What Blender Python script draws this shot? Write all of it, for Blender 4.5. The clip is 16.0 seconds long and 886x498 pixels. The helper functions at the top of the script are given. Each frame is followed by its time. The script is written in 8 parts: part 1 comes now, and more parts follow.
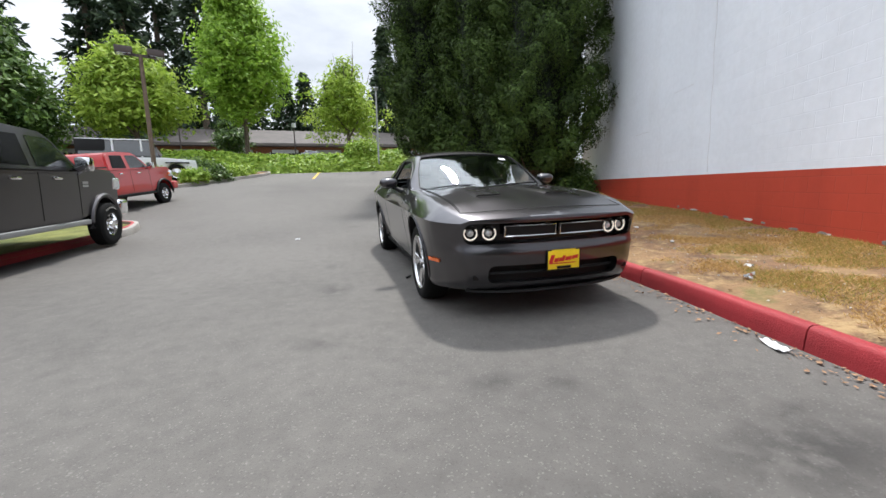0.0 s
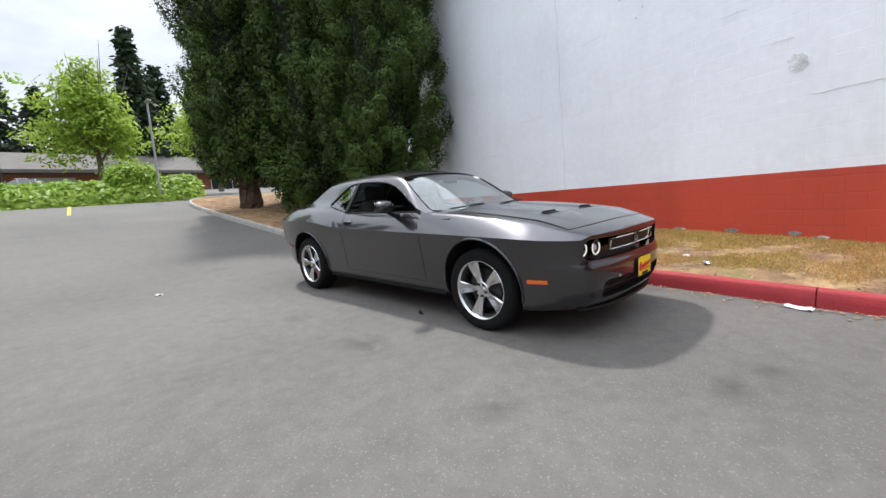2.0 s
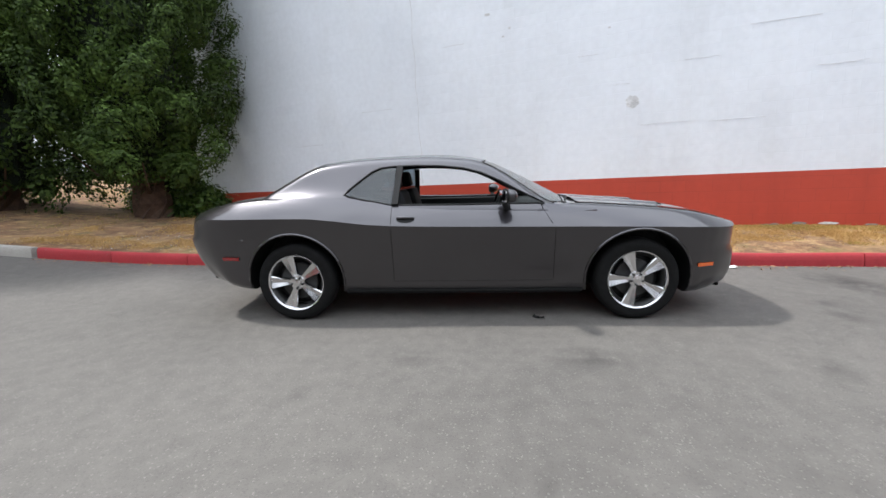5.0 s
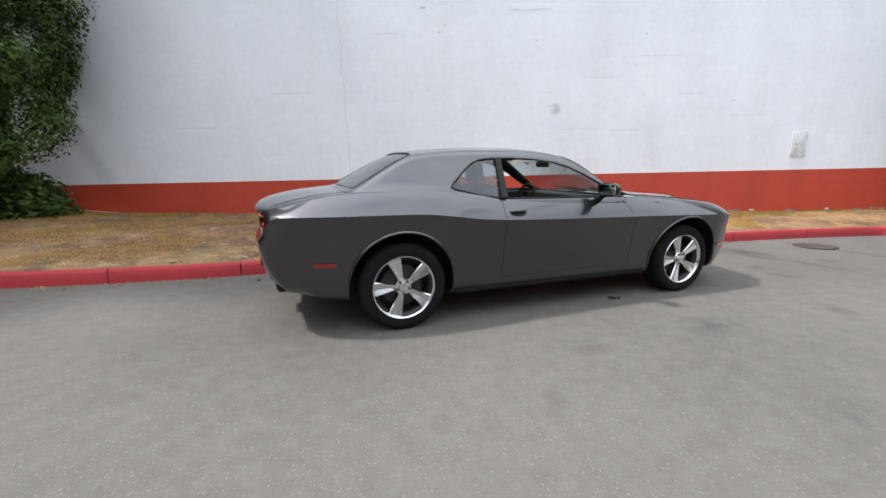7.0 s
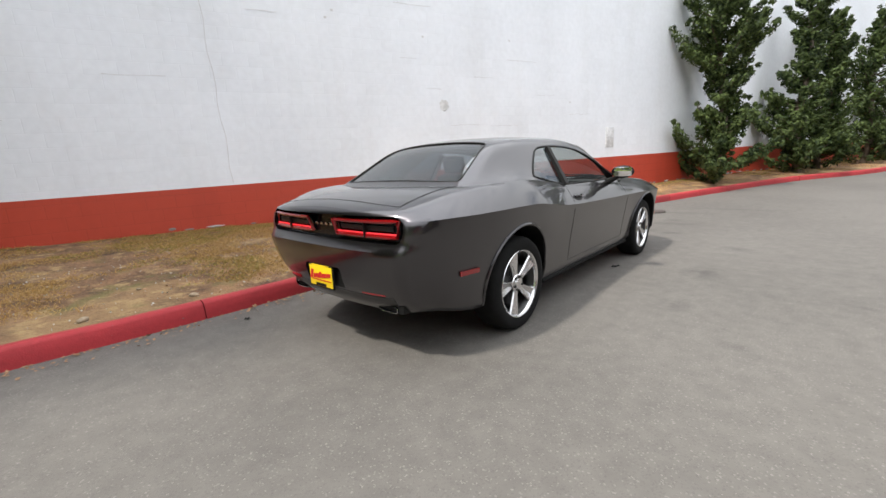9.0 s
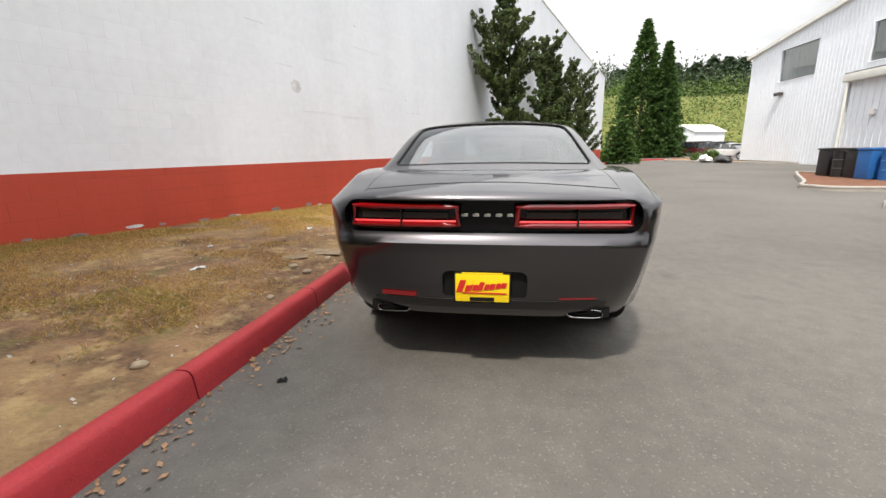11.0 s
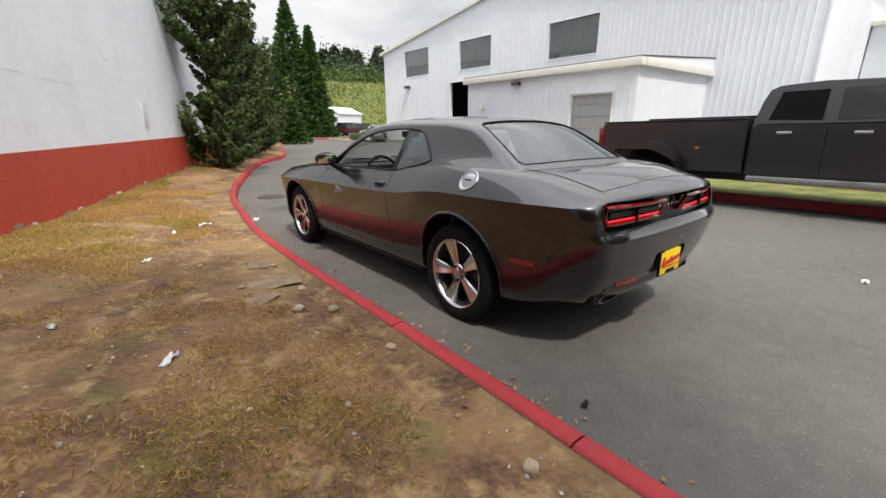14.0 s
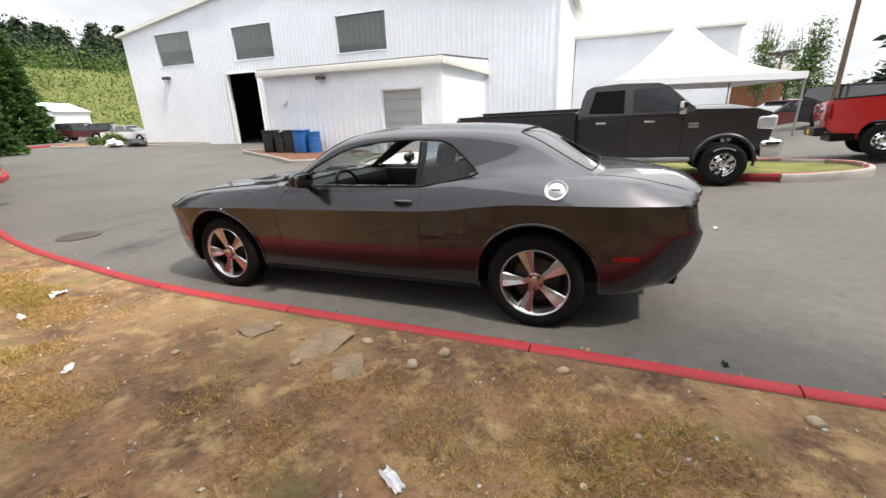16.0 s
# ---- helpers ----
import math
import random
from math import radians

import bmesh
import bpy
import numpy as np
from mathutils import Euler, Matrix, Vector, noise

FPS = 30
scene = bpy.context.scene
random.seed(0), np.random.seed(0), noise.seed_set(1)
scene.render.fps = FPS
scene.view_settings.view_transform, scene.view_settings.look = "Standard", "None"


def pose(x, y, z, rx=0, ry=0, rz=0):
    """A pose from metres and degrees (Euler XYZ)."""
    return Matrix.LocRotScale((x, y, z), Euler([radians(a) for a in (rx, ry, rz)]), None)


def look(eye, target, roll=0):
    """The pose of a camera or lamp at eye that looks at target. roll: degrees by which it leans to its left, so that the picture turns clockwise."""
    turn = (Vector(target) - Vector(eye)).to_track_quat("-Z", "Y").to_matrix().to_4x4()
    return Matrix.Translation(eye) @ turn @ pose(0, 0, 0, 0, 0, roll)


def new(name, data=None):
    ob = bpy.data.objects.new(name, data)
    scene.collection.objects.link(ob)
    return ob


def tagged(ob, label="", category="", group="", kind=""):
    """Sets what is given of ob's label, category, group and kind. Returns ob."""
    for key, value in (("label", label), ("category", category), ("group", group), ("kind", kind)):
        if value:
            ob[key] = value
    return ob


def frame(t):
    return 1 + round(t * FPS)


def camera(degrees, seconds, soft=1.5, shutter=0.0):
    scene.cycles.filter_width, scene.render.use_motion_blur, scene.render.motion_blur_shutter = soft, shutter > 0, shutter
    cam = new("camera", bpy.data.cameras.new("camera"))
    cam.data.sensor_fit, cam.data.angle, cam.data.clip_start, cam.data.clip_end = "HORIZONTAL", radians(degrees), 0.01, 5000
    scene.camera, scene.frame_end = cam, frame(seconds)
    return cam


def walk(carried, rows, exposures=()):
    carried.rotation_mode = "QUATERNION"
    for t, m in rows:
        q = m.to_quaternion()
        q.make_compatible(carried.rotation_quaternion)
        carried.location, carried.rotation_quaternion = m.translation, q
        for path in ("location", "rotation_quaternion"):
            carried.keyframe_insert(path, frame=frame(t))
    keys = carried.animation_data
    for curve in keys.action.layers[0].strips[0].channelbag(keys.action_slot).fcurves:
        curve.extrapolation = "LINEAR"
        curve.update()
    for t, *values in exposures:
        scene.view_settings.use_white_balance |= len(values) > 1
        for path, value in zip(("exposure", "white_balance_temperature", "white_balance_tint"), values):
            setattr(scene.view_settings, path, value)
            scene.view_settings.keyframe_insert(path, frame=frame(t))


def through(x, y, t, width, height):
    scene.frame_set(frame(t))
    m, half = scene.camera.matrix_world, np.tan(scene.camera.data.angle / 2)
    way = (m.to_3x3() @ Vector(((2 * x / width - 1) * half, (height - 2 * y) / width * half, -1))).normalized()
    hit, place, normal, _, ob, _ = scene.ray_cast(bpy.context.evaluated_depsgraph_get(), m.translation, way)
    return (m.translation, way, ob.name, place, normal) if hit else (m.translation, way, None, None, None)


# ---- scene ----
cam = camera(94.5, 16.0)
PATH = [
    (0.00, (-1.664, -5.190, 0.999), (-1.153, -3.280, 0.698), -1.37),
    (0.50, (-2.160, -4.889, 0.996), (-1.452, -3.038, 0.724), -1.51),
    (1.00, (-2.666, -4.565, 1.021), (-1.726, -2.819, 0.764), -2.30),
    (1.50, (-3.074, -4.133, 1.033), (-1.894, -2.535, 0.802), -2.87),
    (2.00, (-3.451, -3.670, 1.073), (-2.060, -2.252, 0.838), -4.28),
    (2.50, (-3.756, -3.151, 1.068), (-2.162, -1.975, 0.790), -3.56),
    (3.00, (-4.014, -2.603, 1.119), (-2.298, -1.611, 0.848), -3.94),
    (3.75, (-4.268, -1.696, 1.157), (-2.407, -1.028, 0.851), -3.42),
    (4.25, (-4.342, -1.068, 1.179), (-2.422, -0.608, 0.859), -3.19),
    (4.75, (-4.359, -0.433, 1.198), (-2.403, -0.180, 0.866), -2.88),
    (5.50, (-4.308, 0.507, 1.214), (-2.336, 0.449, 0.888), -1.87),
    (6.00, (-4.217, 1.087, 1.244), (-2.263, 0.849, 0.889), -1.46),
    (6.50, (-4.096, 1.714, 1.254), (-2.200, 1.205, 0.876), -0.84),
    (7.00, (-3.892, 2.255, 1.254), (-2.052, 1.567, 0.876), -1.22),
    (7.50, (-3.607, 2.777, 1.260), (-1.873, 1.863, 0.864), -1.60),
    (8.00, (-3.266, 3.219, 1.254), (-1.644, 2.121, 0.850), -2.52),
    (8.50, (-2.863, 3.641, 1.278), (-1.396, 2.338, 0.890), -2.01),
    (9.00, (-2.414, 3.972, 1.270), (-1.109, 2.514, 0.854), -3.74),
    (9.75, (-1.593, 4.293, 1.233), (-0.610, 2.604, 0.809), -2.15),
    (10.25, (-0.988, 4.408, 1.230), (-0.270, 2.593, 0.794), -1.97),
    (10.75, (-0.379, 4.456, 1.230), (0.046, 2.554, 0.782), -1.74),
    (11.50, (0.466, 4.438, 1.197), (0.442, 2.494, 0.728), -0.56),
    (12.00, (0.966, 4.397, 1.231), (0.637, 2.476, 0.779), -0.18),
    (12.50, (1.432, 4.268, 1.263), (0.827, 2.434, 0.744), -1.42),
    (13.00, (1.909, 4.097, 1.308), (1.046, 2.368, 0.791), -0.15),
    (13.50, (2.320, 3.859, 1.338), (1.268, 2.253, 0.776), -0.67),
    (14.00, (2.670, 3.534, 1.392), (1.471, 2.042, 0.812), -0.31),
    (14.50, (2.996, 3.180, 1.455), (1.621, 1.855, 0.861), 0.62),
    (15.00, (3.242, 2.767, 1.523), (1.716, 1.614, 0.938), -0.03),
    (15.50, (3.485, 2.344, 1.541), (1.806, 1.423, 0.967), -0.76),
    (16.00, (3.627, 1.877, 1.553), (1.867, 1.167, 0.924), -1.89),
]
walk(cam, [(t, look(eye, target, roll)) for t, eye, target, roll in PATH], [(0, 0.9, 6200, 10), (3, 0.95, 6120, 10), (6, 0.95, 6220, 10), (8.5, 1.02, 6480, 10), (9, 1.04, 6600, 10), (11.5, 0.92, 6900, 10), (12.4, 0.68, 6900, 10), (13.0, 0.4, 6900, 10), (13.5, 0.3, 6800, 10), (14.0, 0.7, 6750, 10), (14.5, 0.9, 6700, 10), (16, 0.98, 6700, 10)])

# ---- world, sun ----
SUN_AZ, SUN_EL = 14.0, 59.0        # degrees from +y towards +x, and above the horizon
world = bpy.data.worlds.new("sky")
scene.world = world
world.use_nodes = True
wn, wl = world.node_tree.nodes, world.node_tree.links
sky = wn.new("ShaderNodeTexSky")
sky.sky_type, sky.sun_disc = "NISHITA", False
sky.sun_elevation, sky.sun_rotation = radians(SUN_EL), radians(SUN_AZ)
wco = wn.new("ShaderNodeTexCoord")
wmap = wn.new("ShaderNodeMapping")
wmap.inputs["Scale"].default_value = (1.0, 1.0, 2.6)
wl.new(wco.outputs["Generated"], wmap.inputs[0])
wnoise = wn.new("ShaderNodeTexNoise")
wnoise.inputs["Scale"].default_value, wnoise.inputs["Detail"].default_value = 2.4, 7
wnoise.inputs["Roughness"].default_value = 0.55
wl.new(wmap.outputs[0], wnoise.inputs["Vector"])
wramp = wn.new("ShaderNodeValToRGB")
wramp.color_ramp.elements[0].position, wramp.color_ramp.elements[1].position = 0.27, 0.38
wl.new(wnoise.outputs["Fac"], wramp.inputs[0])
wcloud = wn.new("ShaderNodeValToRGB")
wcloud.color_ramp.elements[0].position, wcloud.color_ramp.elements[1].position = 0.40, 0.72
wcloud.color_ramp.elements[0].color = (1.08, 1.11, 1.15, 1)
wcloud.color_ramp.elements[1].color = (0.66, 0.70, 0.77, 1)
wl.new(wnoise.outputs["Fac"], wcloud.inputs[0])
wdim = wn.new("ShaderNodeMix")
wdim.data_type, wdim.blend_type = "RGBA", "MULTIPLY"
wdim.inputs[0].default_value = 1.0
wl.new(sky.outputs[0], wdim.inputs[6])
wdim.inputs[7].default_value = (0.09, 0.09, 0.09, 1)
wmix = wn.new("ShaderNodeMix")
wmix.data_type = "RGBA"
wl.new(wramp.outputs[0], wmix.inputs[0])
wl.new(wdim.outputs[2], wmix.inputs[6])
wl.new(wcloud.outputs[0], wmix.inputs[7])
# an overcast sky is brighter overhead than at the horizon
wsep, wgrad, wtop = wn.new("ShaderNodeSeparateXYZ"), wn.new("ShaderNodeMapRange"), wn.new("ShaderNodeMix")
wl.new(wco.outputs["Generated"], wsep.inputs[0]), wl.new(wsep.outputs[2], wgrad.inputs[0])
wgrad.inputs[1].default_value, wgrad.inputs[2].default_value, wgrad.inputs[3].default_value, wgrad.inputs[4].default_value = 0.36, 0.97, 0.68, 1.85
wtop.data_type, wtop.blend_type = "RGBA", "MULTIPLY"
wtop.inputs[0].default_value = 1.0
wl.new(wmix.outputs[2], wtop.inputs[6]), wl.new(wgrad.outputs[0], wtop.inputs[7])
# below the horizon: the tone of grey ground
whor, wground = wn.new("ShaderNodeMapRange"), wn.new("ShaderNodeMix")
whor.inputs[1].default_value, whor.inputs[2].default_value = -0.04, 0.0
wl.new(wsep.outputs[2], whor.inputs[0])
wground.data_type = "RGBA"
wl.new(whor.outputs[0], wground.inputs[0])
wground.inputs[6].default_value = (0.20, 0.19, 0.175, 1)
wl.new(wtop.outputs[2], wground.inputs[7])
wl.new(wground.outputs[2], wn["Background"].inputs[0])
wn["Background"].inputs[1].default_value = 0.83

sun = bpy.data.lights.new("sun", "SUN")
sun.energy, sun.angle, sun.color = 2.1, radians(3.6), (1.0, 0.95, 0.88)
sun_ob = new("sun", sun)
sun_dir = Vector((math.sin(radians(SUN_AZ)) * math.cos(radians(SUN_EL)), math.cos(radians(SUN_AZ)) * math.cos(radians(SUN_EL)), math.sin(radians(SUN_EL))))
sun_ob.matrix_world = look(sun_dir * 60, (0, 0, 0))

# ---- materials ----
def mat(name, col, rough=0.6, metal=0.0, var=0.12, scale=3.0, fine=40.0, bump=0.0, bscale=60.0, coat=0.0, col2=None, spec=0.5, rnd=0.0, world_space=False):
    """A principled material with colour that varies at two scales, and fine relief."""
    m = bpy.data.materials.new(name)
    m.use_nodes = True
    n, l = m.node_tree.nodes, m.node_tree.links
    b = n["Principled BSDF"]
    b.inputs["Roughness"].default_value, b.inputs["Metallic"].default_value = rough, metal
    b.inputs["Coat Weight"].default_value, b.inputs["Coat Roughness"].default_value = coat, 0.04
    b.inputs["Specular IOR Level"].default_value = spec
    if world_space:
        vec = n.new("ShaderNodeNewGeometry").outputs["Position"]
    else:
        vec = n.new("ShaderNodeTexCoord").outputs["Object"]
    big, small = n.new("ShaderNodeTexNoise"), n.new("ShaderNodeTexNoise")
    big.inputs["Scale"].default_value, small.inputs["Scale"].default_value = scale, fine
    big.inputs["Detail"].default_value, small.inputs["Detail"].default_value = 6, 3
    for t in (big, small):
        l.new(vec, t.inputs["Vector"])
    add = n.new("ShaderNodeMix")
    add.inputs[0].default_value = 0.4
    l.new(big.outputs["Fac"], add.inputs[2]), l.new(small.outputs["Fac"], add.inputs[3])
    ramp = n.new("ShaderNodeValToRGB")
    c2 = col2 or col
    e = ramp.color_ramp.elements
    e[0].position, e[1].position = 0.5 - 0.16, 0.5 + 0.16
    e[0].color = (*[c * (1 - var) for c in col], 1)
    e[1].color = (*[min(1, c * (1 + var)) for c in c2], 1)
    l.new(add.outputs[0], ramp.inputs[0])
    out = ramp.outputs[0]
    if rnd:
        info = n.new("ShaderNodeObjectInfo")
        val = n.new("ShaderNodeMapRange")
        val.inputs[3].default_value, val.inputs[4].default_value = 1 - rnd, 1 + rnd
        l.new(info.outputs["Random"], val.inputs[0])
        mul = n.new("ShaderNodeMix")
        mul.data_type, mul.blend_type = "RGBA", "MULTIPLY"
        mul.inputs[0].default_value = 1
        l.new(out, mul.inputs[6]), l.new(val.outputs[0], mul.inputs[7])
        out = mul.outputs[2]
    l.new(out, b.inputs["Base Color"])
    if bump:
        bn = n.new("ShaderNodeTexNoise")
        bn.inputs["Scale"].default_value, bn.inputs["Detail"].default_value = bscale, 4
        l.new(vec, bn.inputs["Vector"])
        bp = n.new("ShaderNodeBump")
        bp.inputs["Strength"].default_value, bp.inputs["Distance"].default_value = bump, 0.02
        l.new(bn.outputs["Fac"], bp.inputs["Height"]), l.new(bp.outputs[0], b.inputs["Normal"])
    return m


def glass(name, tint=(0.75, 0.8, 0.8), rough=0.0):
    """Thin window glass: a clear part and a glossy part, by Fresnel."""
    m = bpy.data.materials.new(name)
    m.use_nodes = True
    n, l = m.node_tree.nodes, m.node_tree.links
    n.remove(n["Principled BSDF"])
    tr, gl, mx, fr = (n.new("ShaderNode" + k) for k in ("BsdfTransparent", "BsdfGlossy", "MixShader", "LayerWeight"))
    tr.inputs[0].default_value = (*tint, 1)
    gl.inputs["Roughness"].default_value = rough
    fr.inputs[0].default_value = 0.5
    p, k = n.new("ShaderNodeMath"), n.new("ShaderNodeMath")
    p.operation, p.inputs[1].default_value = "POWER", 3.0
    k.operation, k.use_clamp = "MULTIPLY_ADD", True
    k.inputs[1].default_value, k.inputs[2].default_value = 0.9, 0.06
    l.new(fr.outputs["Facing"], p.inputs[0]), l.new(p.outputs[0], k.inputs[0])
    l.new(k.outputs[0], mx.inputs[0]), l.new(tr.outputs[0], mx.inputs[1]), l.new(gl.outputs[0], mx.inputs[2])
    l.new(mx.outputs[0], n["Material Output"].inputs[0])
    return m


def glow(name, col, power):
    m = bpy.data.materials.new(name)
    m.use_nodes = True
    b = m.node_tree.nodes["Principled BSDF"]
    b.inputs["Base Color"].default_value = (*col, 1)
    b.inputs["Emission Color"].default_value, b.inputs["Emission Strength"].default_value = (*col, 1), power
    return m


def leafy(name, dark, light, gloss=0.45, through=0.25, speckle=0.5):
    """Foliage: each leaf takes its own tone, and lets a little light through."""
    m = bpy.data.materials.new(name)
    m.use_nodes = True
    n, l = m.node_tree.nodes, m.node_tree.links
    b = n["Principled BSDF"]
    b.inputs["Roughness"].default_value = gloss
    b.inputs["Specular IOR Level"].default_value = 0.3
    geo = n.new("ShaderNodeNewGeometry")
    big = n.new("ShaderNodeTexNoise")
    big.inputs["Scale"].default_value, big.inputs["Detail"].default_value = 0.9, 4
    l.new(geo.outputs["Position"], big.inputs["Vector"])
    add = n.new("ShaderNodeMix")
    add.inputs[0].default_value = speckle
    l.new(big.outputs["Fac"], add.inputs[2]), l.new(geo.outputs["Random Per Island"], add.inputs[3])
    ramp = n.new("ShaderNodeValToRGB")
    ramp.color_ramp.elements[0].position, ramp.color_ramp.elements[1].position = 0.25, 0.8
    ramp.color_ramp.elements[0].color, ramp.color_ramp.elements[1].color = (*dark, 1), (*light, 1)
    l.new(add.outputs[0], ramp.inputs[0])
    l.new(ramp.outputs[0], b.inputs["Base Color"])
    tl, mx = n.new("ShaderNodeBsdfTranslucent"), n.new("ShaderNodeMixShader")
    mx.inputs[0].default_value = through
    l.new(ramp.outputs[0], tl.inputs[0])
    l.new(b.outputs[0], mx.inputs[1]), l.new(tl.outputs[0], mx.inputs[2])
    l.new(mx.outputs[0], n["Material Output"].inputs[0])
    return m


def nodes_of(m):
    return m.node_tree.nodes, m.node_tree.links, m.node_tree.nodes["Principled BSDF"]


# asphalt: light aggregate in worn grey binder, with oil spots where cars stood
ASPHALT = mat("asphalt", (0.100, 0.0925, 0.084), 0.85, var=0.10, scale=0.35, fine=9, bump=0.25, bscale=220, col2=(0.124, 0.115, 0.104), world_space=True)
n_, l_, b_ = nodes_of(ASPHALT)
geo_ = n_.new("ShaderNodeNewGeometry")
base_ = b_.inputs["Base Color"].links[0].from_socket
chips = n_.new("ShaderNodeTexVoronoi")
chips.inputs["Scale"].default_value = 130
l_.new(geo_.outputs["Position"], chips.inputs["Vector"])
chip_r = n_.new("ShaderNodeValToRGB")
chip_r.color_ramp.elements[0].position, chip_r.color_ramp.elements[1].position = 0.93, 0.985
chip_r.color_ramp.elements[0].color, chip_r.color_ramp.elements[1].color = (0, 0, 0, 1), (0.17, 0.17, 0.17, 1)
sep_ = n_.new("ShaderNodeSeparateColor")
l_.new(chips.outputs["Color"], sep_.inputs[0]), l_.new(sep_.outputs[0], chip_r.inputs[0])
mixc = n_.new("ShaderNodeMix")
mixc.data_type = "RGBA"
l_.new(chip_r.outputs[0], mixc.inputs[0]), l_.new(base_, mixc.inputs[6])
mixc.inputs[7].default_value = (0.42, 0.40, 0.37, 1)
dark_r = n_.new("ShaderNodeValToRGB")
dark_r.color_ramp.elements[0].position, dark_r.color_ramp.elements[1].position = 0.0, 0.25
dark_r.color_ramp.elements[0].color, dark_r.color_ramp.elements[1].color = (0.85, 0.85, 0.85, 1), (1, 1, 1, 1)
l_.new(sep_.outputs[1], dark_r.inputs[0])
mixd = n_.new("ShaderNodeMix")
mixd.data_type, mixd.blend_type = "RGBA", "MULTIPLY"
mixd.inputs[0].default_value = 1
stones = n_.new("ShaderNodeTexVoronoi")
stones.inputs["Scale"].default_value = 42
l_.new(geo_.outputs["Position"], stones.inputs["Vector"])
stone_sep, stone_pick, stone_core, stone_fac, mixp = n_.new("ShaderNodeSeparateColor"), n_.new("ShaderNodeMapRange"), n_.new("ShaderNodeMapRange"), n_.new("ShaderNodeMath"), n_.new("ShaderNodeMix")
l_.new(stones.outputs["Color"], stone_sep.inputs[0]), l_.new(stone_sep.outputs[0], stone_pick.inputs[0])
stone_pick.inputs[1].default_value, stone_pick.inputs[2].default_value = 0.972, 0.998
l_.new(stones.outputs["Distance"], stone_core.inputs[0])
stone_core.inputs[1].default_value, stone_core.inputs[2].default_value, stone_core.inputs[3].default_value, stone_core.inputs[4].default_value = 0.10, 0.34, 0.26, 0.0
stone_fac.operation = "MULTIPLY"
l_.new(stone_pick.outputs[0], stone_fac.inputs[0]), l_.new(stone_core.outputs[0], stone_fac.inputs[1])
mixp.data_type = "RGBA"
l_.new(stone_fac.outputs[0], mixp.inputs[0]), l_.new(mixc.outputs[2], mixp.inputs[6])
mixp.inputs[7].default_value = (0.40, 0.38, 0.34, 1)
l_.new(mixp.outputs[2], mixd.inputs[6]), l_.new(dark_r.outputs[0], mixd.inputs[7])
wob = n_.new("ShaderNodeTexNoise")
wob.inputs["Scale"].default_value, wob.inputs["Detail"].default_value = 7, 5
l_.new(geo_.outputs["Position"], wob.inputs["Vector"])
# oil spots: x, y, half length along x, half length along y, depth
SPOTS = [(-1.69, -0.88, 0.16, 0.22, 0.5), (-1.66, 0.33, 0.13, 0.16, 0.4), (-0.87, -3.23, 0.13, 0.10, 0.5), (-0.5, -3.34, 0.10, 0.13, 0.5), (0.15, -4.15, 0.42, 0.22, 0.8),
         (-1.8, -2.33, 0.15, 0.12, 0.45), (-2.0, -4.0, 0.07, 0.05, 0.6), (0.35, -3.9, 0.2, 0.06, 0.6), (-0.6, -4.6, 0.12, 0.16, 0.4), (-1.2, 4.6, 0.2, 0.12, 0.35),
         (-0.6, -4.2, 0.5, 0.10, 0.4), (-0.3, -5.6, 0.9, 0.07, 0.5), (-1.3, -6.4, 0.7, 0.08, 0.45), (-2.2, 1.0, 0.1, 0.1, 0.3), (-2.9, -0.4, 0.12, 0.08, 0.3)]
total = None
for sx, sy, ax, ay, deep in SPOTS:
    sub = n_.new("ShaderNodeVectorMath")
    sub.operation = "SUBTRACT"
    l_.new(geo_.outputs["Position"], sub.inputs[0])
    sub.inputs[1].default_value = (sx, sy, 0)
    scl = n_.new("ShaderNodeVectorMath")
    scl.operation = "MULTIPLY"
    l_.new(sub.outputs[0], scl.inputs[0])
    scl.inputs[1].default_value = (1 / ax, 1 / ay, 0)
    ln = n_.new("ShaderNodeVectorMath")
    ln.operation = "LENGTH"
    l_.new(scl.outputs[0], ln.inputs[0])
    mr = n_.new("ShaderNodeMapRange")
    mr.inputs[1].default_value, mr.inputs[2].default_value, mr.inputs[3].default_value, mr.inputs[4].default_value = 0.2, 1.5, deep, 0
    l_.new(ln.outputs["Value"], mr.inputs[0])
    if total is None:
        total = mr.outputs[0]
    else:
        mxn = n_.new("ShaderNodeMath")
        mxn.operation = "MAXIMUM"
        l_.new(total, mxn.inputs[0]), l_.new(mr.outputs[0], mxn.inputs[1])
        total = mxn.outputs[0]
wr = n_.new("ShaderNodeMapRange")
wr.inputs[1].default_value, wr.inputs[2].default_value = 0.33, 0.54
l_.new(wob.outputs["Fac"], wr.inputs[0])
wm_ = n_.new("ShaderNodeMath")
wm_.operation = "MULTIPLY"
l_.new(total, wm_.inputs[0]), l_.new(wr.outputs[0], wm_.inputs[1])
mixs = n_.new("ShaderNodeMix")
mixs.data_type = "RGBA"
l_.new(wm_.outputs[0], mixs.inputs[0]), l_.new(mixd.outputs[2], mixs.inputs[6])
mixs.inputs[7].default_value = (0.028, 0.026, 0.024, 1)
l_.new(mixs.outputs[2], b_.inputs["Base Color"])

CONCRETE = mat("concrete", (0.33, 0.31, 0.28), 0.9, var=0.2, scale=3, fine=60, bump=0.3, bscale=140)
PALE_CONCRETE = mat("pale_concrete", (0.5, 0.48, 0.44), 0.9, var=0.12, scale=2, fine=50, bump=0.2, bscale=140)


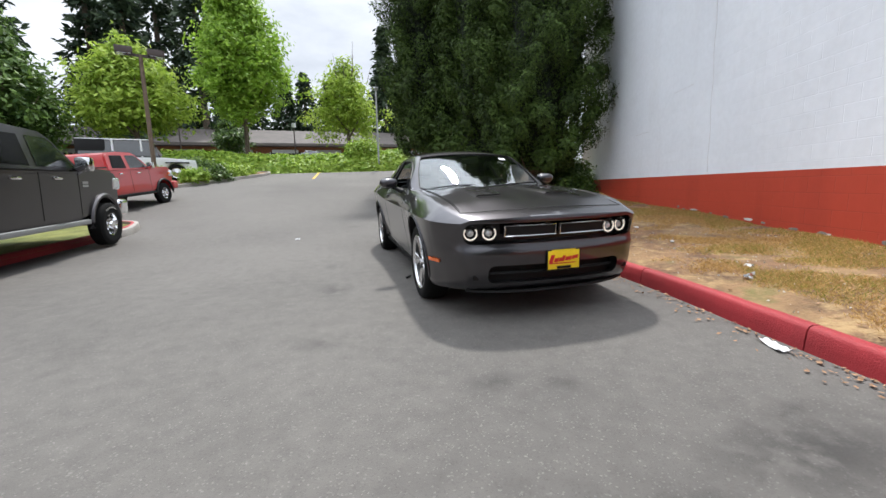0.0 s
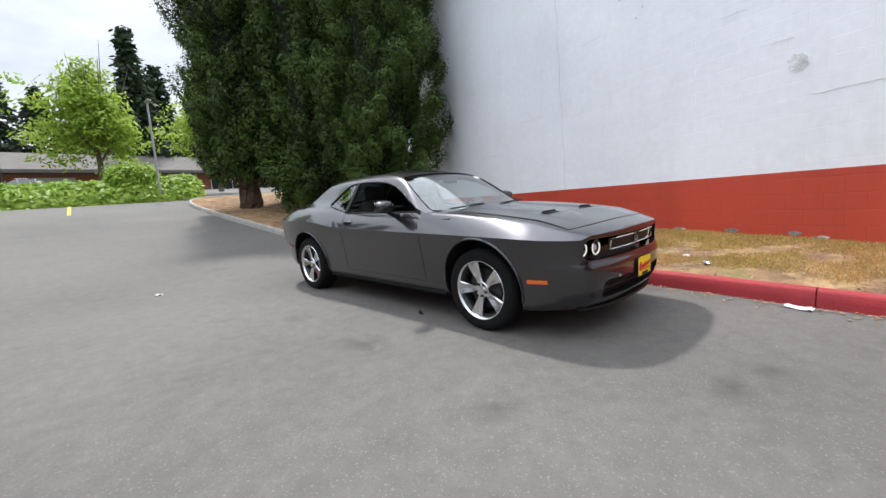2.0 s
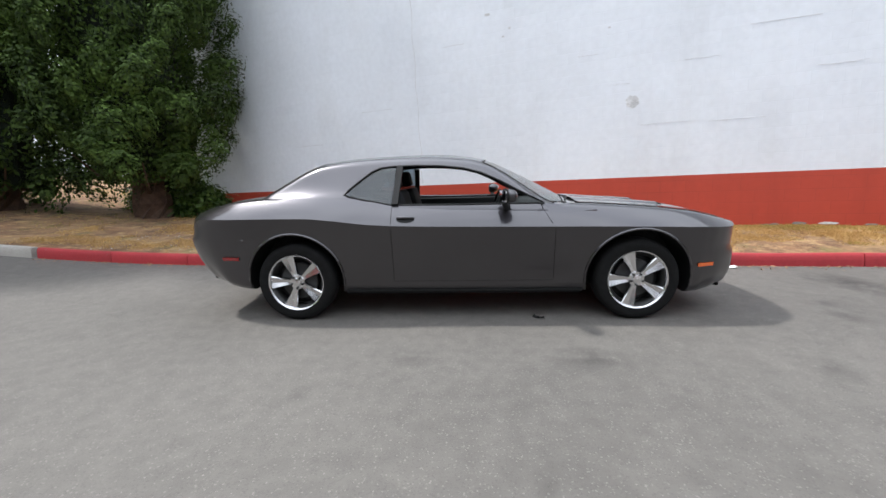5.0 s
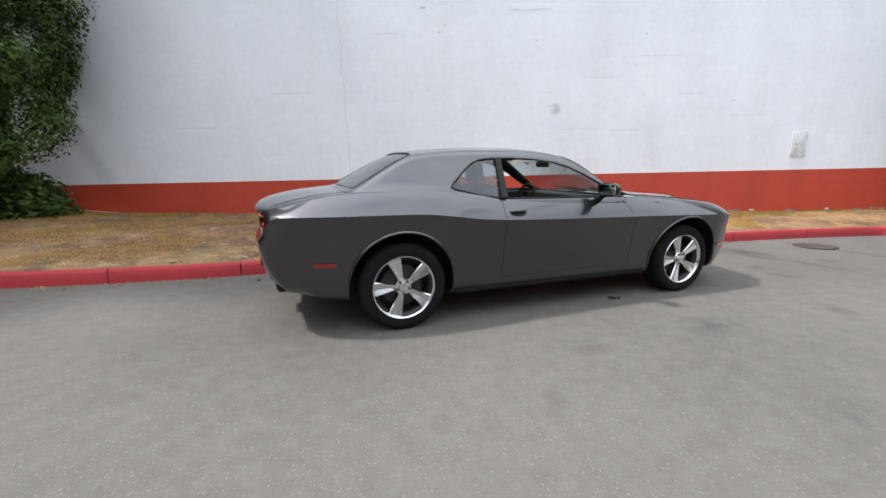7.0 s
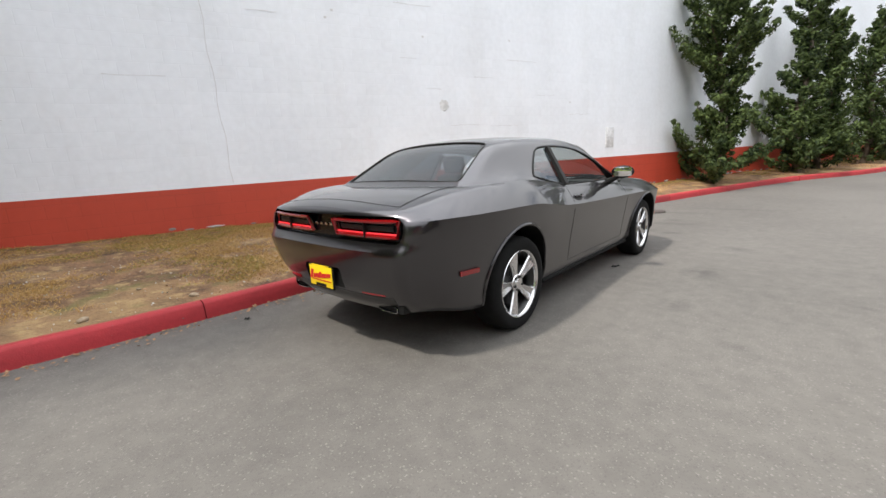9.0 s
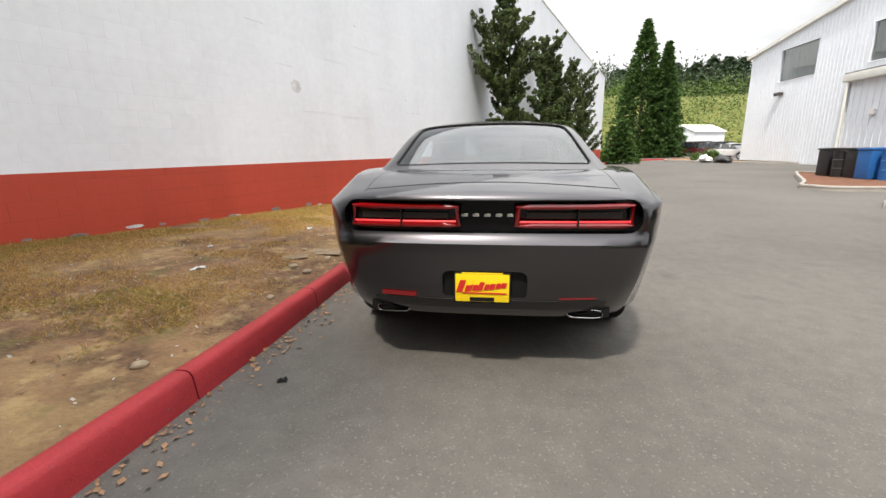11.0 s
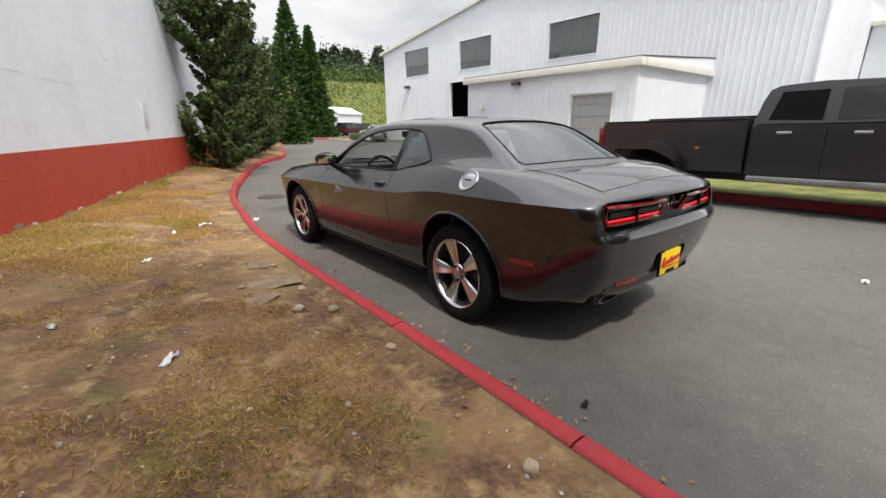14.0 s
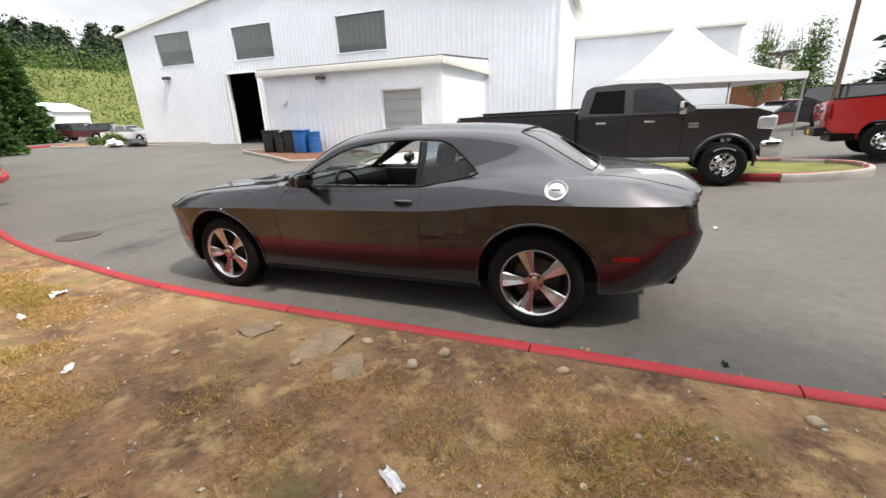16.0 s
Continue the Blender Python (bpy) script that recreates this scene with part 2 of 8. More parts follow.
def painted(name, col, under, share, rough=0.55, scale=9.0, rnd=0.0):
    """Paint that has worn through in places to what lies under it."""
    m = mat(name, col, rough, var=0.14, scale=2.2, fine=30, bump=0.25, bscale=110, rnd=rnd)
    n, l, b = nodes_of(m)
    src = b.inputs["Base Color"].links[0].from_socket
    tx = n.new("ShaderNodeTexCoord")
    ch = n.new("ShaderNodeTexNoise")
    ch.inputs["Scale"].default_value, ch.inputs["Detail"].default_value, ch.inputs["Roughness"].default_value = scale, 9, 0.7
    l.new(tx.outputs["Object"], ch.inputs["Vector"])
    r = n.new("ShaderNodeValToRGB")
    r.color_ramp.elements[0].position, r.color_ramp.elements[1].position = share, share + 0.03
    l.new(ch.outputs["Fac"], r.inputs[0])
    mx = n.new("ShaderNodeMix")
    mx.data_type = "RGBA"
    l.new(r.outputs[0], mx.inputs[0]), l.new(src, mx.inputs[6])
    mx.inputs[7].default_value = (*under, 1)
    l.new(mx.outputs[2], b.inputs["Base Color"])
    return m


RED_KERB = painted("red_kerb_paint", (0.34, 0.022, 0.028), (0.17, 0.11, 0.10), 0.66, 0.7, rnd=0.15)
DIRTY_CONCRETE = mat("soiled_concrete", (0.15, 0.11, 0.08), 0.95, var=0.35, scale=6, fine=60, bump=0.5, bscale=90)
SOIL = mat("dry_soil", (0.090, 0.050, 0.030), 1.0, var=0.35, scale=3.0, fine=30, bump=0.9, bscale=35, col2=(0.21, 0.115, 0.058), world_space=True)
n_, l_, b_ = nodes_of(SOIL)
geo_ = n_.new("ShaderNodeNewGeometry")
src_ = b_.inputs["Base Color"].links[0].from_socket
for scale_, lo_, hi_, col_ in ((0.9, 0.47, 0.62, (0.29, 0.185, 0.088)), (5.0, 0.52, 0.66, (0.40, 0.275, 0.13)), (2.2, 0.56, 0.70, (0.13, 0.12, 0.035))):
    pt_ = n_.new("ShaderNodeTexNoise")
    pt_.inputs["Scale"].default_value, pt_.inputs["Detail"].default_value, pt_.inputs["Roughness"].default_value = scale_, 9, 0.65
    l_.new(geo_.outputs["Position"], pt_.inputs["Vector"])
    rr_ = n_.new("ShaderNodeMapRange")
    rr_.inputs[1].default_value, rr_.inputs[2].default_value, rr_.inputs[3].default_value, rr_.inputs[4].default_value = lo_, hi_, 0.0, 0.85
    l_.new(pt_.outputs["Fac"], rr_.inputs[0])
    mm_ = n_.new("ShaderNodeMix")
    mm_.data_type = "RGBA"
    l_.new(rr_.outputs[0], mm_.inputs[0]), l_.new(src_, mm_.inputs[6])
    mm_.inputs[7].default_value = (*col_, 1)
    src_ = mm_.outputs[2]
l_.new(src_, b_.inputs["Base Color"])
STRAW = leafy("dry_grass", (0.34, 0.20, 0.070), (0.68, 0.46, 0.18), 0.8, 0.3)
GREEN_GRASS = leafy("green_grass", (0.20, 0.20, 0.04), (0.36, 0.33, 0.08), 0.8, 0.5)
OLD_PAVING = mat("buried_paving", (0.27, 0.195, 0.125), 0.95, var=0.3, scale=9, fine=50, bump=0.5, bscale=70)
LITTER = mat("dead_leaf", (0.26, 0.15, 0.08), 0.8, var=0.4, scale=30, rnd=0.4)
PAPER = mat("litter_paper", (0.75, 0.75, 0.76), 0.8, var=0.1, scale=20)
STONE = mat("field_stone", (0.38, 0.30, 0.21), 0.9, var=0.25, scale=14, bump=0.4, bscale=60, rnd=0.25)


def blockwork(name, col, damp, rough, joint=0.935):
    """Painted concrete blocks, 400 x 200 mm, with filled joints, hairline cracks and faint stains."""
    m = mat(name, col, rough, var=0.05, scale=0.5, fine=9, world_space=False)
    n, l, b = nodes_of(m)
    src = b.inputs["Base Color"].links[0].from_socket
    tx = n.new("ShaderNodeTexCoord")
    sw = n.new("ShaderNodeSeparateXYZ")
    l.new(tx.outputs["Object"], sw.inputs[0])
    cb = n.new("ShaderNodeCombineXYZ")
    l.new(sw.outputs[1], cb.inputs[0]), l.new(sw.outputs[2], cb.inputs[1])
    br = n.new("ShaderNodeTexBrick")
    br.inputs["Scale"].default_value = 1
    br.inputs["Brick Width"].default_value, br.inputs["Row Height"].default_value = 0.4064, 0.2032
    br.inputs["Mortar Size"].default_value, br.inputs["Mortar Smooth"].default_value = 0.006, 0.5
    br.inputs["Color1"].default_value, br.inputs["Color2"].default_value, br.inputs["Mortar"].default_value = (1, 1, 1, 1), (0.955, 0.955, 0.955, 1), (joint, joint, joint, 1)
    l.new(cb.outputs[0], br.inputs["Vector"])
    gr = n.new("ShaderNodeTexNoise")
    gr.inputs["Scale"].default_value, gr.inputs["Detail"].default_value = 0.6, 8
    l.new(tx.outputs["Object"], gr.inputs["Vector"])
    amt = n.new("ShaderNodeMapRange")
    amt.inputs[1].default_value, amt.inputs[2].default_value, amt.inputs[3].default_value, amt.inputs[4].default_value = 0.35, 0.75, 0.15, 1.0
    l.new(gr.outputs["Fac"], amt.inputs[0])
    mul = n.new("ShaderNodeMix")
    mul.data_type, mul.blend_type = "RGBA", "MULTIPLY"
    l.new(amt.outputs[0], mul.inputs[0]), l.new(src, mul.inputs[6]), l.new(br.outputs["Color"], mul.inputs[7])
    st = n.new("ShaderNodeTexNoise")
    mp = n.new("ShaderNodeMapping")
    mp.inputs["Scale"].default_value = (1, 1.4, 0.22)
    st.inputs["Scale"].default_value, st.inputs["Detail"].default_value = 1.1, 8
    l.new(tx.outputs["Object"], mp.inputs[0]), l.new(mp.outputs[0], st.inputs["Vector"])
    sr = n.new("ShaderNodeValToRGB")
    sr.color_ramp.elements[0].position, sr.color_ramp.elements[1].position = 0.50, 0.82
    sr.color_ramp.elements[0].color, sr.color_ramp.elements[1].color = (1, 1, 1, 1), (*damp, 1)
    l.new(st.outputs["Fac"], sr.inputs[0])
    m2 = n.new("ShaderNodeMix")
    m2.data_type, m2.blend_type = "RGBA", "MULTIPLY"
    m2.inputs[0].default_value = 1
    l.new(mul.outputs[2], m2.inputs[6]), l.new(sr.outputs[0], m2.inputs[7])
    l.new(m2.outputs[2], b.inputs["Base Color"])
    bp = n.new("ShaderNodeBump")
    bp.inputs["Strength"].default_value, bp.inputs["Distance"].default_value = 0.35, 0.004
    hh = n.new("ShaderNodeMath")
    hh.operation = "MULTIPLY"
    inv = n.new("ShaderNodeMath")
    inv.operation, inv.inputs[0].default_value = "SUBTRACT", 1
    l.new(br.outputs["Fac"], inv.inputs[1])
    fg = n.new("ShaderNodeTexNoise")
    fg.inputs["Scale"].default_value = 55
    l.new(tx.outputs["Object"], fg.inputs["Vector"])
    ad = n.new("ShaderNodeMath")
    ad.operation = "MULTIPLY_ADD"
    ad.inputs[1].default_value = 0.35
    l.new(fg.outputs["Fac"], ad.inputs[0]), l.new(inv.outputs[0], ad.inputs[2])
    l.new(ad.outputs[0], bp.inputs["Height"]), l.new(bp.outputs[0], b.inputs["Normal"])
    return m


WALL_WHITE = blockwork("white_blockwork", (0.85, 0.88, 0.93), (0.95, 0.945, 0.935), 0.7)
WALL_RED = blockwork("red_blockwork", (0.50, 0.060, 0.030), (0.80, 0.78, 0.78), 0.6, 0.72)
WALL_BARE = mat("bare_block", (0.26, 0.25, 0.24), 0.95, var=0.3, scale=8, bump=0.6, bscale=60)
PATCH = mat("patch_render", (0.68, 0.69, 0.70), 0.9, var=0.25, scale=9, bump=0.7, bscale=30)
CRACK = mat("crack_shadow", (0.64, 0.64, 0.65), 1.0, var=0.2)
METAL_WHITE = mat("white_steel_siding", (0.76, 0.79, 0.84), 0.5, var=0.05, scale=0.5, fine=4)
TRIM_WHITE = mat("cream_trim", (0.72, 0.71, 0.66), 0.6, var=0.06)
ROOF_GREY = mat("grey_roofing", (0.105, 0.092, 0.083), 0.85, var=0.2, scale=1, fine=12)
# near black: the shade inside rooms is put into this colour
UNLIT_IN = mat("unlit_interior_shade", (0.018, 0.017, 0.016), 0.8, var=0.3)
BOARD = mat("weathered_boards", (0.15, 0.147, 0.145), 0.75, var=0.35, scale=3, fine=30)
GREY_DOOR = mat("grey_roller_door", (0.33, 0.33, 0.33), 0.6, var=0.06)
BRICK_RED = mat("red_brick", (0.30, 0.12, 0.06), 0.9, var=0.2, scale=5)
WOOD_POLE = mat("timber_pole", (0.13, 0.095, 0.065), 0.85, var=0.25, scale=6)
STEEL_DARK = mat("dark_steel", (0.07, 0.055, 0.05), 0.6, 0.3, var=0.15)
STEEL_GREY = mat("grey_steel", (0.32, 0.33, 0.33), 0.5, 0.5, var=0.1)
BARK = mat("fibrous_bark", (0.085, 0.05, 0.033), 0.95, var=0.4, scale=7, fine=40, bump=1.0, bscale=30)
BARK_GREY = mat("grey_bark", (0.13, 0.10, 0.075), 0.95, var=0.3, scale=7, fine=40, bump=0.8, bscale=30)
MULCH = mat("bark_mulch", (0.16, 0.07, 0.04), 1.0, var=0.4, scale=6, fine=45, bump=0.9, bscale=50, world_space=True)
LAWN_GREEN = mat("short_green_lawn", (0.075, 0.105, 0.022), 1.0, var=0.3, scale=2, fine=40, bump=0.9, bscale=60, col2=(0.18, 0.18, 0.05), world_space=True)
LINE_YELLOW = painted("yellow_road_paint", (0.55, 0.37, 0.06), (0.14, 0.13, 0.12), 0.62, 0.8)
LINE_WHITE = painted("white_road_paint", (0.6, 0.6, 0.58), (0.14, 0.13, 0.12), 0.62, 0.8)
CYPRESS = leafy("cypress_green", (0.005, 0.013, 0.003), (0.100, 0.168, 0.026), 0.7, 0.06, 0.32)
# near black: the shade between cypress tufts, put into the core's colour
CORE_SHADE = mat("crown_core_shade", (0.008, 0.014, 0.006), 0.9, var=0.4, scale=6)
PINE = leafy("juniper_green", (0.014, 0.028, 0.010), (0.118, 0.165, 0.046), 0.75, 0.12)
FIR = leafy("fir_green", (0.016, 0.032, 0.018), (0.062, 0.094, 0.042), 0.6, 0.1)
THUJA = leafy("thuja_green", (0.024, 0.058, 0.012), (0.085, 0.160, 0.036), 0.8, 0.15)
MAPLE = leafy("maple_lime", (0.20, 0.31, 0.035), (0.46, 0.58, 0.095), 0.6, 0.45)
MAPLE_DARK = leafy("maple_deep", (0.17, 0.30, 0.03), (0.38, 0.55, 0.08), 0.5, 0.5)
IVY = leafy("ivy_green", (0.15, 0.27, 0.025), (0.40, 0.52, 0.08), 0.5, 0.4)
SHRUB = leafy("shrub_green", (0.03, 0.065, 0.014), (0.13, 0.21, 0.04), 0.45, 0.25)
STREET_GREEN = leafy("street_tree_green", (0.04, 0.085, 0.02), (0.16, 0.26, 0.05), 0.5, 0.3)
WOODLAND = leafy("woodland_green", (0.035, 0.075, 0.016), (0.16, 0.24, 0.055), 0.6, 0.25)
CANVAS = mat("white_canvas", (0.85, 0.86, 0.88), 0.7, var=0.03)
PLASTIC_BLUE = mat("blue_plastic", (0.02, 0.12, 0.36), 0.4, var=0.1)
PLASTIC_BLACK = mat("black_plastic", (0.018, 0.018, 0.018), 0.45, var=0.2)

# vehicles
PAINT_GREY = mat("granite_metallic_paint", (0.054, 0.051, 0.057), 0.32, 1.0, var=0.04, scale=2, fine=900, coat=0.9)
PAINT_GREY.node_tree.nodes["Principled BSDF"].inputs["Coat IOR"].default_value = 1.68
PAINT_TRUCK = mat("dark_grey_truck_paint", (0.082, 0.078, 0.082), 0.36, 1.0, var=0.03, coat=0.4, spec=0.25)
PAINT_RED = mat("red_car_paint", (0.42, 0.012, 0.012), 0.35, 0.1, var=0.03, coat=1.0)
PAINT_WHITE = mat("white_car_paint", (0.75, 0.76, 0.77), 0.35, 0.0, var=0.02, coat=1.0)
PAINT_SILVER = mat("silver_car_paint", (0.42, 0.43, 0.44), 0.35, 0.6, var=0.03, coat=1.0)
PAINT_MAROON = mat("maroon_car_paint", (0.09, 0.012, 0.014), 0.35, 0.2, var=0.03, coat=1.0)
GLOSS_BLACK = mat("gloss_black", (0.005, 0.005, 0.006), 0.2, var=0.1, coat=0.25, spec=0.2)
VALANCE = mat("satin_grey_valance", (0.022, 0.021, 0.022), 0.4, 0.3, var=0.1, coat=0.3)
TRIM_BLACK = mat("black_trim", (0.010, 0.010, 0.010), 0.5, var=0.15, spec=0.22)
RUBBER = mat("tyre_rubber", (0.007, 0.007, 0.007), 0.85, var=0.2, scale=20, spec=0.2)
ALLOY = mat("polished_alloy", (0.72, 0.72, 0.73), 0.22, 1.0, var=0.05)
ALLOY_DARK = mat("dark_alloy", (0.05, 0.05, 0.05), 0.45, 0.8, var=0.1)
CHROME = mat("chrome", (0.85, 0.85, 0.86), 0.06, 1.0, var=0.02)
SEAT_CLOTH = mat("black_seat_cloth", (0.014, 0.014, 0.015), 0.9, var=0.2, scale=20)
LENS_RED = mat("red_lens", (0.22, 0.004, 0.006), 0.12, var=0.05, coat=1.0)
LENS_ORANGE = mat("orange_lens", (0.75, 0.13, 0.012), 0.15, var=0.05, coat=1.0)
LENS_WHITE = mat("clear_lens", (0.7, 0.72, 0.74), 0.1, 0.6, var=0.05, coat=1.0)
HALO = glow("halo_light", (0.9, 0.80, 0.68), 0.35)
TAIL_GLOW = glow("tail_light", (0.8, 0.02, 0.03), 0.10)
PLATE_YELLOW = mat("yellow_card", (0.85, 0.60, 0.01), 0.5, var=0.04)
RED_INK = mat("red_ink", (0.55, 0.02, 0.015), 0.5, var=0.04)
GLASS = glass("car_glass", (0.88, 0.92, 0.91))
GLASS_DARK = glass("tinted_glass", (0.50, 0.55, 0.58))

# ---- building tools ----
def link_mesh(name, bm, material, smooth=None):
    me = bpy.data.meshes.new(name)
    bm.to_mesh(me)
    bm.free()
    for m in (material if isinstance(material, (list, tuple)) else [material]):
        me.materials.append(m)
    if smooth is not None:
        me.polygons.foreach_set("use_smooth", [True] * len(me.polygons))
        me.set_sharp_from_angle(angle=radians(smooth))
    return me


def part(name, bm, material, parent, label="", smooth=35):
    """Links a bmesh (or a finished mesh) as one mesh object under a thing or a part."""
    me = bm if isinstance(bm, bpy.types.Mesh) else link_mesh(name, bm, material, smooth)
    ob = new(name, me)
    ob.parent = parent
    return tagged(ob, label) if label else ob


def thing(name, label, category, at=None, group="", kind=""):
    ob = new(name)
    if at is not None:
        ob.matrix_world = at
    return tagged(ob, label, category, group, kind)


def box(a, b, bevel=0.0, bm=None, seg=2):
    bm = bm or bmesh.new()
    r = bmesh.ops.create_cube(bm, size=1)
    for v in r["verts"]:
        v.co = Vector([a[i] + (v.co[i] + 0.5) * (b[i] - a[i]) for i in range(3)])
    if bevel:
        es = list({e for v in r["verts"] for e in v.link_edges})
        bmesh.ops.bevel(bm, geom=es, offset=bevel, segments=seg, affect="EDGES", profile=0.6)
    return bm


def cyl(p, q, r0, r1=None, n=16, bm=None):
    """A round bar from p to q."""
    bm = bm or bmesh.new()
    p, q = Vector(p), Vector(q)
    d = q - p
    m = Matrix.Translation((p + q) / 2) @ d.to_track_quat("Z", "Y").to_matrix().to_4x4()
    bmesh.ops.create_cone(bm, cap_ends=True, segments=n, radius1=r0, radius2=r0 if r1 is None else r1, depth=d.length, matrix=m)
    return bm


def tube(points, r, n=8, bm=None, closed=False):
    """A bent bar along points; r: one radius or one for each."""
    bm = bm or bmesh.new()
    pts = [Vector(p) for p in points]
    rs = r if isinstance(r, (list, tuple)) else [r] * len(pts)
    rings = []
    for i, p in enumerate(pts):
        a = pts[i - 1] if (i or closed) else p
        b = pts[(i + 1) % len(pts)] if (i < len(pts) - 1 or closed) else p
        q = (b - a).to_track_quat("Z", "Y")
        rings.append([bm.verts.new(p + q @ Vector((rs[i] * math.cos(2 * math.pi * k / n), rs[i] * math.sin(2 * math.pi * k / n), 0))) for k in range(n)])
    last = len(rings) if closed else len(rings) - 1
    for i in range(last):
        s, t = rings[i], rings[(i + 1) % len(rings)]
        for k in range(n):
            bm.faces.new((s[k], s[(k + 1) % n], t[(k + 1) % n], t[k]))
    if not closed:
        bm.faces.new(rings[0][::-1]), bm.faces.new(rings[-1])
    return bm


def lathe(profile, n=48, axis="x", bm=None):
    """Turns (along, radius) pairs round an axis through the origin."""
    bm = bm or bmesh.new()
    rings = []
    for a, r in profile:
        ring = []
        for k in range(n):
            c, s = r * math.cos(2 * math.pi * k / n), r * math.sin(2 * math.pi * k / n)
            ring.append(bm.verts.new({"x": (a, c, s), "y": (c, a, s), "z": (c, s, a)}[axis]))
        rings.append(ring)
    for i in range(len(rings) - 1):
        for k in range(n):
            bm.faces.new((rings[i][k], rings[i][(k + 1) % n], rings[i + 1][(k + 1) % n], rings[i + 1][k]))
    bmesh.ops.recalc_face_normals(bm, faces=bm.faces)
    return bm


def grid(rows, thick=0.0, bm=None):
    """A sheet through rows of points; thick gives it a back."""
    bm = bm or bmesh.new()
    vs = [[bm.verts.new(p) for p in row] for row in rows]
    fs = []
    for i in range(len(vs) - 1):
        for j in range(len(vs[i]) - 1):
            fs.append(bm.faces.new((vs[i][j], vs[i][j + 1], vs[i + 1][j + 1], vs[i + 1][j])))
    if thick:
        bm.normal_update()
        bmesh.ops.solidify(bm, geom=fs, thickness=thick)
        bmesh.ops.recalc_face_normals(bm, faces=bm.faces)
    return bm


def ruled(a, b, n=8, thick=0.0, bulge=(0, 0, 0)):
    """A sheet between two lines of points, with a bulge at its middle."""
    rows = []
    for i in range(n + 1):
        t = i / n
        k = 4 * t * (1 - t)
        rows.append([Vector(p).lerp(Vector(q), t) + Vector(bulge) * k for p, q in zip(a, b)])
    return grid(rows, thick)


def prism(outline, x0, x1, bevel=0.0, taper=0.0, bm=None):
    """Extrudes a (y, z) outline from x0 to x1. taper: metres by which each side leans in from the lowest to the highest point."""
    bm = bm or bmesh.new()
    zs = [z for _, z in outline]
    lo, hi = min(zs), max(zs)
    def ring(x, sgn):
        return [bm.verts.new((x - sgn * taper * (z - lo) / (hi - lo), y, z)) for y, z in outline]
    a, b = ring(x0, -1), ring(x1, 1)
    fs = [bm.faces.new(a[::-1]), bm.faces.new(b)]
    for i in range(len(a)):
        j = (i + 1) % len(a)
        fs.append(bm.faces.new((a[i], a[j], b[j], b[i])))
    bmesh.ops.recalc_face_normals(bm, faces=fs)
    if bevel:
        es = list({e for f in fs[:2] for e in f.edges})
        bmesh.ops.bevel(bm, geom=es, offset=bevel, segments=2, affect="EDGES")
    return bm


def quads(name, centre, along, across, material):
    """One mesh of many leaves: a folded diamond of four corners at each centre."""
    centre, along, across = (np.asarray(v, dtype=np.float32) for v in (centre, along, across))
    k = len(centre)
    co = np.empty((k, 4, 3), np.float32)
    co[:, 0], co[:, 2] = centre - along, centre + along
    co[:, 1], co[:, 3] = centre + across - along * 0.1, centre - across - along * 0.1
    me = bpy.data.meshes.new(name)
    me.vertices.add(4 * k), me.loops.add(4 * k), me.polygons.add(k)
    me.vertices.foreach_set("co", co.ravel())
    me.loops.foreach_set("vertex_index", np.arange(4 * k, dtype=np.int32))
    me.polygons.foreach_set("loop_start", np.arange(0, 4 * k, 4, dtype=np.int32))
    me.update(calc_edges=True)
    me.materials.append(material)
    return me


rng = np.random.default_rng(7)


def unit(v):
    return v / np.maximum(np.linalg.norm(v, axis=-1, keepdims=True), 1e-6)


def sprays(clumps, radius, per, size, out=None, flat=1.0, droop=0.0, lie=False):
    """Leaves scattered in clumps: centres, long and cross axes."""
    clumps = np.asarray(clumps, float)
    k = len(clumps) * per
    off = rng.normal(0, 1, (k, 3)) * radius * np.array([1, 1, flat])
    c = np.repeat(clumps, per, 0) + off
    base = unit(off + rng.normal(0, radius * 0.5, (k, 3)))
    if out is not None:
        base = unit(base * 0.7 + np.repeat(out, per, 0))
    base[:, 2] -= droop
    a = unit(base + rng.normal(0, 0.35, (k, 3)))
    b = unit(np.cross(a, rng.normal(0, 1, (k, 3))))
    if lie:     # leaves lie on their clump's outside, as shingles do
        face = unit(off / (radius + 1e-6) * 0.6 + np.array([0, 0, 0.8]) + rng.normal(0, 0.45, (k, 3)))
        a = unit(np.cross(face, rng.normal(0, 1, (k, 3))))
        b = np.cross(face, a)
    s = size * rng.uniform(0.6, 1.35, (k, 1))
    return c, a * s, b * s * 0.42


# ground height over the whole place
def ground_z(x, y):
    p = 0.0116 * max(-8, min(8, x)) + 0.0186 * max(-4.0, min(y, 21))
    u = y - 2.5
    if u > 0:
        a = min(u, 5.5)
        p += 0.105 * a * a / 11 + 0.105 * max(0, min(u, 18.5) - 5.5)
    if y > 23:
        p += 0.085 * (min(y, 50) - 23)
    return p

# ---- ground, kerbs, lawn ----
def axis_steps(lo, hi, near_lo, near_hi, step):
    near = list(np.arange(near_lo, near_hi + 1e-6, step))
    out, d, v = [], step, near_lo
    while v > lo:
        d *= 1.35
        v -= d
        out.insert(0, v)
    right, d, v = [], step, near_hi
    while v < hi:
        d *= 1.35
        v += d
        right.append(v)
    return out + near + right


gx, gy = axis_steps(-1500, 1500, -24, 12, 1.0), axis_steps(-1500, 1500, -44, 28, 0.8)
rows = [[(x, y, ground_z(x, y) + 0.006 * noise.noise(Vector((x * 0.7, y * 0.7, 0)))) for x in gx] for y in gy]
ground = new("ground", link_mesh("ground", grid(rows), ASPHALT, 60))
tagged(ground, "worn grey asphalt lane with oil spots", "road", kind="structure")

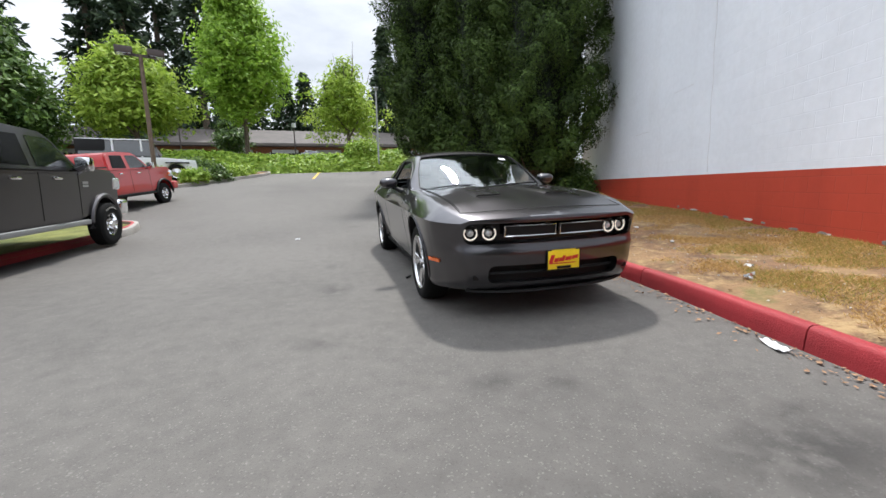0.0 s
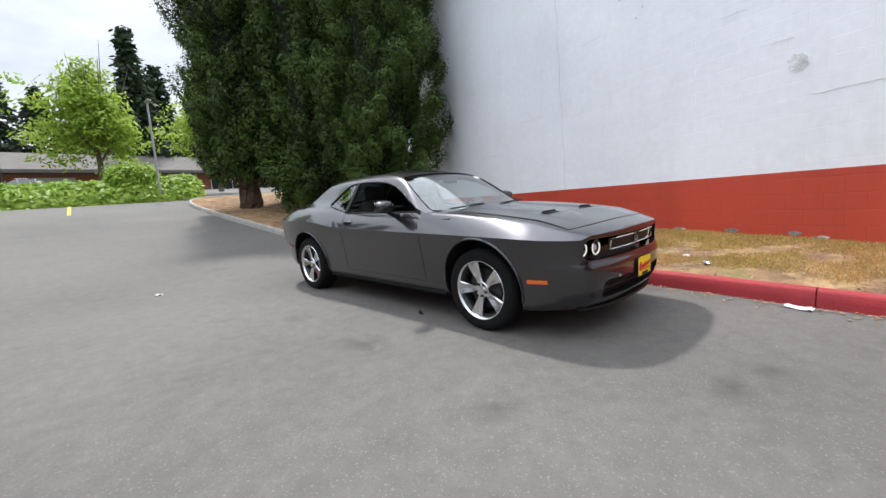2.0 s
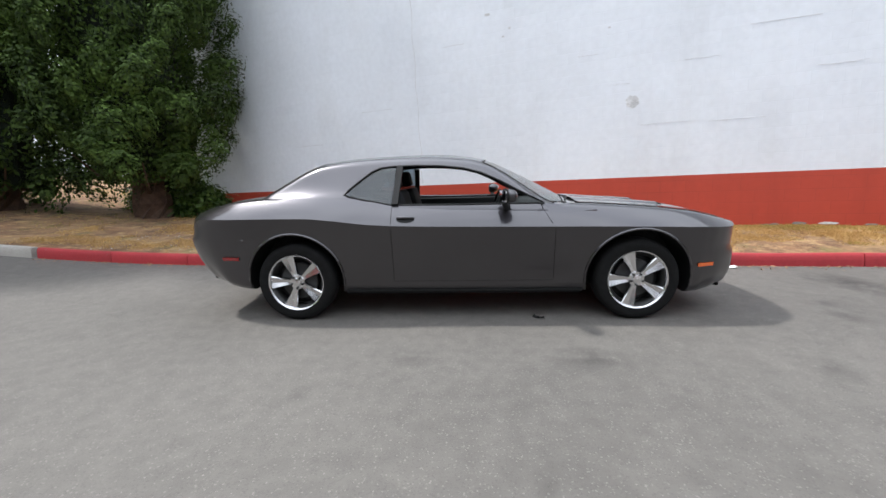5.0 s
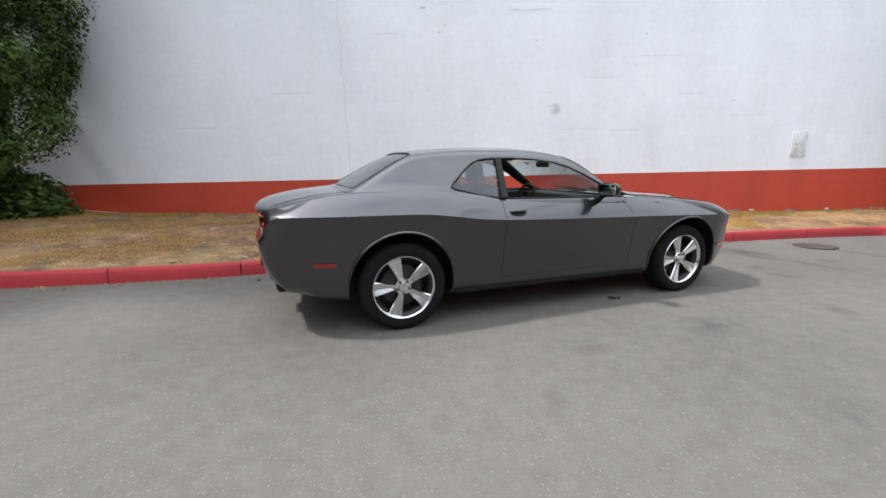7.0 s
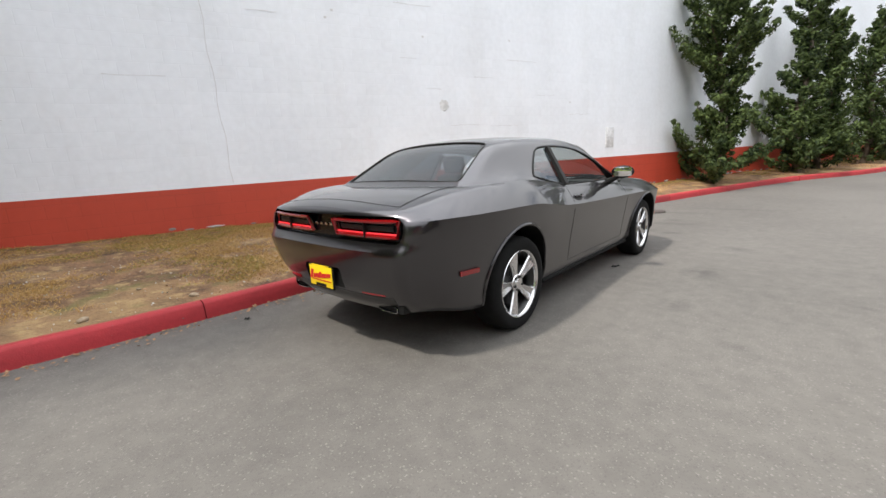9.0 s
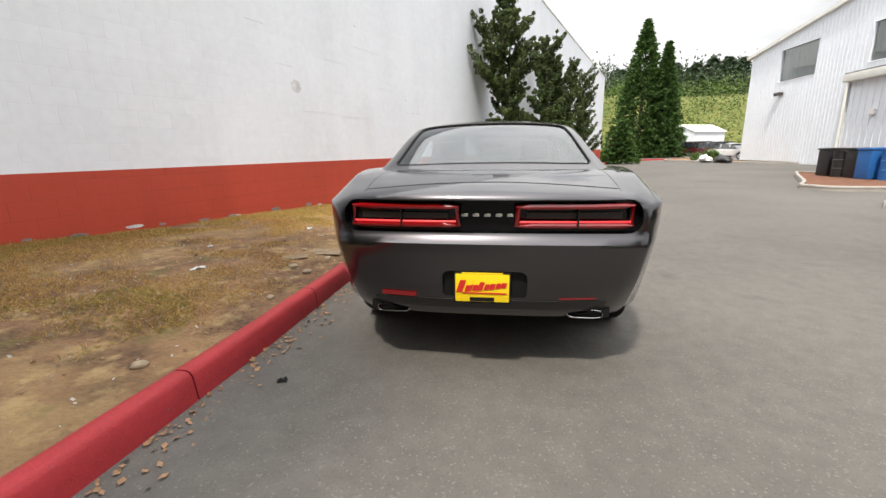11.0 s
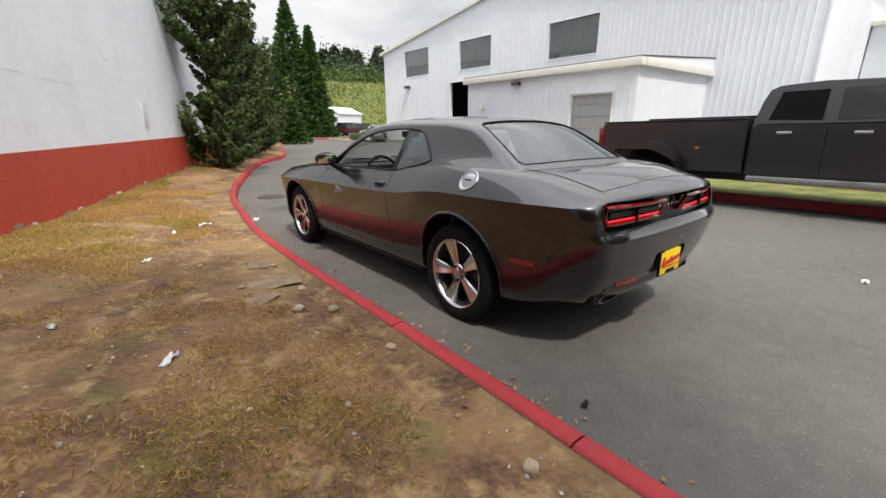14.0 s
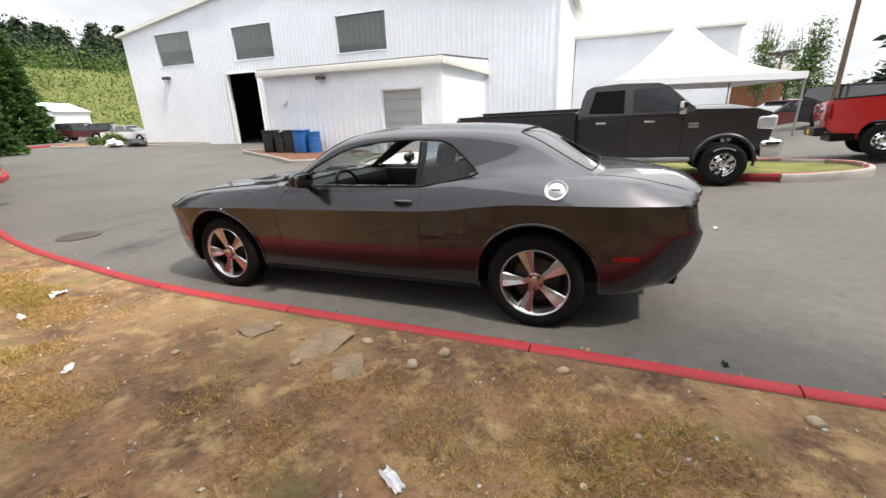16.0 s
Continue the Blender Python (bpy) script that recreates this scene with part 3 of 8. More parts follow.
# kerb of the wall strip, from the far bend past the car to the street corner
KERB = [(-19, -43.5), (-14, -41.5), (-11, -38), (-7.6, -28), (-4.5, -18.2), (-2.05, -13.8), (-0.05, -8.3), (0.52, -6.4), (0.85, -5), (1.08, -3.4), (1.28, -1.8), (1.345, 0), (1.355, 2), (1.40, 4),
        (1.42, 6.5), (1.43, 8.2), (1.40, 11), (1.42, 13.5), (1.50, 16), (1.75, 18.2), (2.2, 19.7), (3.1, 20.7), (4.6, 21.2), (8, 21.6), (16, 22)]


def smooth_line(pts, step):
    """An even line through the points (Catmull-Rom)."""
    p = [Vector((*q, 0)) for q in pts]
    p = [2 * p[0] - p[1]] + p + [2 * p[-1] - p[-2]]
    fine = []
    for i in range(1, len(p) - 2):
        for k in range(40):
            t = k / 40
            a, b, c, d = p[i - 1], p[i], p[i + 1], p[i + 2]
            fine.append(0.5 * (2 * b + (c - a) * t + (2 * a - 5 * b + 4 * c - d) * t * t + (3 * b - a - 3 * c + d) * t ** 3))
    fine.append(p[-2])
    out, left = [fine[0]], step
    for a, b in zip(fine, fine[1:]):
        while (b - a).length >= left:
            a = a + (b - a).normalized() * left
            out.append(a)
            left = step
        left -= (b - a).length
    return out


KERB_PROFILE = [(0.0, -0.05), (0.010, 0.06), (0.018, 0.128), (0.032, 0.150), (0.052, 0.158), (0.105, 0.158), (0.128, 0.148), (0.138, 0.12), (0.138, -0.05)]


def kerb_run(line, side, wob=0.004):
    """A kerb body along the line; side +1 puts the body to the right of the way."""
    bm = bmesh.new()
    rings = []
    for i, p in enumerate(line):
        t = (line[min(i + 1, len(line) - 1)] - line[max(i - 1, 0)]).normalized()
        n = Vector((t.y, -t.x, 0)) * side
        j = wob * noise.noise(Vector((p.x * 3, p.y * 3, 5)))
        rings.append([bm.verts.new(p + n * (u + (j if v > 0.1 else 0)) + Vector((0, 0, ground_z(p.x, p.y) + v + (j if v > 0.1 else 0)))) for u, v in KERB_PROFILE])
    for a, b in zip(rings, rings[1:]):
        for k in range(len(a) - 1):
            bm.faces.new((a[k], a[k + 1], b[k + 1], b[k])).material_index = 1 if k >= 6 else 0
    bm.faces.new(rings[0]), bm.faces.new(rings[-1][::-1])
    bmesh.ops.recalc_face_normals(bm, faces=bm.faces)
    return bm


kl = smooth_line(KERB, 0.13)
kerb = new("kerb", link_mesh("kerb", kerb_run([p for p in kl if p.y < -14.2], 1), [RED_KERB, DIRTY_CONCRETE], 50))
tagged(kerb, "red painted concrete kerb, scuffed along its edge", "kerb", kind="structure")
grey_end = [p for p in kl if p.y > 6.55]
part("plain_kerb", kerb_run(grey_end, 1), [CONCRETE, CONCRETE], kerb, "bare weathered concrete kerb")
KERB_JOINTS = [-14.2, -12.9, -11.6, -10.3, -9.0, -7.7, -6.3, -4.9, -3.45, -1.82, -0.3, 1.54, 2.85, 4.15, 5.35, 6.55]

# lawn between the kerb and the long wall
WALL_A, WALL_B = Vector((0.744, -11.022, 0)), Vector((7.599, 7.982, 0))
WALL_D = (WALL_B - WALL_A).normalized()
WALL_N = Vector((-WALL_D.y, WALL_D.x, 0))            # towards the lane


def wall_x(y):
    return WALL_A.x + (y - WALL_A.y) * WALL_D.x / WALL_D.y


def lawn_z(x, y, kx):
    """Lawn height: a little under the kerb's top, rising to the wall's foot."""
    w = max(0.02, min(1.0, (x - kx - 0.16) / max(1.2, wall_x(y) - kx)))
    bumps = 0.030 * noise.noise(Vector((x * 0.9, y * 0.9, 3))) + 0.012 * noise.noise(Vector((x * 4, y * 4, 9)))
    return ground_z(kx, y) + 0.132 + 0.165 * w ** 0.8 + (0.07 * math.exp(-((y - 2) / 2.5) ** 2)) * w + bumps * min(1, w * 8)


def kerb_x(y):
    for a, b in zip(KERB_Y, KERB_Y[1:]):
        if a[1] <= y <= b[1]:
            return a[0] + (b[0] - a[0]) * (y - a[1]) / max(1e-6, b[1] - a[1])
    return KERB_Y[-1][0]


KERB_Y = [(p.x, p.y) for p in kl if -42 < p.y < 21.7]
rows = []
y = -41.0
while y < 21.3:
    kx = kerb_x(y)
    far = wall_x(y) + 0.1 if y < 9.6 else max(wall_x(9.6) + 8, kx + 1)
    n = 30
    rows.append([(kx + 0.13 + (far - kx - 0.13) * (j / n), y, lawn_z(kx + 0.13 + (far - kx - 0.13) * (j / n), y, kx)) for j in range(n + 1)])
    y += 0.14 if -6 < y < 7 else 0.5
lawn = new("lawn", link_mesh("lawn", grid(rows), SOIL, 80))
tagged(lawn, "dry worn verge of soil and straw-coloured grass", "lawn", kind="structure")


def scatter_blades(name, count, region, green_share, height, label):
    """Short grass blades over the verge, thick in some patches and missing in others."""
    pts = []
    while len(pts) < count:
        y = rng.uniform(region[0], region[1])
        kx = kerb_x(y)
        x = rng.uniform(kx + 0.19, wall_x(y) if y < 9.6 else kx + 9)
        dens = noise.noise(Vector((x * 0.8, y * 0.8, 1))) * 0.6 + noise.noise(Vector((x * 2.3, y * 2.3, 8))) * 0.5
        wallside = max(0, 1 - (wall_x(y) - x) / 0.9)
        lush = noise.noise(Vector((x * 0.55, y * 0.55, 21))) + 0.7 * wallside
        if green_share and lush < 0.22:
            continue
        bare = 0.55 * max(0, 1 - (x - kx - 0.16) / 0.55)
        if dens + 0.35 * wallside + 0.02 - bare > rng.uniform(-0.12, 0.38):
            pts.append((x, y, lawn_z(x, y, kx) - 0.004))
    c = np.array(pts)
    k = len(c)
    lean = rng.normal(0, 1.5, (k, 3))
    lean[:, 2] = 1
    up = unit(lean) * (height * rng.uniform(0.4, 1.4, (k, 1)))
    side = unit(np.cross(up, rng.normal(0, 1, (k, 3)))) * 0.0027
    me = quads(name, c + up * 0.5, up * 0.5, side, GREEN_GRASS if green_share else STRAW)
    return tagged(new(name, me), label, "grass", kind="stuff")


scatter_blades("dry_grass", 150000, (-7, 7.5), 0, 0.040, "short dry straw-coloured grass on bare soil")
scatter_blades("far_dry_grass", 26000, (-22, 15), 0, 0.045, "dry straw-coloured grass on the verge")
scatter_blades("green_grass", 34000, (-9, 7), 1, 0.038, "sparse green grass in the dry verge")
scatter_blades("far_green_grass", 16000, (-30, 16), 1, 0.06, "green grass along the wall's foot")

# ---- the long white wall ----
WALL_TOP, BAND_TOP = 8.6, 1.108
wall_m = Matrix.Translation(WALL_A) @ Matrix.Rotation(math.atan2(-WALL_D.x, WALL_D.y), 4, "Z")    # local y runs along the wall, local x away from the lane
wall_len0, wall_len1 = -36.0, 21.9
wall = new("wall_long", link_mesh("wall_long", box((0, wall_len0, BAND_TOP), (0.3, wall_len1, WALL_TOP)), WALL_WHITE))
wall.matrix_world = wall_m
tagged(wall, "tall white painted block wall with a red base band", "wall", kind="structure")
band = part("red_band", box((-0.003, wall_len0 - 0.002, -1.2), (0.303, wall_len1 + 0.002, BAND_TOP)), WALL_RED, wall, "brick-red painted base band")
part("parapet_cap", box((-0.04, wall_len0 - 0.03, WALL_TOP), (0.34, wall_len1 + 0.03, WALL_TOP + 0.08), 0.01), TRIM_WHITE, wall)
roof = new("roof_long", link_mesh("roof_long", box((0.3, wall_len0, WALL_TOP - 0.6), (26, wall_len1, WALL_TOP - 0.4)), ROOF_GREY))
roof.matrix_world = wall_m
tagged(roof, "flat roof behind the white wall", "roof", kind="structure")
for nm, lo, hi in (("wall_end", wall_len1 - 0.3, wall_len1), ("wall_far_end", wall_len0, wall_len0 + 0.3)):
    w = new(nm, link_mesh(nm, box((0.3, lo, -1.2), (26, hi, WALL_TOP - 0.6)), WALL_WHITE))
    w.matrix_world = wall_m
    tagged(w, "white painted end wall of the long building", "wall", kind="structure")


def along(p):
    """The place on the wall's face, in the wall's own axes, that lies nearest to a point of the plan."""
    q = wall_m.inverted() @ Vector(p)
    return q.y, q.z


def blot(pts, depth, bm=None):
    """A flat irregular flake on the wall's face; pts are (along, up)."""
    bm = bm or bmesh.new()
    a = [bm.verts.new((-depth, u, v)) for u, v in pts]
    b = [bm.verts.new((0.02, u, v)) for u, v in pts]
    bm.faces.new(a)
    for i in range(len(a)):
        j = (i + 1) % len(a)
        bm.faces.new((a[i], b[i], b[j], a[j]))
    bmesh.ops.recalc_face_normals(bm, faces=bm.faces)
    return bm


def ragged(u, v, ru, rv, n=14, seed=0):
    r = random.Random(seed)
    return [(u + ru * math.cos(2 * math.pi * k / n) * r.uniform(0.75, 1.1), v + rv * math.sin(2 * math.pi * k / n) * r.uniform(0.75, 1.1)) for k in range(n)]


pu, pv = along((3.57, -3.08, 2.46))
part("patch", blot(ragged(pu, pv, 0.125, 0.125, 16, 1), 0.006), PATCH, wall, "rough patched hole in the paint")
part("patch", blot(ragged(pu - 0.055, pv + 0.045, 0.04, 0.05, 9, 2), 0.010), CRACK, wall, "dark chipped spot")
bu, bv = along((1.83, -8.02, 1.64))
part("cover_plate", box((-0.012, bu - 0.16, bv - 0.27), (0.01, bu + 0.16, bv + 0.27), 0.004), PATCH, wall, "grey blank cover plate")
mu, mv = along((4.52, -0.57, 4.42))
part("chip", blot(ragged(mu, mv, 0.07, 0.03, 8, 3), 0.005), CRACK, wall)
r_ = random.Random(5)
# hairline cracks that follow the block joints
CRACKS = [(pu - 0.9, pv - 0.42, 0.75), (pu + 0.05, pv + 0.33, 0.35), (pu + 0.6, pv + 0.9, 0.35), (pu - 2.0, pv - 0.45, 0.8), (pu - 1.3, pv + 0.6, 0.5), (pu - 3.2, pv + 0.25, 0.6), (pu - 4.4, pv - 0.2, 0.7),
          (pu + 3.2, pv + 1.5, 0.5), (pu + 5.0, pv + 0.4, 0.8), (pu + 7.0, pv - 0.25, 0.9), (pu - 2.6, pv + 1.0, 0.9), (pu + 0.2, pv + 1.9, 0.8)]
for cu, cv, ln in CRACKS:
    up = [(cu + ln * k / 7, cv + r_.uniform(-0.008, 0.008) + 0.003) for k in range(8)]
    part("crack", blot(up + [(u, v - 0.003 - r_.uniform(0, 0.005)) for u, v in up[::-1]], 0.004), CRACK, wall)
cu0, cv0 = along((5.05, 0.95, 1.15))
zig = [(cu0 + 0.02 * math.sin(k * 1.7) + 0.012 * k / 2, cv0 + 0.26 * k) for k in range(22)]
part("crack", blot([(u + 0.004, v) for u, v in zig] + [(u - 0.004, v) for u, v in zig[::-1]], 0.004), CRACK, wall, "hairline crack running up the wall")
for k in range(5):
    part("chip", blot(ragged(pu + r_.uniform(-4, 6), pv + r_.uniform(-0.3, 2.2), 0.03, 0.02, 7, k + 10), 0.005), CRACK, wall)
# bare block showing where the red paint has come off at the foot
for k in range(80):
    u = wall_len0 + 20 + k * 0.38 + r_.uniform(-0.3, 0.3)
    p = wall_m @ Vector((0, u, 0))
    z = lawn_z(p.x - 0.05, p.y, kerb_x(p.y)) if p.y < 9.4 else 0.6
    part("bare_patch", blot(ragged(u, z + r_.uniform(0.01, 0.06), r_.uniform(0.04, 0.16), r_.uniform(0.015, 0.035), 11, k), 0.006), PATCH if k % 4 == 0 else WALL_BARE, wall)

# joined kerb stones along the lane, each its own piece
for a, b in zip(KERB_JOINTS, KERB_JOINTS[1:]):
    seg = [p.copy() for p in kl if a + 0.008 < p.y < b - 0.008]
    ya, yb = a + 0.005, b - 0.005
    seg = [Vector((kerb_x(ya), ya, 0))] + [p for p in seg if ya + 0.03 < p.y < yb - 0.03] + [Vector((kerb_x(yb), yb, 0))]
    part("kerb_stone", kerb_run(seg, 1), [RED_KERB, DIRTY_CONCRETE], kerb, smooth=50)

# painted marks on the road
def road_mark(pts, material, name, label):
    line = smooth_line(pts, 0.4)
    rows = []
    for i, p in enumerate(line):
        t = (line[min(i + 1, len(line) - 1)] - line[max(i - 1, 0)]).normalized()
        n = Vector((t.y, -t.x, 0)) * 0.06
        rows.append([p - n + Vector((0, 0, ground_z(p.x, p.y) + 0.010)), p + n + Vector((0, 0, ground_z(p.x, p.y) + 0.010))])
    ob = new(name, link_mesh(name, grid(rows, 0.004), material))
    return tagged(ob, label, "road marking", kind="structure")


road_mark([(-2.5, 17.2), (-2.25, 21.2)], LINE_YELLOW, "yellow_line", "worn yellow centre line on the asphalt")
road_mark([(-5.5, 21.6), (-3.2, 21.7)], LINE_WHITE, "white_line", "worn white stop line on the asphalt")
road_mark([(-0.8, 21.7), (1.0, 21.6)], LINE_WHITE, "white_line_end", "worn white stop line on the asphalt")
manhole = new("manhole_cover", link_mesh("manhole_cover", lathe([(0.0, 0.0), (0.012, 0.001), (0.012, 0.26), (0.008, 0.28), (0.0, 0.28)], 32, "z"), STEEL_DARK, 40))
manhole.location = (0.05, -5.6, ground_z(0.05, -5.6) + 0.003)
tagged(manhole, "round cast iron cover set in the asphalt", "manhole cover", kind="structure")

# ---- white steel workshop across the yard ----
FX = -20.6
shop = thing("workshop", "large white steel-clad workshop with a low gable", "building")
YL, YR, EAVE, RIDGE_Y, RIDGE = -34.6, -1.0, 8.0, -17.8, 10.35
HOLES = [(-30.9, -27.25, 5.60, 7.82), (-23.2, -19.7, 5.53, 7.63), (-14.6, -11.1, 5.32, 7.45), (-24.35, -21.5, -0.4, 4.72)]


def pierced(y0, y1, z0, z1, holes, x0, x1, bm=None):
    """A wall slab in the plane of x, with rectangular openings through it."""
    bm = bm or bmesh.new()
    ys = sorted({y0, y1, *[h for q in holes for h in q[:2]]})
    zs = sorted({z0, z1, *[h for q in holes for h in q[2:]]})
    ys, zs = [v for v in ys if y0 <= v <= y1], [v for v in zs if z0 <= v <= z1]
    solid = lambda i, j: 0 <= i < len(ys) - 1 and 0 <= j < len(zs) - 1 and not any(a <= (ys[i] + ys[i + 1]) / 2 <= b and c <= (zs[j] + zs[j + 1]) / 2 <= d for a, b, c, d in holes)
    def quad(*p):
        bm.faces.new([bm.verts.new(c) for c in p])
    for i in range(len(ys) - 1):
        for j in range(len(zs) - 1):
            if not solid(i, j):
                continue
            a, b, c, d = ys[i], ys[i + 1], zs[j], zs[j + 1]
            quad((x1, a, c), (x1, b, c), (x1, b, d), (x1, a, d))
            quad((x0, a, d), (x0, b, d), (x0, b, c), (x0, a, c))
            for di, dj, e in ((-1, 0, ((x0, a, c), (x1, a, c), (x1, a, d), (x0, a, d))), (1, 0, ((x1, b, c), (x0, b, c), (x0, b, d), (x1, b, d))), (0, -1, ((x1, a, c), (x0, a, c), (x0, b, c), (x1, b, c))), (0, 1, ((x0, a, d), (x1, a, d), (x1, b, d), (x0, b, d)))):
                if not solid(i + di, j + dj):
                    quad(*e)
    bmesh.ops.remove_doubles(bm, verts=bm.verts, dist=0.001)
    bmesh.ops.recalc_face_normals(bm, faces=bm.faces)
    return bm


front = pierced(YL, YR, -0.5, EAVE, HOLES, FX - 0.25, FX)
prism([(YL, EAVE), (YR, EAVE), (RIDGE_Y, RIDGE)], FX - 0.25, FX, bm=front)
part("front_wall", front, METAL_WHITE, shop, "white ribbed steel front", smooth=None)
part("side_wall", box((FX - 30, YR - 0.25, -0.5), (FX - 0.25, YR, EAVE)), METAL_WHITE, shop)
part("side_wall", box((FX - 30, YL, -0.5), (FX - 0.25, YL + 0.25, EAVE)), METAL_WHITE, shop)
part("back_wall", prism([(YL, -0.5), (YR, -0.5), (YR, EAVE), (RIDGE_Y, RIDGE), (YL, EAVE)], FX - 30.2, FX - 30), METAL_WHITE, shop)
for a, b in (((YL - 0.4, EAVE - 0.05), (RIDGE_Y, RIDGE)), ((RIDGE_Y, RIDGE), (YR + 0.4, EAVE - 0.05))):
    part("roof_slope", prism([a, b, (b[0], b[1] + 0.22), (a[0], a[1] + 0.22)], FX - 30.3, FX + 0.25), TRIM_WHITE, shop, "pale roof edge")
ribs = bmesh.new()
y = YL + 0.15
while y < YR:
    top = EAVE + (RIDGE - EAVE) * (1 - abs(y - RIDGE_Y) / (RIDGE_Y - YL if y < RIDGE_Y else YR - RIDGE_Y))
    spans = [(-0.3, top - 0.02)]
    for a, b, c, d in HOLES:
        if a - 0.12 < y < b + 0.12:
            spans = [s for lo, hi in spans for s in ((lo, min(hi, c - 0.12)), (max(lo, d + 0.12), hi)) if s[1] - s[0] > 0.1]
    for lo, hi in spans:
        box((FX - 0.01, y - 0.02, lo), (FX + 0.022, y + 0.02, hi), bm=ribs)
    y += 0.30
tagged(part("siding_rib", ribs, METAL_WHITE, shop, smooth=None), kind="stuff")
part("corner_trim", box((FX - 0.1, YR - 0.04, -0.3), (FX + 0.05, YR + 0.05, EAVE), 0.01), METAL_WHITE, shop)
for a, b, c, d in HOLES[:3]:
    # near-black sheet behind the boards stands in for the unlit room
    w = part("window", box((FX - 0.24, a, c), (FX - 0.20, b, d)), UNLIT_IN, shop, "dusty high window with vertical boards")
    part("window_frame", tube([(FX + 0.01, a, c), (FX + 0.01, b, c), (FX + 0.01, b, d), (FX + 0.01, a, d)], 0.035, 4, closed=True), METAL_WHITE, w)
    k = 9
    for i in range(k):
        y0 = a + (b - a) * i / k
        part("board", box((FX - 0.19 + 0.01 * (i % 2), y0 + 0.02, c + 0.04), (FX - 0.15 + 0.01 * (i % 2), y0 + (b - a) / k - 0.015, d - 0.04)), BOARD, w)
    part("glass_pane", box((FX - 0.09, a, c), (FX - 0.085, b, d)), GLASS, w)
dr = HOLES[3]
part("door_frame", tube([(FX + 0.01, dr[0], -0.3), (FX + 0.01, dr[0], dr[3]), (FX + 0.01, dr[1], dr[3]), (FX + 0.01, dr[1], -0.3)], 0.09, 4), TRIM_WHITE, shop)
# bay lining coloured near black, its shade painted in
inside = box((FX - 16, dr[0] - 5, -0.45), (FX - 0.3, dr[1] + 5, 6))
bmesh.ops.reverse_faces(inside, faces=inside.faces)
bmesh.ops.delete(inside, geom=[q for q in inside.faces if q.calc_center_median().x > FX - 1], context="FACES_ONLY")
part("bay_interior", inside, UNLIT_IN, shop, "workshop bay with shade put into its wall colour")
for yy, zz in ((-23.2, 4.2), (-22.1, 3.9), (-22.7, 1.9)):
    part("bay_lamp", box((FX - 8.5, yy - 0.35, zz), (FX - 8.3, yy + 0.35, zz + 0.05)), glow("bay_lamp", (1, 0.95, 0.85), 2.0), shop, "lit strip lamp in the bay")


def wall_lamp(x, y, z, s, parent):
    lamp = part("wall_lamp", box((x, y - 0.30 * s, z - 0.12 * s), (x + 0.32 * s, y + 0.30 * s, z + 0.10 * s), 0.04), STEEL_DARK, parent, "bronze flood lamp on the wall")
    part("lamp_lens", box((x + 0.06, y - 0.24 * s, z - 0.15 * s), (x + 0.30 * s, y + 0.24 * s, z - 0.115 * s)), LENS_WHITE, lamp)


wall_lamp(FX + 0.02, -30.4, 4.78, 1.0, shop)
# lower lean-to in front of the workshop
LX, LY0, LY1, LZ = -13.9, -14.75, -5.0, 3.55
lean = thing("lean_to", "low white ribbed lean-to with a grey roller door", "building")
part("lean_front", pierced(LY0, LY1, -0.5, LZ, [(-7.92, -6.0, -0.4, 2.6)], LX - 0.2, LX), METAL_WHITE, lean, smooth=None)
part("lean_side", box((FX, LY1 - 0.2, -0.5), (LX - 0.2, LY1, LZ)), METAL_WHITE, lean)
part("lean_side", box((FX, LY0, -0.5), (LX - 0.2, LY0 + 0.2, LZ)), METAL_WHITE, lean)
part("fascia", box((LX - 0.1, LY0 - 0.15, LZ - 0.02), (LX + 0.28, LY1 + 0.2, LZ + 0.28), 0.03), TRIM_WHITE, lean, "cream gutter fascia")
part("fascia", box((FX, LY1 - 0.1, LZ - 0.02), (LX - 0.1, LY1 + 0.24, LZ + 0.28), 0.03), TRIM_WHITE, lean)
rf = box((FX, LY0 - 0.1, LZ + 0.26), (LX + 0.25, LY1 + 0.2, LZ + 0.32))
for v in rf.verts:
    if v.co.x < -18:
        v.co.z += 0.5
part("lean_roof", rf, ROOF_GREY, lean)
gf = bmesh.new()
for yy in (LY1 + 0.02, LY1 + 0.18):
    gf.faces.new([gf.verts.new(q) for q in ((FX, yy, LZ + 0.2), (LX + 0.2, yy, LZ + 0.2), (LX + 0.2, yy, LZ + 0.27), (FX, yy, LZ + 0.77))])
part("gable_fill", gf, METAL_WHITE, lean)
lr = bmesh.new()
y = LY0 + 0.2
while y < LY1:
    if not -8.05 < y < -5.88:
        box((LX - 0.01, y - 0.018, -0.4), (LX + 0.02, y + 0.018, LZ), bm=lr)
    else:
        box((LX - 0.01, y - 0.018, 2.7), (LX + 0.02, y + 0.018, LZ), bm=lr)
    y += 0.3
tagged(part("siding_rib", lr, METAL_WHITE, lean, smooth=None), kind="stuff")
rd = part("roller_door", box((LX - 0.16, -7.92, -0.4), (LX - 0.10, -6.0, 2.6)), GREY_DOOR, lean, "grey sectional roller door")
for k in range(1, 6):
    part("door_slat", box((LX - 0.10, -7.90, -0.3 + 0.5 * k), (LX - 0.085, -6.02, -0.27 + 0.5 * k)), STEEL_GREY, rd)
part("door_frame", tube([(LX + 0.01, -7.98, -0.4), (LX + 0.01, -7.98, 2.66), (LX + 0.01, -5.94, 2.66), (LX + 0.01, -5.94, -0.4)], 0.06, 4), TRIM_WHITE, lean)
wall_lamp(LX + 0.02, -11.1, 3.32, 0.75, lean)
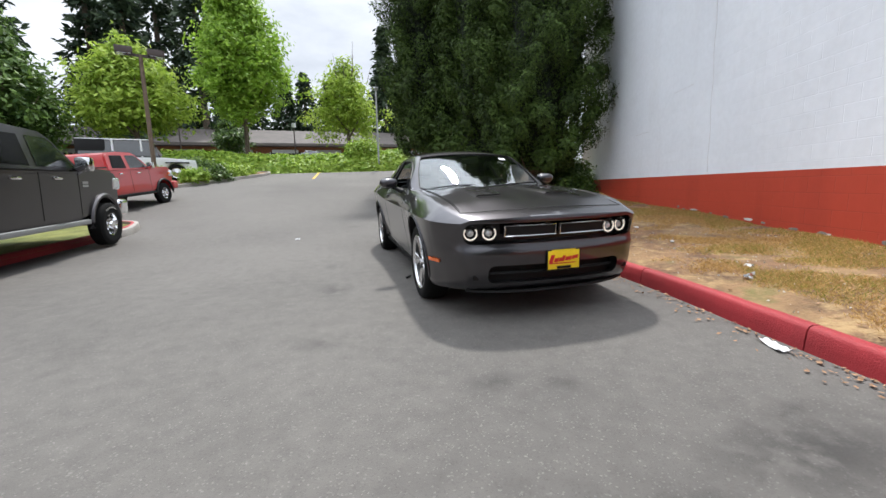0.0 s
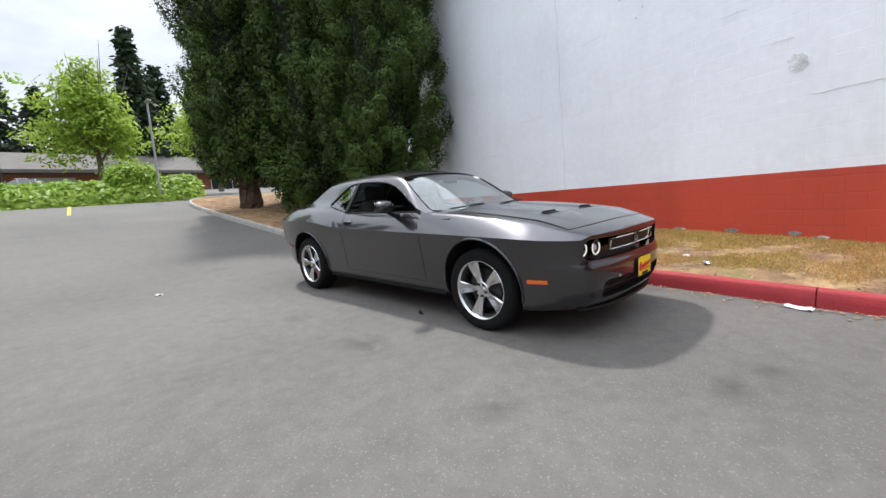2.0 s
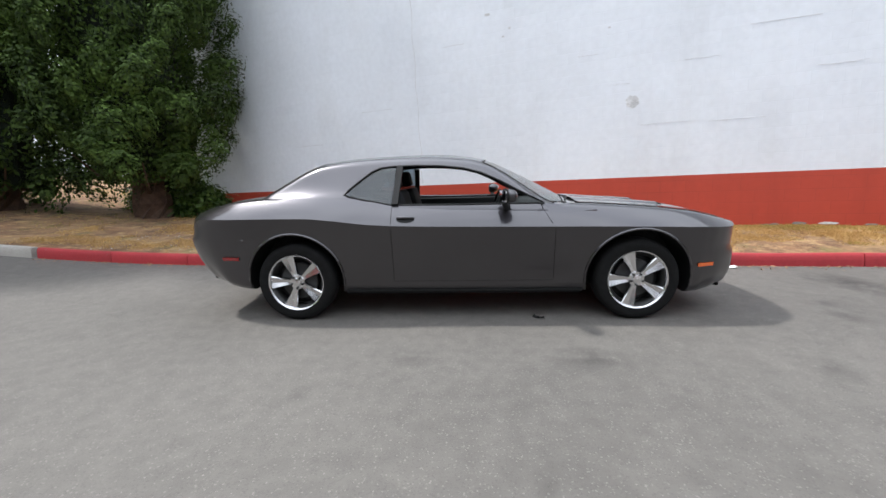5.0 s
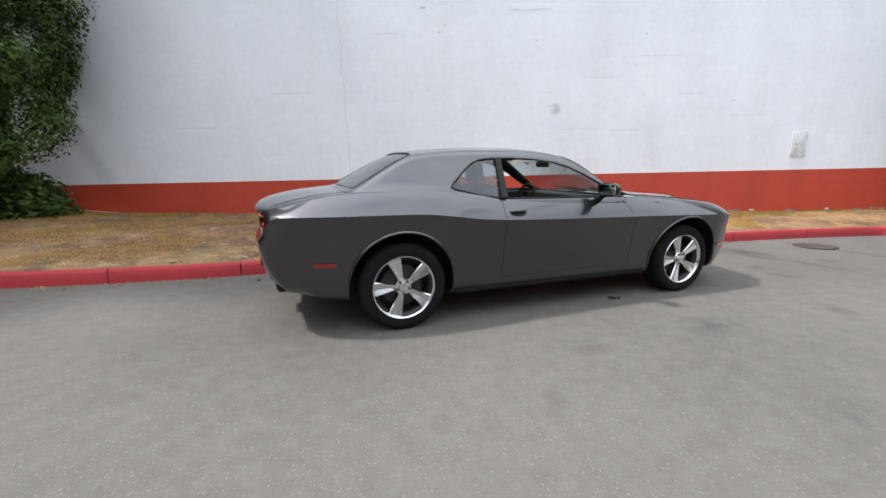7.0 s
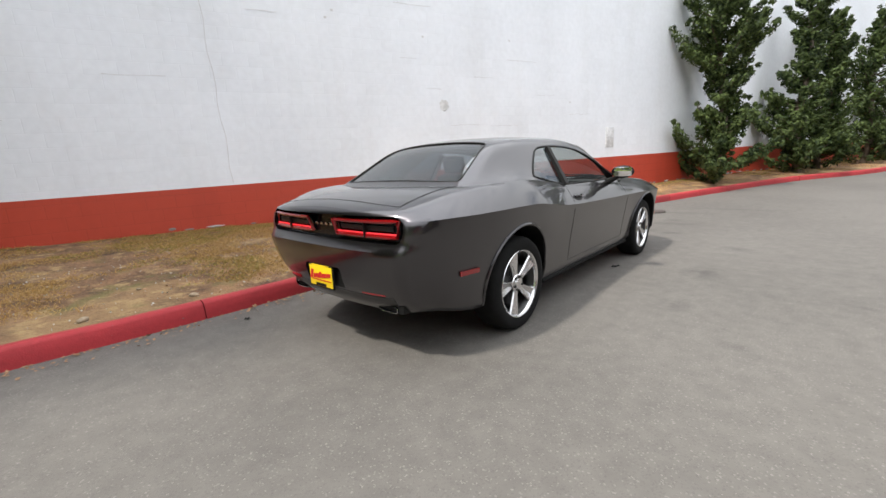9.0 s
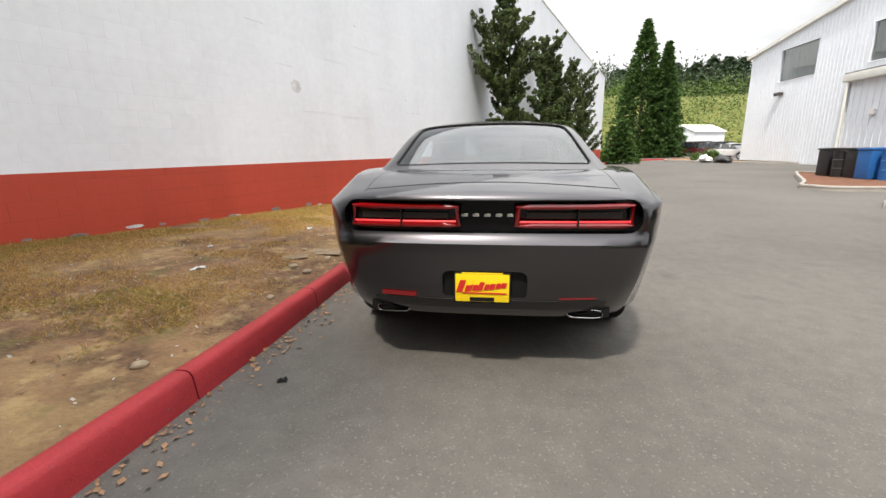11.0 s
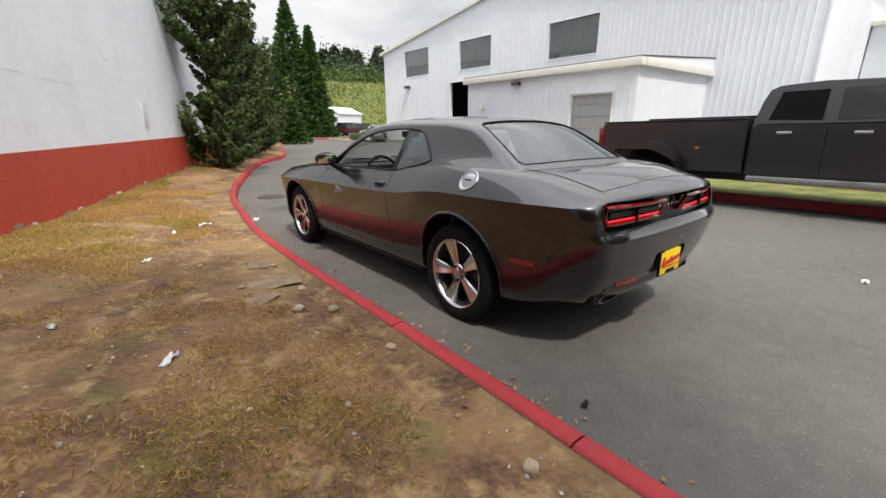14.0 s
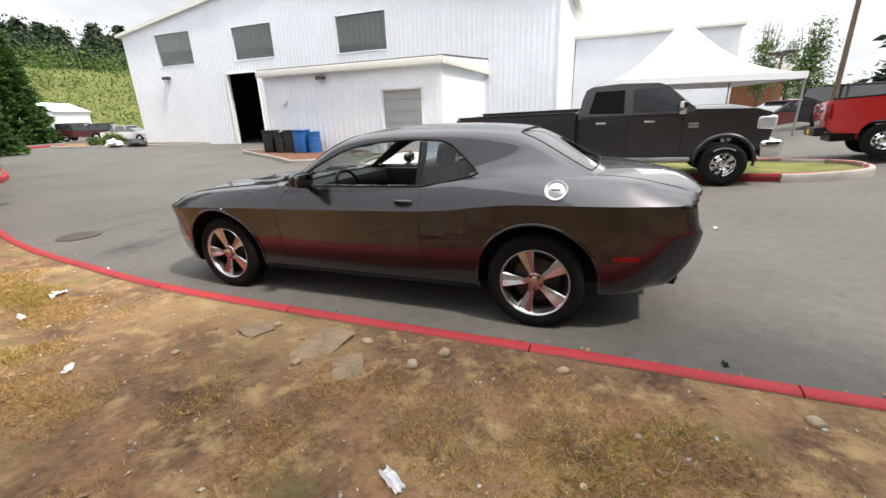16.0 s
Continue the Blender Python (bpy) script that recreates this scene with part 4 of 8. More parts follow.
part("meter_box", box((LX, -13.6, 2.2), (LX + 0.10, -13.4, 2.4), 0.02), TRIM_WHITE, lean)
part("vent_box", box((LX, -5.55, 0.7), (LX + 0.12, -5.15, 1.1), 0.02), STEEL_GREY, lean)
# lower wing beyond the workshop, and far buildings
wing = thing("showroom_wing", "plain white flat-roofed wing beyond the workshop", "building")
part("wing_wall", box((-56, YR + 0.05, -0.5), (-30, 9, 6.2)), METAL_WHITE, wing)
part("wing_cap", box((-56.2, YR, 6.2), (-29.8, 9.2, 6.45), 0.03), TRIM_WHITE, wing)
tower = thing("showroom_tower", "low brick showroom with a white sign tower", "building")
part("tower_wall", box((-60, 8.4, 0), (-48, 17, 3.6)), BRICK_RED, tower)
part("tower_cap", box((-60.5, 8.0, 3.6), (-47.5, 17.5, 5.0), 0.05), TRIM_WHITE, tower)
part("sign_tower", prism([(8.8, 5.0), (12.2, 5.0), (12.2, 9.6), (10.6, 9.2), (8.8, 8.0)], -54, -53), TRIM_WHITE, tower)
shed = thing("far_shed", "small white gabled shed with an open dark door", "building")
sh = prism([(-3.2, 0), (-1.6, 0), (-1.6, 3.6), (1.6, 3.6), (1.6, 0), (3.2, 0), (3.2, 4.6), (0, 6.0), (-3.2, 4.6)], -9, 0)
part("shed_wall", sh, METAL_WHITE, shed)
# near-black sheet stands in for the shed's shaded inside
part("shed_inside", box((-6.5, -1.7, 0), (-6.0, 1.7, 3.7)), UNLIT_IN, shed)
for s in (-1, 1):
    part("shed_roof", prism([(0, 6.0), (s * 3.5, 4.5), (s * 3.5, 4.65), (0, 6.18)], -9.2, 0.2), TRIM_WHITE, shed)
shed.matrix_world = pose(-28.6, -67.2, -0.1, 0, 0, 28) @ Matrix.Scale(0.75, 4)
# long low row of shops above the ivy bank
shops = thing("shop_row", "long low brick shop row with a grey roof", "building", pose(-8, 49, 3.7, 0, 0, 4))
part("shop_wall", box((-34, 0, -2), (26, 8, 2.6)), BRICK_RED, shops)
part("shop_roof", prism([(-1.6, 2.5), (9, 2.5), (9, 2.8), (3.6, 4.9), (-1.6, 2.8)], -35, 27), ROOF_GREY, shops, "shallow grey shingle roof")
for k in range(11):
    x0 = -31 + 5.1 * k
    # every other front is a solid near-black box in place of unlit glazing
    bay = part("shop_front", box((x0, -0.12, -1.5), (x0 + 3.6, 0.02, 1.9)), GLASS_DARK if k % 2 else UNLIT_IN, shops, "dark glazed shop front")
    part("shop_sign", box((x0 + 0.2, -0.25, 1.75), (x0 + 3.2, -0.13, 2.15)), PAINT_WHITE if k % 3 == 0 else PALE_CONCRETE, bay)
    for j in range(4):
        part("mullion", box((x0 + 1.2 * j - 0.04, -0.18, -1.5), (x0 + 1.2 * j + 0.04, -0.12, 1.9)), TRIM_WHITE, bay)

# ---- islands ----
def island(name, outline, surface, label, kerb_mat, top=0.10):
    """A kerbed bed: its fill, and a kerb all round."""
    line = smooth_line(outline + outline[:1], 0.3)
    bm = bmesh.new()
    bm.faces.new([bm.verts.new((p.x, p.y, ground_z(p.x, p.y) + top)) for p in line[:-1]])
    bmesh.ops.triangulate(bm, faces=bm.faces)
    ob = new(name, link_mesh(name, bm, surface))
    tagged(ob, label, "planting bed", kind="structure")
    area = sum(a.x * b.y - b.x * a.y for a, b in zip(line, line[1:]))
    part("bed_kerb", kerb_run(line + line[1:2], -1 if area > 0 else 1), [kerb_mat, DIRTY_CONCRETE], ob)
    return ob


island("truck_island", [(-7.5, -3.5), (-6.75, -1.5), (-6.55, 1.2), (-6.45, 3.5), (-6.1, 5.5), (-6.4, 6.5), (-7.6, 6.6), (-8.9, 5.4), (-9.6, 2), (-9.9, -2), (-9.2, -3.8)], LAWN_GREEN, "grass island with a red painted kerb", RED_KERB, 0.09)
part("grey_nose", kerb_run(smooth_line([(-6.02, 5.0), (-6.0, 5.6), (-6.35, 6.5), (-7.6, 6.65), (-8.6, 5.8)], 0.15), -1), [CONCRETE, CONCRETE], bpy.data.objects["truck_island"])
island("mulch_island", [(-9.4, -9.9), (-10.6, -11.6), (-13.3, -16.2), (-13.88, -16.0), (-13.88, -9.0), (-11.5, -8.6), (-9.8, -8.9)], MULCH, "bark mulch bed with a kerb by the lean-to", CONCRETE, 0.10)
island("front_mulch", [(-8.2, -5.4), (-9.4, -4.2), (-13.8, -4.6), (-13.8, -7.0), (-9.6, -6.6)], PALE_CONCRETE, "pale concrete walk to the roller door", CONCRETE, 0.06)
island("planter_bed", [(-21, -47), (-16.5, -40), (-17.6, -33.5), (-20.4, -27), (-20.5, -34.4), (-21.5, -40)], SOIL, "low planting bed at the workshop corner", CONCRETE, 0.08)
island("corner_bed", [(-8.2, 14.6), (-6.4, 17.4), (-4.9, 20.3), (-6.6, 21.6), (-10.5, 21.2), (-11.6, 17.6), (-10, 14.6)], SOIL, "planted bed at the street corner", CONCRETE, 0.12)

# ---- trees and shrubs ----
def stem(points, radii, n=9):
    return tube(points, radii, n)


def columnar(name, x, y, z, height, radius, leafs, material, label, seed, size=0.052, base=0.8, skirt=0.86, lumps=1.0, trunk_r=0.32, bark=None, foot=0.60):
    """A dense upright evergreen: a lumpy column of leaf sprays round a stout trunk."""
    r = np.random.default_rng(seed)
    tree = thing(name, label, "tree", pose(x, y, z))
    tr = part("trunk", stem([(0, 0, -0.3), (0.03, 0, 0.3), (0, 0.03, base + 0.8), (0, 0, height * 0.75)], [trunk_r * 1.35, trunk_r * 1.05, trunk_r * 0.9, 0.05]), bark or BARK, tree, "fibrous brown trunk")
    for k in range(6):
        a = r.uniform(0, 6.28)
        h0 = base * r.uniform(0.6, 1.3)
        part("limb", stem([(0, 0, h0), (0.5 * radius * math.cos(a), 0.5 * radius * math.sin(a), h0 + 0.25), (0.7 * radius * math.cos(a), 0.7 * radius * math.sin(a), h0 + 0.7)], [0.06, 0.035, 0.012], 6), bark or BARK, tr)
    # upswept tufts over the column's surface, leafy on their outer side, with dark gaps between
    m = int(height * radius * 10.5)
    t = (np.arange(m) + r.uniform(0, 1, m)) / m
    a = np.arange(m) * 2.39996 + r.uniform(-0.5, 0.5, m)
    shape = radius * np.minimum(1, (foot + 2.4 * t)) * (1 - np.clip((t - skirt) / (1 - skirt), 0, 1) ** 1.6 * 0.92)
    ripple = 1 + 0.07 * lumps * np.sin(a * 3 + 5 * t + seed) + 0.07 * lumps * np.sin(a * 5 - 17 * t + seed * 2) + r.normal(0, 0.11, m)
    rad = shape * ripple - 0.26
    c = np.stack([rad * np.cos(a), rad * np.sin(a), base + t * (height - base)], 1)
    per = max(24, leafs // m)
    k = m * per
    axis = unit(np.stack([np.cos(a), np.sin(a), np.full(m, 1.15)], 1) + r.normal(0, 0.25, (m, 3)))
    axr = np.repeat(axis, per, 0)
    outw = np.repeat(np.stack([np.cos(a), np.sin(a), np.full(m, 0.25)], 1), per, 0)
    d = unit(unit(r.normal(0, 1, (k, 3))) + outw * 0.55)
    pr = np.repeat(r.uniform(0.25, 0.45, m), per)[:, None]
    lump = 1 + 0.22 * np.sin(d[:, :1] * 9 + d[:, 1:2] * 7 + d[:, 2:] * 8 + np.repeat(a, per)[:, None])
    off = d * pr * lump * r.uniform(0.45, 1.0, (k, 1)) ** 0.5
    off += axr * (off * axr).sum(1, keepdims=True) * 0.9
    pos = np.repeat(c, per, 0) + off
    face = unit(d + np.array([0, 0, 0.35]) + r.normal(0, 0.22, (k, 3)))
    ax = unit(axr * 0.9 + d * 0.4 + r.normal(0, 0.4, (k, 3)))
    ax = unit(ax - face * (ax * face).sum(1, keepdims=True))
    bx = np.cross(face, ax)
    sz = size * r.uniform(0.5, 1.2, (k, 1))
    # loose inner sprays fill the gaps between the tufts
    k2 = leafs // 7
    t2, a2 = r.uniform(0, 1, k2), r.uniform(0, 2 * math.pi, k2)
    r2 = 0.72 * radius * np.minimum(1, (foot + 2.4 * t2)) * (1 - np.clip((t2 - skirt) / (1 - skirt), 0, 1) ** 1.6 * 0.92) * r.uniform(0.80, 1.0, k2)
    pos = np.concatenate([pos, np.stack([r2 * np.cos(a2), r2 * np.sin(a2), base + t2 * (height - base)], 1)])
    ax2 = unit(r.normal(0, 1, (k2, 3)) + np.array([0, 0, 0.8]))
    ax, bx, sz = np.concatenate([ax, ax2]), np.concatenate([bx, unit(np.cross(ax2, r.normal(0, 1, (k2, 3))))]), np.concatenate([sz, np.full((k2, 1), size * 1.3)])
    me = quads("crown", pos, ax * sz, bx * sz * 0.50, material)
    part("crown", me, None, tree, "dense dark evergreen foliage in upswept tufts")
    # added solid core, coloured near black so gaps between tufts read as shade
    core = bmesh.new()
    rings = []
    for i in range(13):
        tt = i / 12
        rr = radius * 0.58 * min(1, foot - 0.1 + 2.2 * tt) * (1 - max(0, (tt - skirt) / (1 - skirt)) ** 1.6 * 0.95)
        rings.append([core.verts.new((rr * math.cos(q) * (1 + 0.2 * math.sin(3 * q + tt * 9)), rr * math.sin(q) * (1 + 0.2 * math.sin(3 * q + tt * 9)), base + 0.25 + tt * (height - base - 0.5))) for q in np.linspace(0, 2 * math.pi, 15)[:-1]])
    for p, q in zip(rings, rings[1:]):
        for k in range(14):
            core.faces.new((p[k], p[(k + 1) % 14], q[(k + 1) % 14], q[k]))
    part("inner_crown", core, CORE_SHADE, tree)
    return tree


gz = lambda x, y, up=0.0: ground_z(x, y) + up
CY = "tall dense dark-green cypress beside the white wall"
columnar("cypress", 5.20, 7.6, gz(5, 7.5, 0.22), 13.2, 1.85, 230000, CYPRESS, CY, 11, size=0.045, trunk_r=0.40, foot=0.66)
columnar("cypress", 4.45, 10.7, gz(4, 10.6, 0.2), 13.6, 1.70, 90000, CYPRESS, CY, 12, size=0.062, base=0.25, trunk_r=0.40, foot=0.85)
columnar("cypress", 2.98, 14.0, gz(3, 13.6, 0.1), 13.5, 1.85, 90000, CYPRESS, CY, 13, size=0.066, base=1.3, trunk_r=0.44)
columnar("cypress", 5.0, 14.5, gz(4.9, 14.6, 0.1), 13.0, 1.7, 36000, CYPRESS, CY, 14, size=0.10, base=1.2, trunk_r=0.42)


def shrub(name, x, y, z, r, h, count, material, label, size=0.07, seed=1):
    g = np.random.default_rng(seed)
    m = max(6, count // 30)
    d = unit(g.normal(0, 1, (m, 3)))
    d[:, 2] = np.abs(d[:, 2])
    c = d * np.array([r, r, h]) * g.uniform(0.5, 1.0, (m, 1)) ** 0.5
    bush = thing(name, label, "shrub", pose(x, y, z))
    part("foliage", quads("foliage", *sprays(c, 0.16 * max(r, 0.5), 30, size, d * 0.5, 1.0, 0.0, True), material), None, bush)
    for k in range(4):
        a = k * 1.7
        part("stem", stem([(0, 0, -0.1), (0.4 * r * math.cos(a), 0.4 * r * math.sin(a), 0.6 * h)], [0.03, 0.012], 5), BARK_GREY, bush)
    return bush


shrub("laurel_shrub", 6.6, 8.2, gz(6.6, 8.2, 0.2), 0.95, 1.15, 5000, SHRUB, "leafy green shrub under the cypress by the wall", 0.075, 3)
shrub("laurel_shrub", 6.0, 6.9, gz(6, 6.9, 0.2), 0.7, 0.75, 3200, SHRUB, "leafy green shrub under the cypress by the wall", 0.075, 4)


def twisted_juniper(x, y, z, height, spread, seed, label, per=40):
    """A twisted juniper: leaning boughs that sweep up into dense tapering plumes of unequal length."""
    r = np.random.default_rng(seed)
    tree = thing("twisted_juniper", label, "tree", pose(x, y, z))
    bend = [(0.12 * math.sin(k * 1.3 + seed), 0.12 * math.cos(k * 1.1 + seed), -0.2 + (height + 0.2) * k / 7) for k in range(8)]
    tr = part("trunk", stem(bend, [0.13 * (1 - 0.11 * k) for k in range(8)], 8), BARK_GREY, tree, "grey-brown trunk")
    pts, rad, dirs = [], [], []

    def plume(start, heading, length, lift, fat):
        """Clumps along one plume, thick in its middle and drawn out to a tip."""
        n = max(4, int(length / 0.085))
        path = []
        for q in np.linspace(0, 1, n):
            p = start + heading * length * q + np.array([0, 0, lift * length * q * q])
            path.append(p)
            if q > 0.12:
                pts.append(p + r.normal(0, 0.025, 3))
                rad.append(fat * (0.30 + 1.5 * q * (1 - q)) * r.uniform(0.8, 1.25))
                dirs.append(unit(heading + np.array([0, 0, 2 * lift * q])))
        return path

    n = int(10.5 * height)
    for k in range(n):
        t = (k + 0.5) / n
        h = 0.10 + t * (height - 0.35)
        ln = spread * (1.02 - 0.62 * t + 0.30 * math.sin(9 * t + seed)) * r.uniform(0.5, 1.35)
        ln = max(0.32, ln)
        a = k * 2.4 + r.uniform(-0.6, 0.6)
        head = np.array([math.cos(a), math.sin(a), r.uniform(-0.05, 0.35)])
        start = np.array([0.12 * math.sin(h * 1.3 + seed), 0.12 * math.cos(h * 1.1 + seed), h]) * np.array([0.6, 0.6, 1])
        path = plume(start, head, ln, r.uniform(0.25, 0.75), 0.20 + 0.07 * ln)
        part("bough", stem(path[::max(1, len(path) // 4)], [0.030 * (1 - 0.8 * i / len(path[::max(1, len(path) // 4)])) for i in range(len(path[::max(1, len(path) // 4)]))], 5), BARK_GREY, tr)
        for s in (-1, 1):
            i = int(len(path) * r.uniform(0.3, 0.6))
            b = a + s * r.uniform(0.5, 1.0)
            plume(path[i], np.array([math.cos(b), math.sin(b), r.uniform(0.1, 0.5)]), ln * r.uniform(0.35, 0.6), r.uniform(0.3, 0.8), 0.17 + 0.05 * ln)
    pts, rad, dirs = np.repeat(np.array(pts), per, 0), np.repeat(np.array(rad), per)[:, None], np.repeat(np.array(dirs), per, 0)
    k = len(pts)
    d = unit(r.normal(0, 1, (k, 3)) + np.array([0, 0, 0.15]))
    pos = pts + d * rad * r.uniform(0.35, 1.0, (k, 1)) ** 0.5
    face = unit(d + np.array([0, 0, 0.3]) + r.normal(0, 0.3, (k, 3)))
    ax = dirs * 0.7 + d * 0.5 + r.normal(0, 0.35, (k, 3))
    ax = unit(ax - face * (ax * face).sum(1, keepdims=True))
    sz = 0.055 * r.uniform(0.6, 1.3, (k, 1)) * (1 if per > 30 else 1.35)
    part("crown", quads("crown", pos, ax * sz, np.cross(face, ax) * sz * 0.42, PINE), None, tree, "dark tufted foliage in upswept plumes")
    return tree


PN = "twisted dark-green juniper trained close to the white wall"
twisted_juniper(-0.30, -11.1, gz(-0.3, -11.1, 0.12), 6.6, 1.25, 2, PN, 50)
twisted_juniper(-2.05, -15.5, gz(-2, -15.5, 0.12), 6.0, 1.05, 5, PN, 24)
twisted_juniper(-2.75, -17.4, gz(-2.7, -17.4, 0.12), 5.6, 0.95, 7, PN, 24)
twisted_juniper(-4.15, -20.9, gz(-4.1, -20.9, 0.12), 6.2, 1.15, 9, PN, 16)
twisted_juniper(-5.2, -23.6, gz(-5, -23.6, 0.12), 5.8, 1.1, 12, PN, 16)


def cone_tree(name, x, y, z, height, radius, count, material, label, seed, size=0.2, shag=0.16, base=0.0, droop=0.25, per=10, layers=0.65):
    """A conifer: whorls of boughs that thin out towards the tip, with a ragged edge."""
    r = np.random.default_rng(seed)
    tree = thing(name, label, "tree", pose(x, y, z))
    part("trunk", stem([(0, 0, -0.5), (0, 0, height * 0.5), (0, 0, height * 0.97)], [height * 0.017, height * 0.011, 0.03], 7), BARK_GREY, tree)
    m = count // per
    t = r.uniform(0, 1, m) ** 1.35
    lay = np.round(t * height / 0.8) / (height / 0.8)
    t = np.clip(t * (1 - layers) + lay * layers, 0, 0.995)
    a = r.uniform(0, 2 * math.pi, m)
    edge = radius * (1 - t) ** 0.85 * (1 + shag * np.sin(a * 5 + t * 40) + shag * r.normal(0, 0.6, m))
    rad = edge * np.sqrt(r.uniform(0.1, 1, m))
    c = np.stack([rad * np.cos(a), rad * np.sin(a), base + t * (height - base) - droop * rad * 0.5], 1)
    out = np.stack([np.cos(a), np.sin(a), np.full(m, 0.1 - droop)], 1) * 1.4
    part("crown", quads("crown", *sprays(c, size * 0.7, per, size, out, 0.6), material), None, tree)
    return tree


TH = "clipped-looking tall green thuja beside the lane"
cone_tree("thuja", -18.9, -55.9, 0, 17.0, 4.9, 26000, THUJA, TH, 31, 0.20, 0.05, 0.0, 0.0, 10, 0.0)
cone_tree("thuja", -21.3, -54.8, 0, 14.0, 3.2, 20000, THUJA, TH, 32, 0.20, 0.05, 0.0, 0.0, 10, 0.0)
cone_tree("thuja", -10.8, -34.5, 0, 3.6, 1.6, 7000, THUJA, "short dense green thuja beside the lane", 33, 0.15, 0.05, 0.0, 0.0, 10, 0.0)


def broadleaf(name, x, y, z, height, radius, count, material, label, seed, size=0.26, low=0.22, oval=1.0, loose=0.18, twig=0.0):
    """A broad-leaved tree: trunk, forking limbs, and layered leaf clumps with gaps."""
    r = np.random.default_rng(seed)
    tree = thing(name, label, "tree", pose(x, y, z))
    tr = part("trunk", stem([(0, 0, -0.6), (0.05, 0.02, height * low), (0, 0, height * 0.62)], [0.22, 0.16, 0.05], 8), BARK_GREY, tree, "brown trunk")
    for k in range(9):
        a = k * 2.4 + seed
        h0 = height * (low * 0.9 + 0.05 * k)
        ln = radius * r.uniform(0.55, 0.9)
        part("limb", stem([(0, 0, h0), (ln * 0.5 * math.cos(a), ln * 0.5 * math.sin(a), h0 + ln * 0.5), (ln * math.cos(a), ln * math.sin(a), h0 + ln * 1.0)], [0.09, 0.06, 0.02], 6), BARK_GREY, tr)
    m = count // 22
    d = unit(r.normal(0, 1, (m, 3)))
    rr = r.uniform(0.35, 1.0, (m, 1)) ** 0.6
    half = height * (1 - low) / 2
    wob = 1 + loose * np.sin(d[:, :1] * 5 + seed) + loose * np.sin(d[:, 1:2] * 7 + d[:, 2:] * 5 + seed)
    c = d * rr * wob * np.array([radius, radius, half * oval])
    taper = 1.12 * (1 - 0.80 * np.clip((c[:, 2:] / half + 0.45) / 1.45, 0, 1) ** 1.15)
    c[:, :2] *= taper * (1 + r.normal(0, 0.14, (m, 1)))
    c[:, 2] += height * low + half
    c[:, 2] = np.round(c[:, 2] / 0.55) * 0.55 * 0.5 + c[:, 2] * 0.5
    part("crown", quads("crown", *sprays(c, 0.36, 22, size, d * 0.4 + np.array([0, 0, -0.1]), 0.55, 0.0, True), material), None, tree, "fresh lime-green leaves in layers")
    if twig:
        pts = [(r.normal(0, radius * 0.35), r.normal(0, radius * 0.35), height * 0.8) for _ in range(14)]
        for p in pts:
            part("shoot", stem([p, (p[0] * 1.3, p[1] * 1.3, height * r.uniform(1.0, 1.12))], [0.03, 0.008], 4), BARK_GREY, tr)
    return tree


broadleaf("maple", -7.4, 28.4, gz(-7, 28.4, 0.8), 13.2, 2.75, 30000, MAPLE_DARK, "tall bright-green maple behind the ivy bank", 41, 0.18, 0.2, 1.0, 0.12)
broadleaf("maple", -13.4, 25.8, gz(-13, 25.8, 0.8), 7.2, 2.75, 18000, MAPLE, "young lime-green maple behind the parked cars", 42, 0.17, 0.25)
broadleaf("maple", 0.0, 30.6, gz(0, 30.6, 0.8), 7.4, 2.2, 11000, MAPLE, "young lime-green maple above the ivy bank", 43, 0.16, 0.22, 1.0, 0.32, 1)
broadleaf("maple", 7.4, 32.0, gz(7, 32, 0.8), 8.6, 2.2, 11000, MAPLE, "young lime-green maple above the ivy bank", 44, 0.16, 0.2, 1.1, 0.3, 1)
broadleaf("dark_street_tree", -18.8, 24.0, gz(-18, 24), 8.0, 3.0, 14000, STREET_GREEN, "dark-green leafy tree behind the parked truck", 45, 0.18, 0.15)
broadleaf("small_tree", -10.5, 39.0, gz(-10, 39), 4.6, 1.6, 3500, SHRUB, "small garden tree before the shops", 46, 0.2, 0.3)

# tall dark firs on the skyline
r_ = random.Random(3)
FIRS = [(-31, 44, 27, 3.0), (-27.5, 54, 30, 3.4), (-22.5, 50, 26, 3.2), (-21.5, 57, 30, 5.0), (-16.5, 55, 28, 4.8), (-13.5, 62, 24, 4.6), (-37, 50, 30, 3.4), (-43, 42, 26, 3.4), (-5.2, 75, 17, 4.2), (-1.0, 80, 17, 4.6), (3.2, 78, 15, 4.2),
        (6.6, 56, 18.5, 3.4), (11, 66, 18, 4.4), (14, 58, 16, 4.2), (-9, 82, 18, 4.6), (19, 70, 20, 5), (-47, 36, 24, 5)]
for i, (x, y, h, rad) in enumerate(FIRS):
    cone_tree("fir", x, y, gz(x, y), h, rad, 5200 if h > 20 else 4000, FIR, "tall dark fir on the skyline", 60 + i, 0.46, 0.22, 2.0, 0.5, 8)
g_ = np.random.default_rng(8)
belt = []
for k in range(330):
    x, y = g_.uniform(-75, 45), g_.uniform(66, 84)
    belt.append((x, y, 5.0 + g_.uniform(0, 6.5) * (0.6 + 0.4 * math.sin(x * 0.2))))
woods = new("far_woods", quads("far_woods", *sprays(belt, 1.5, 46, 0.55, None, 0.9), FIR))
tagged(woods, "dark mixed woods behind the shops", "woods", kind="stuff")

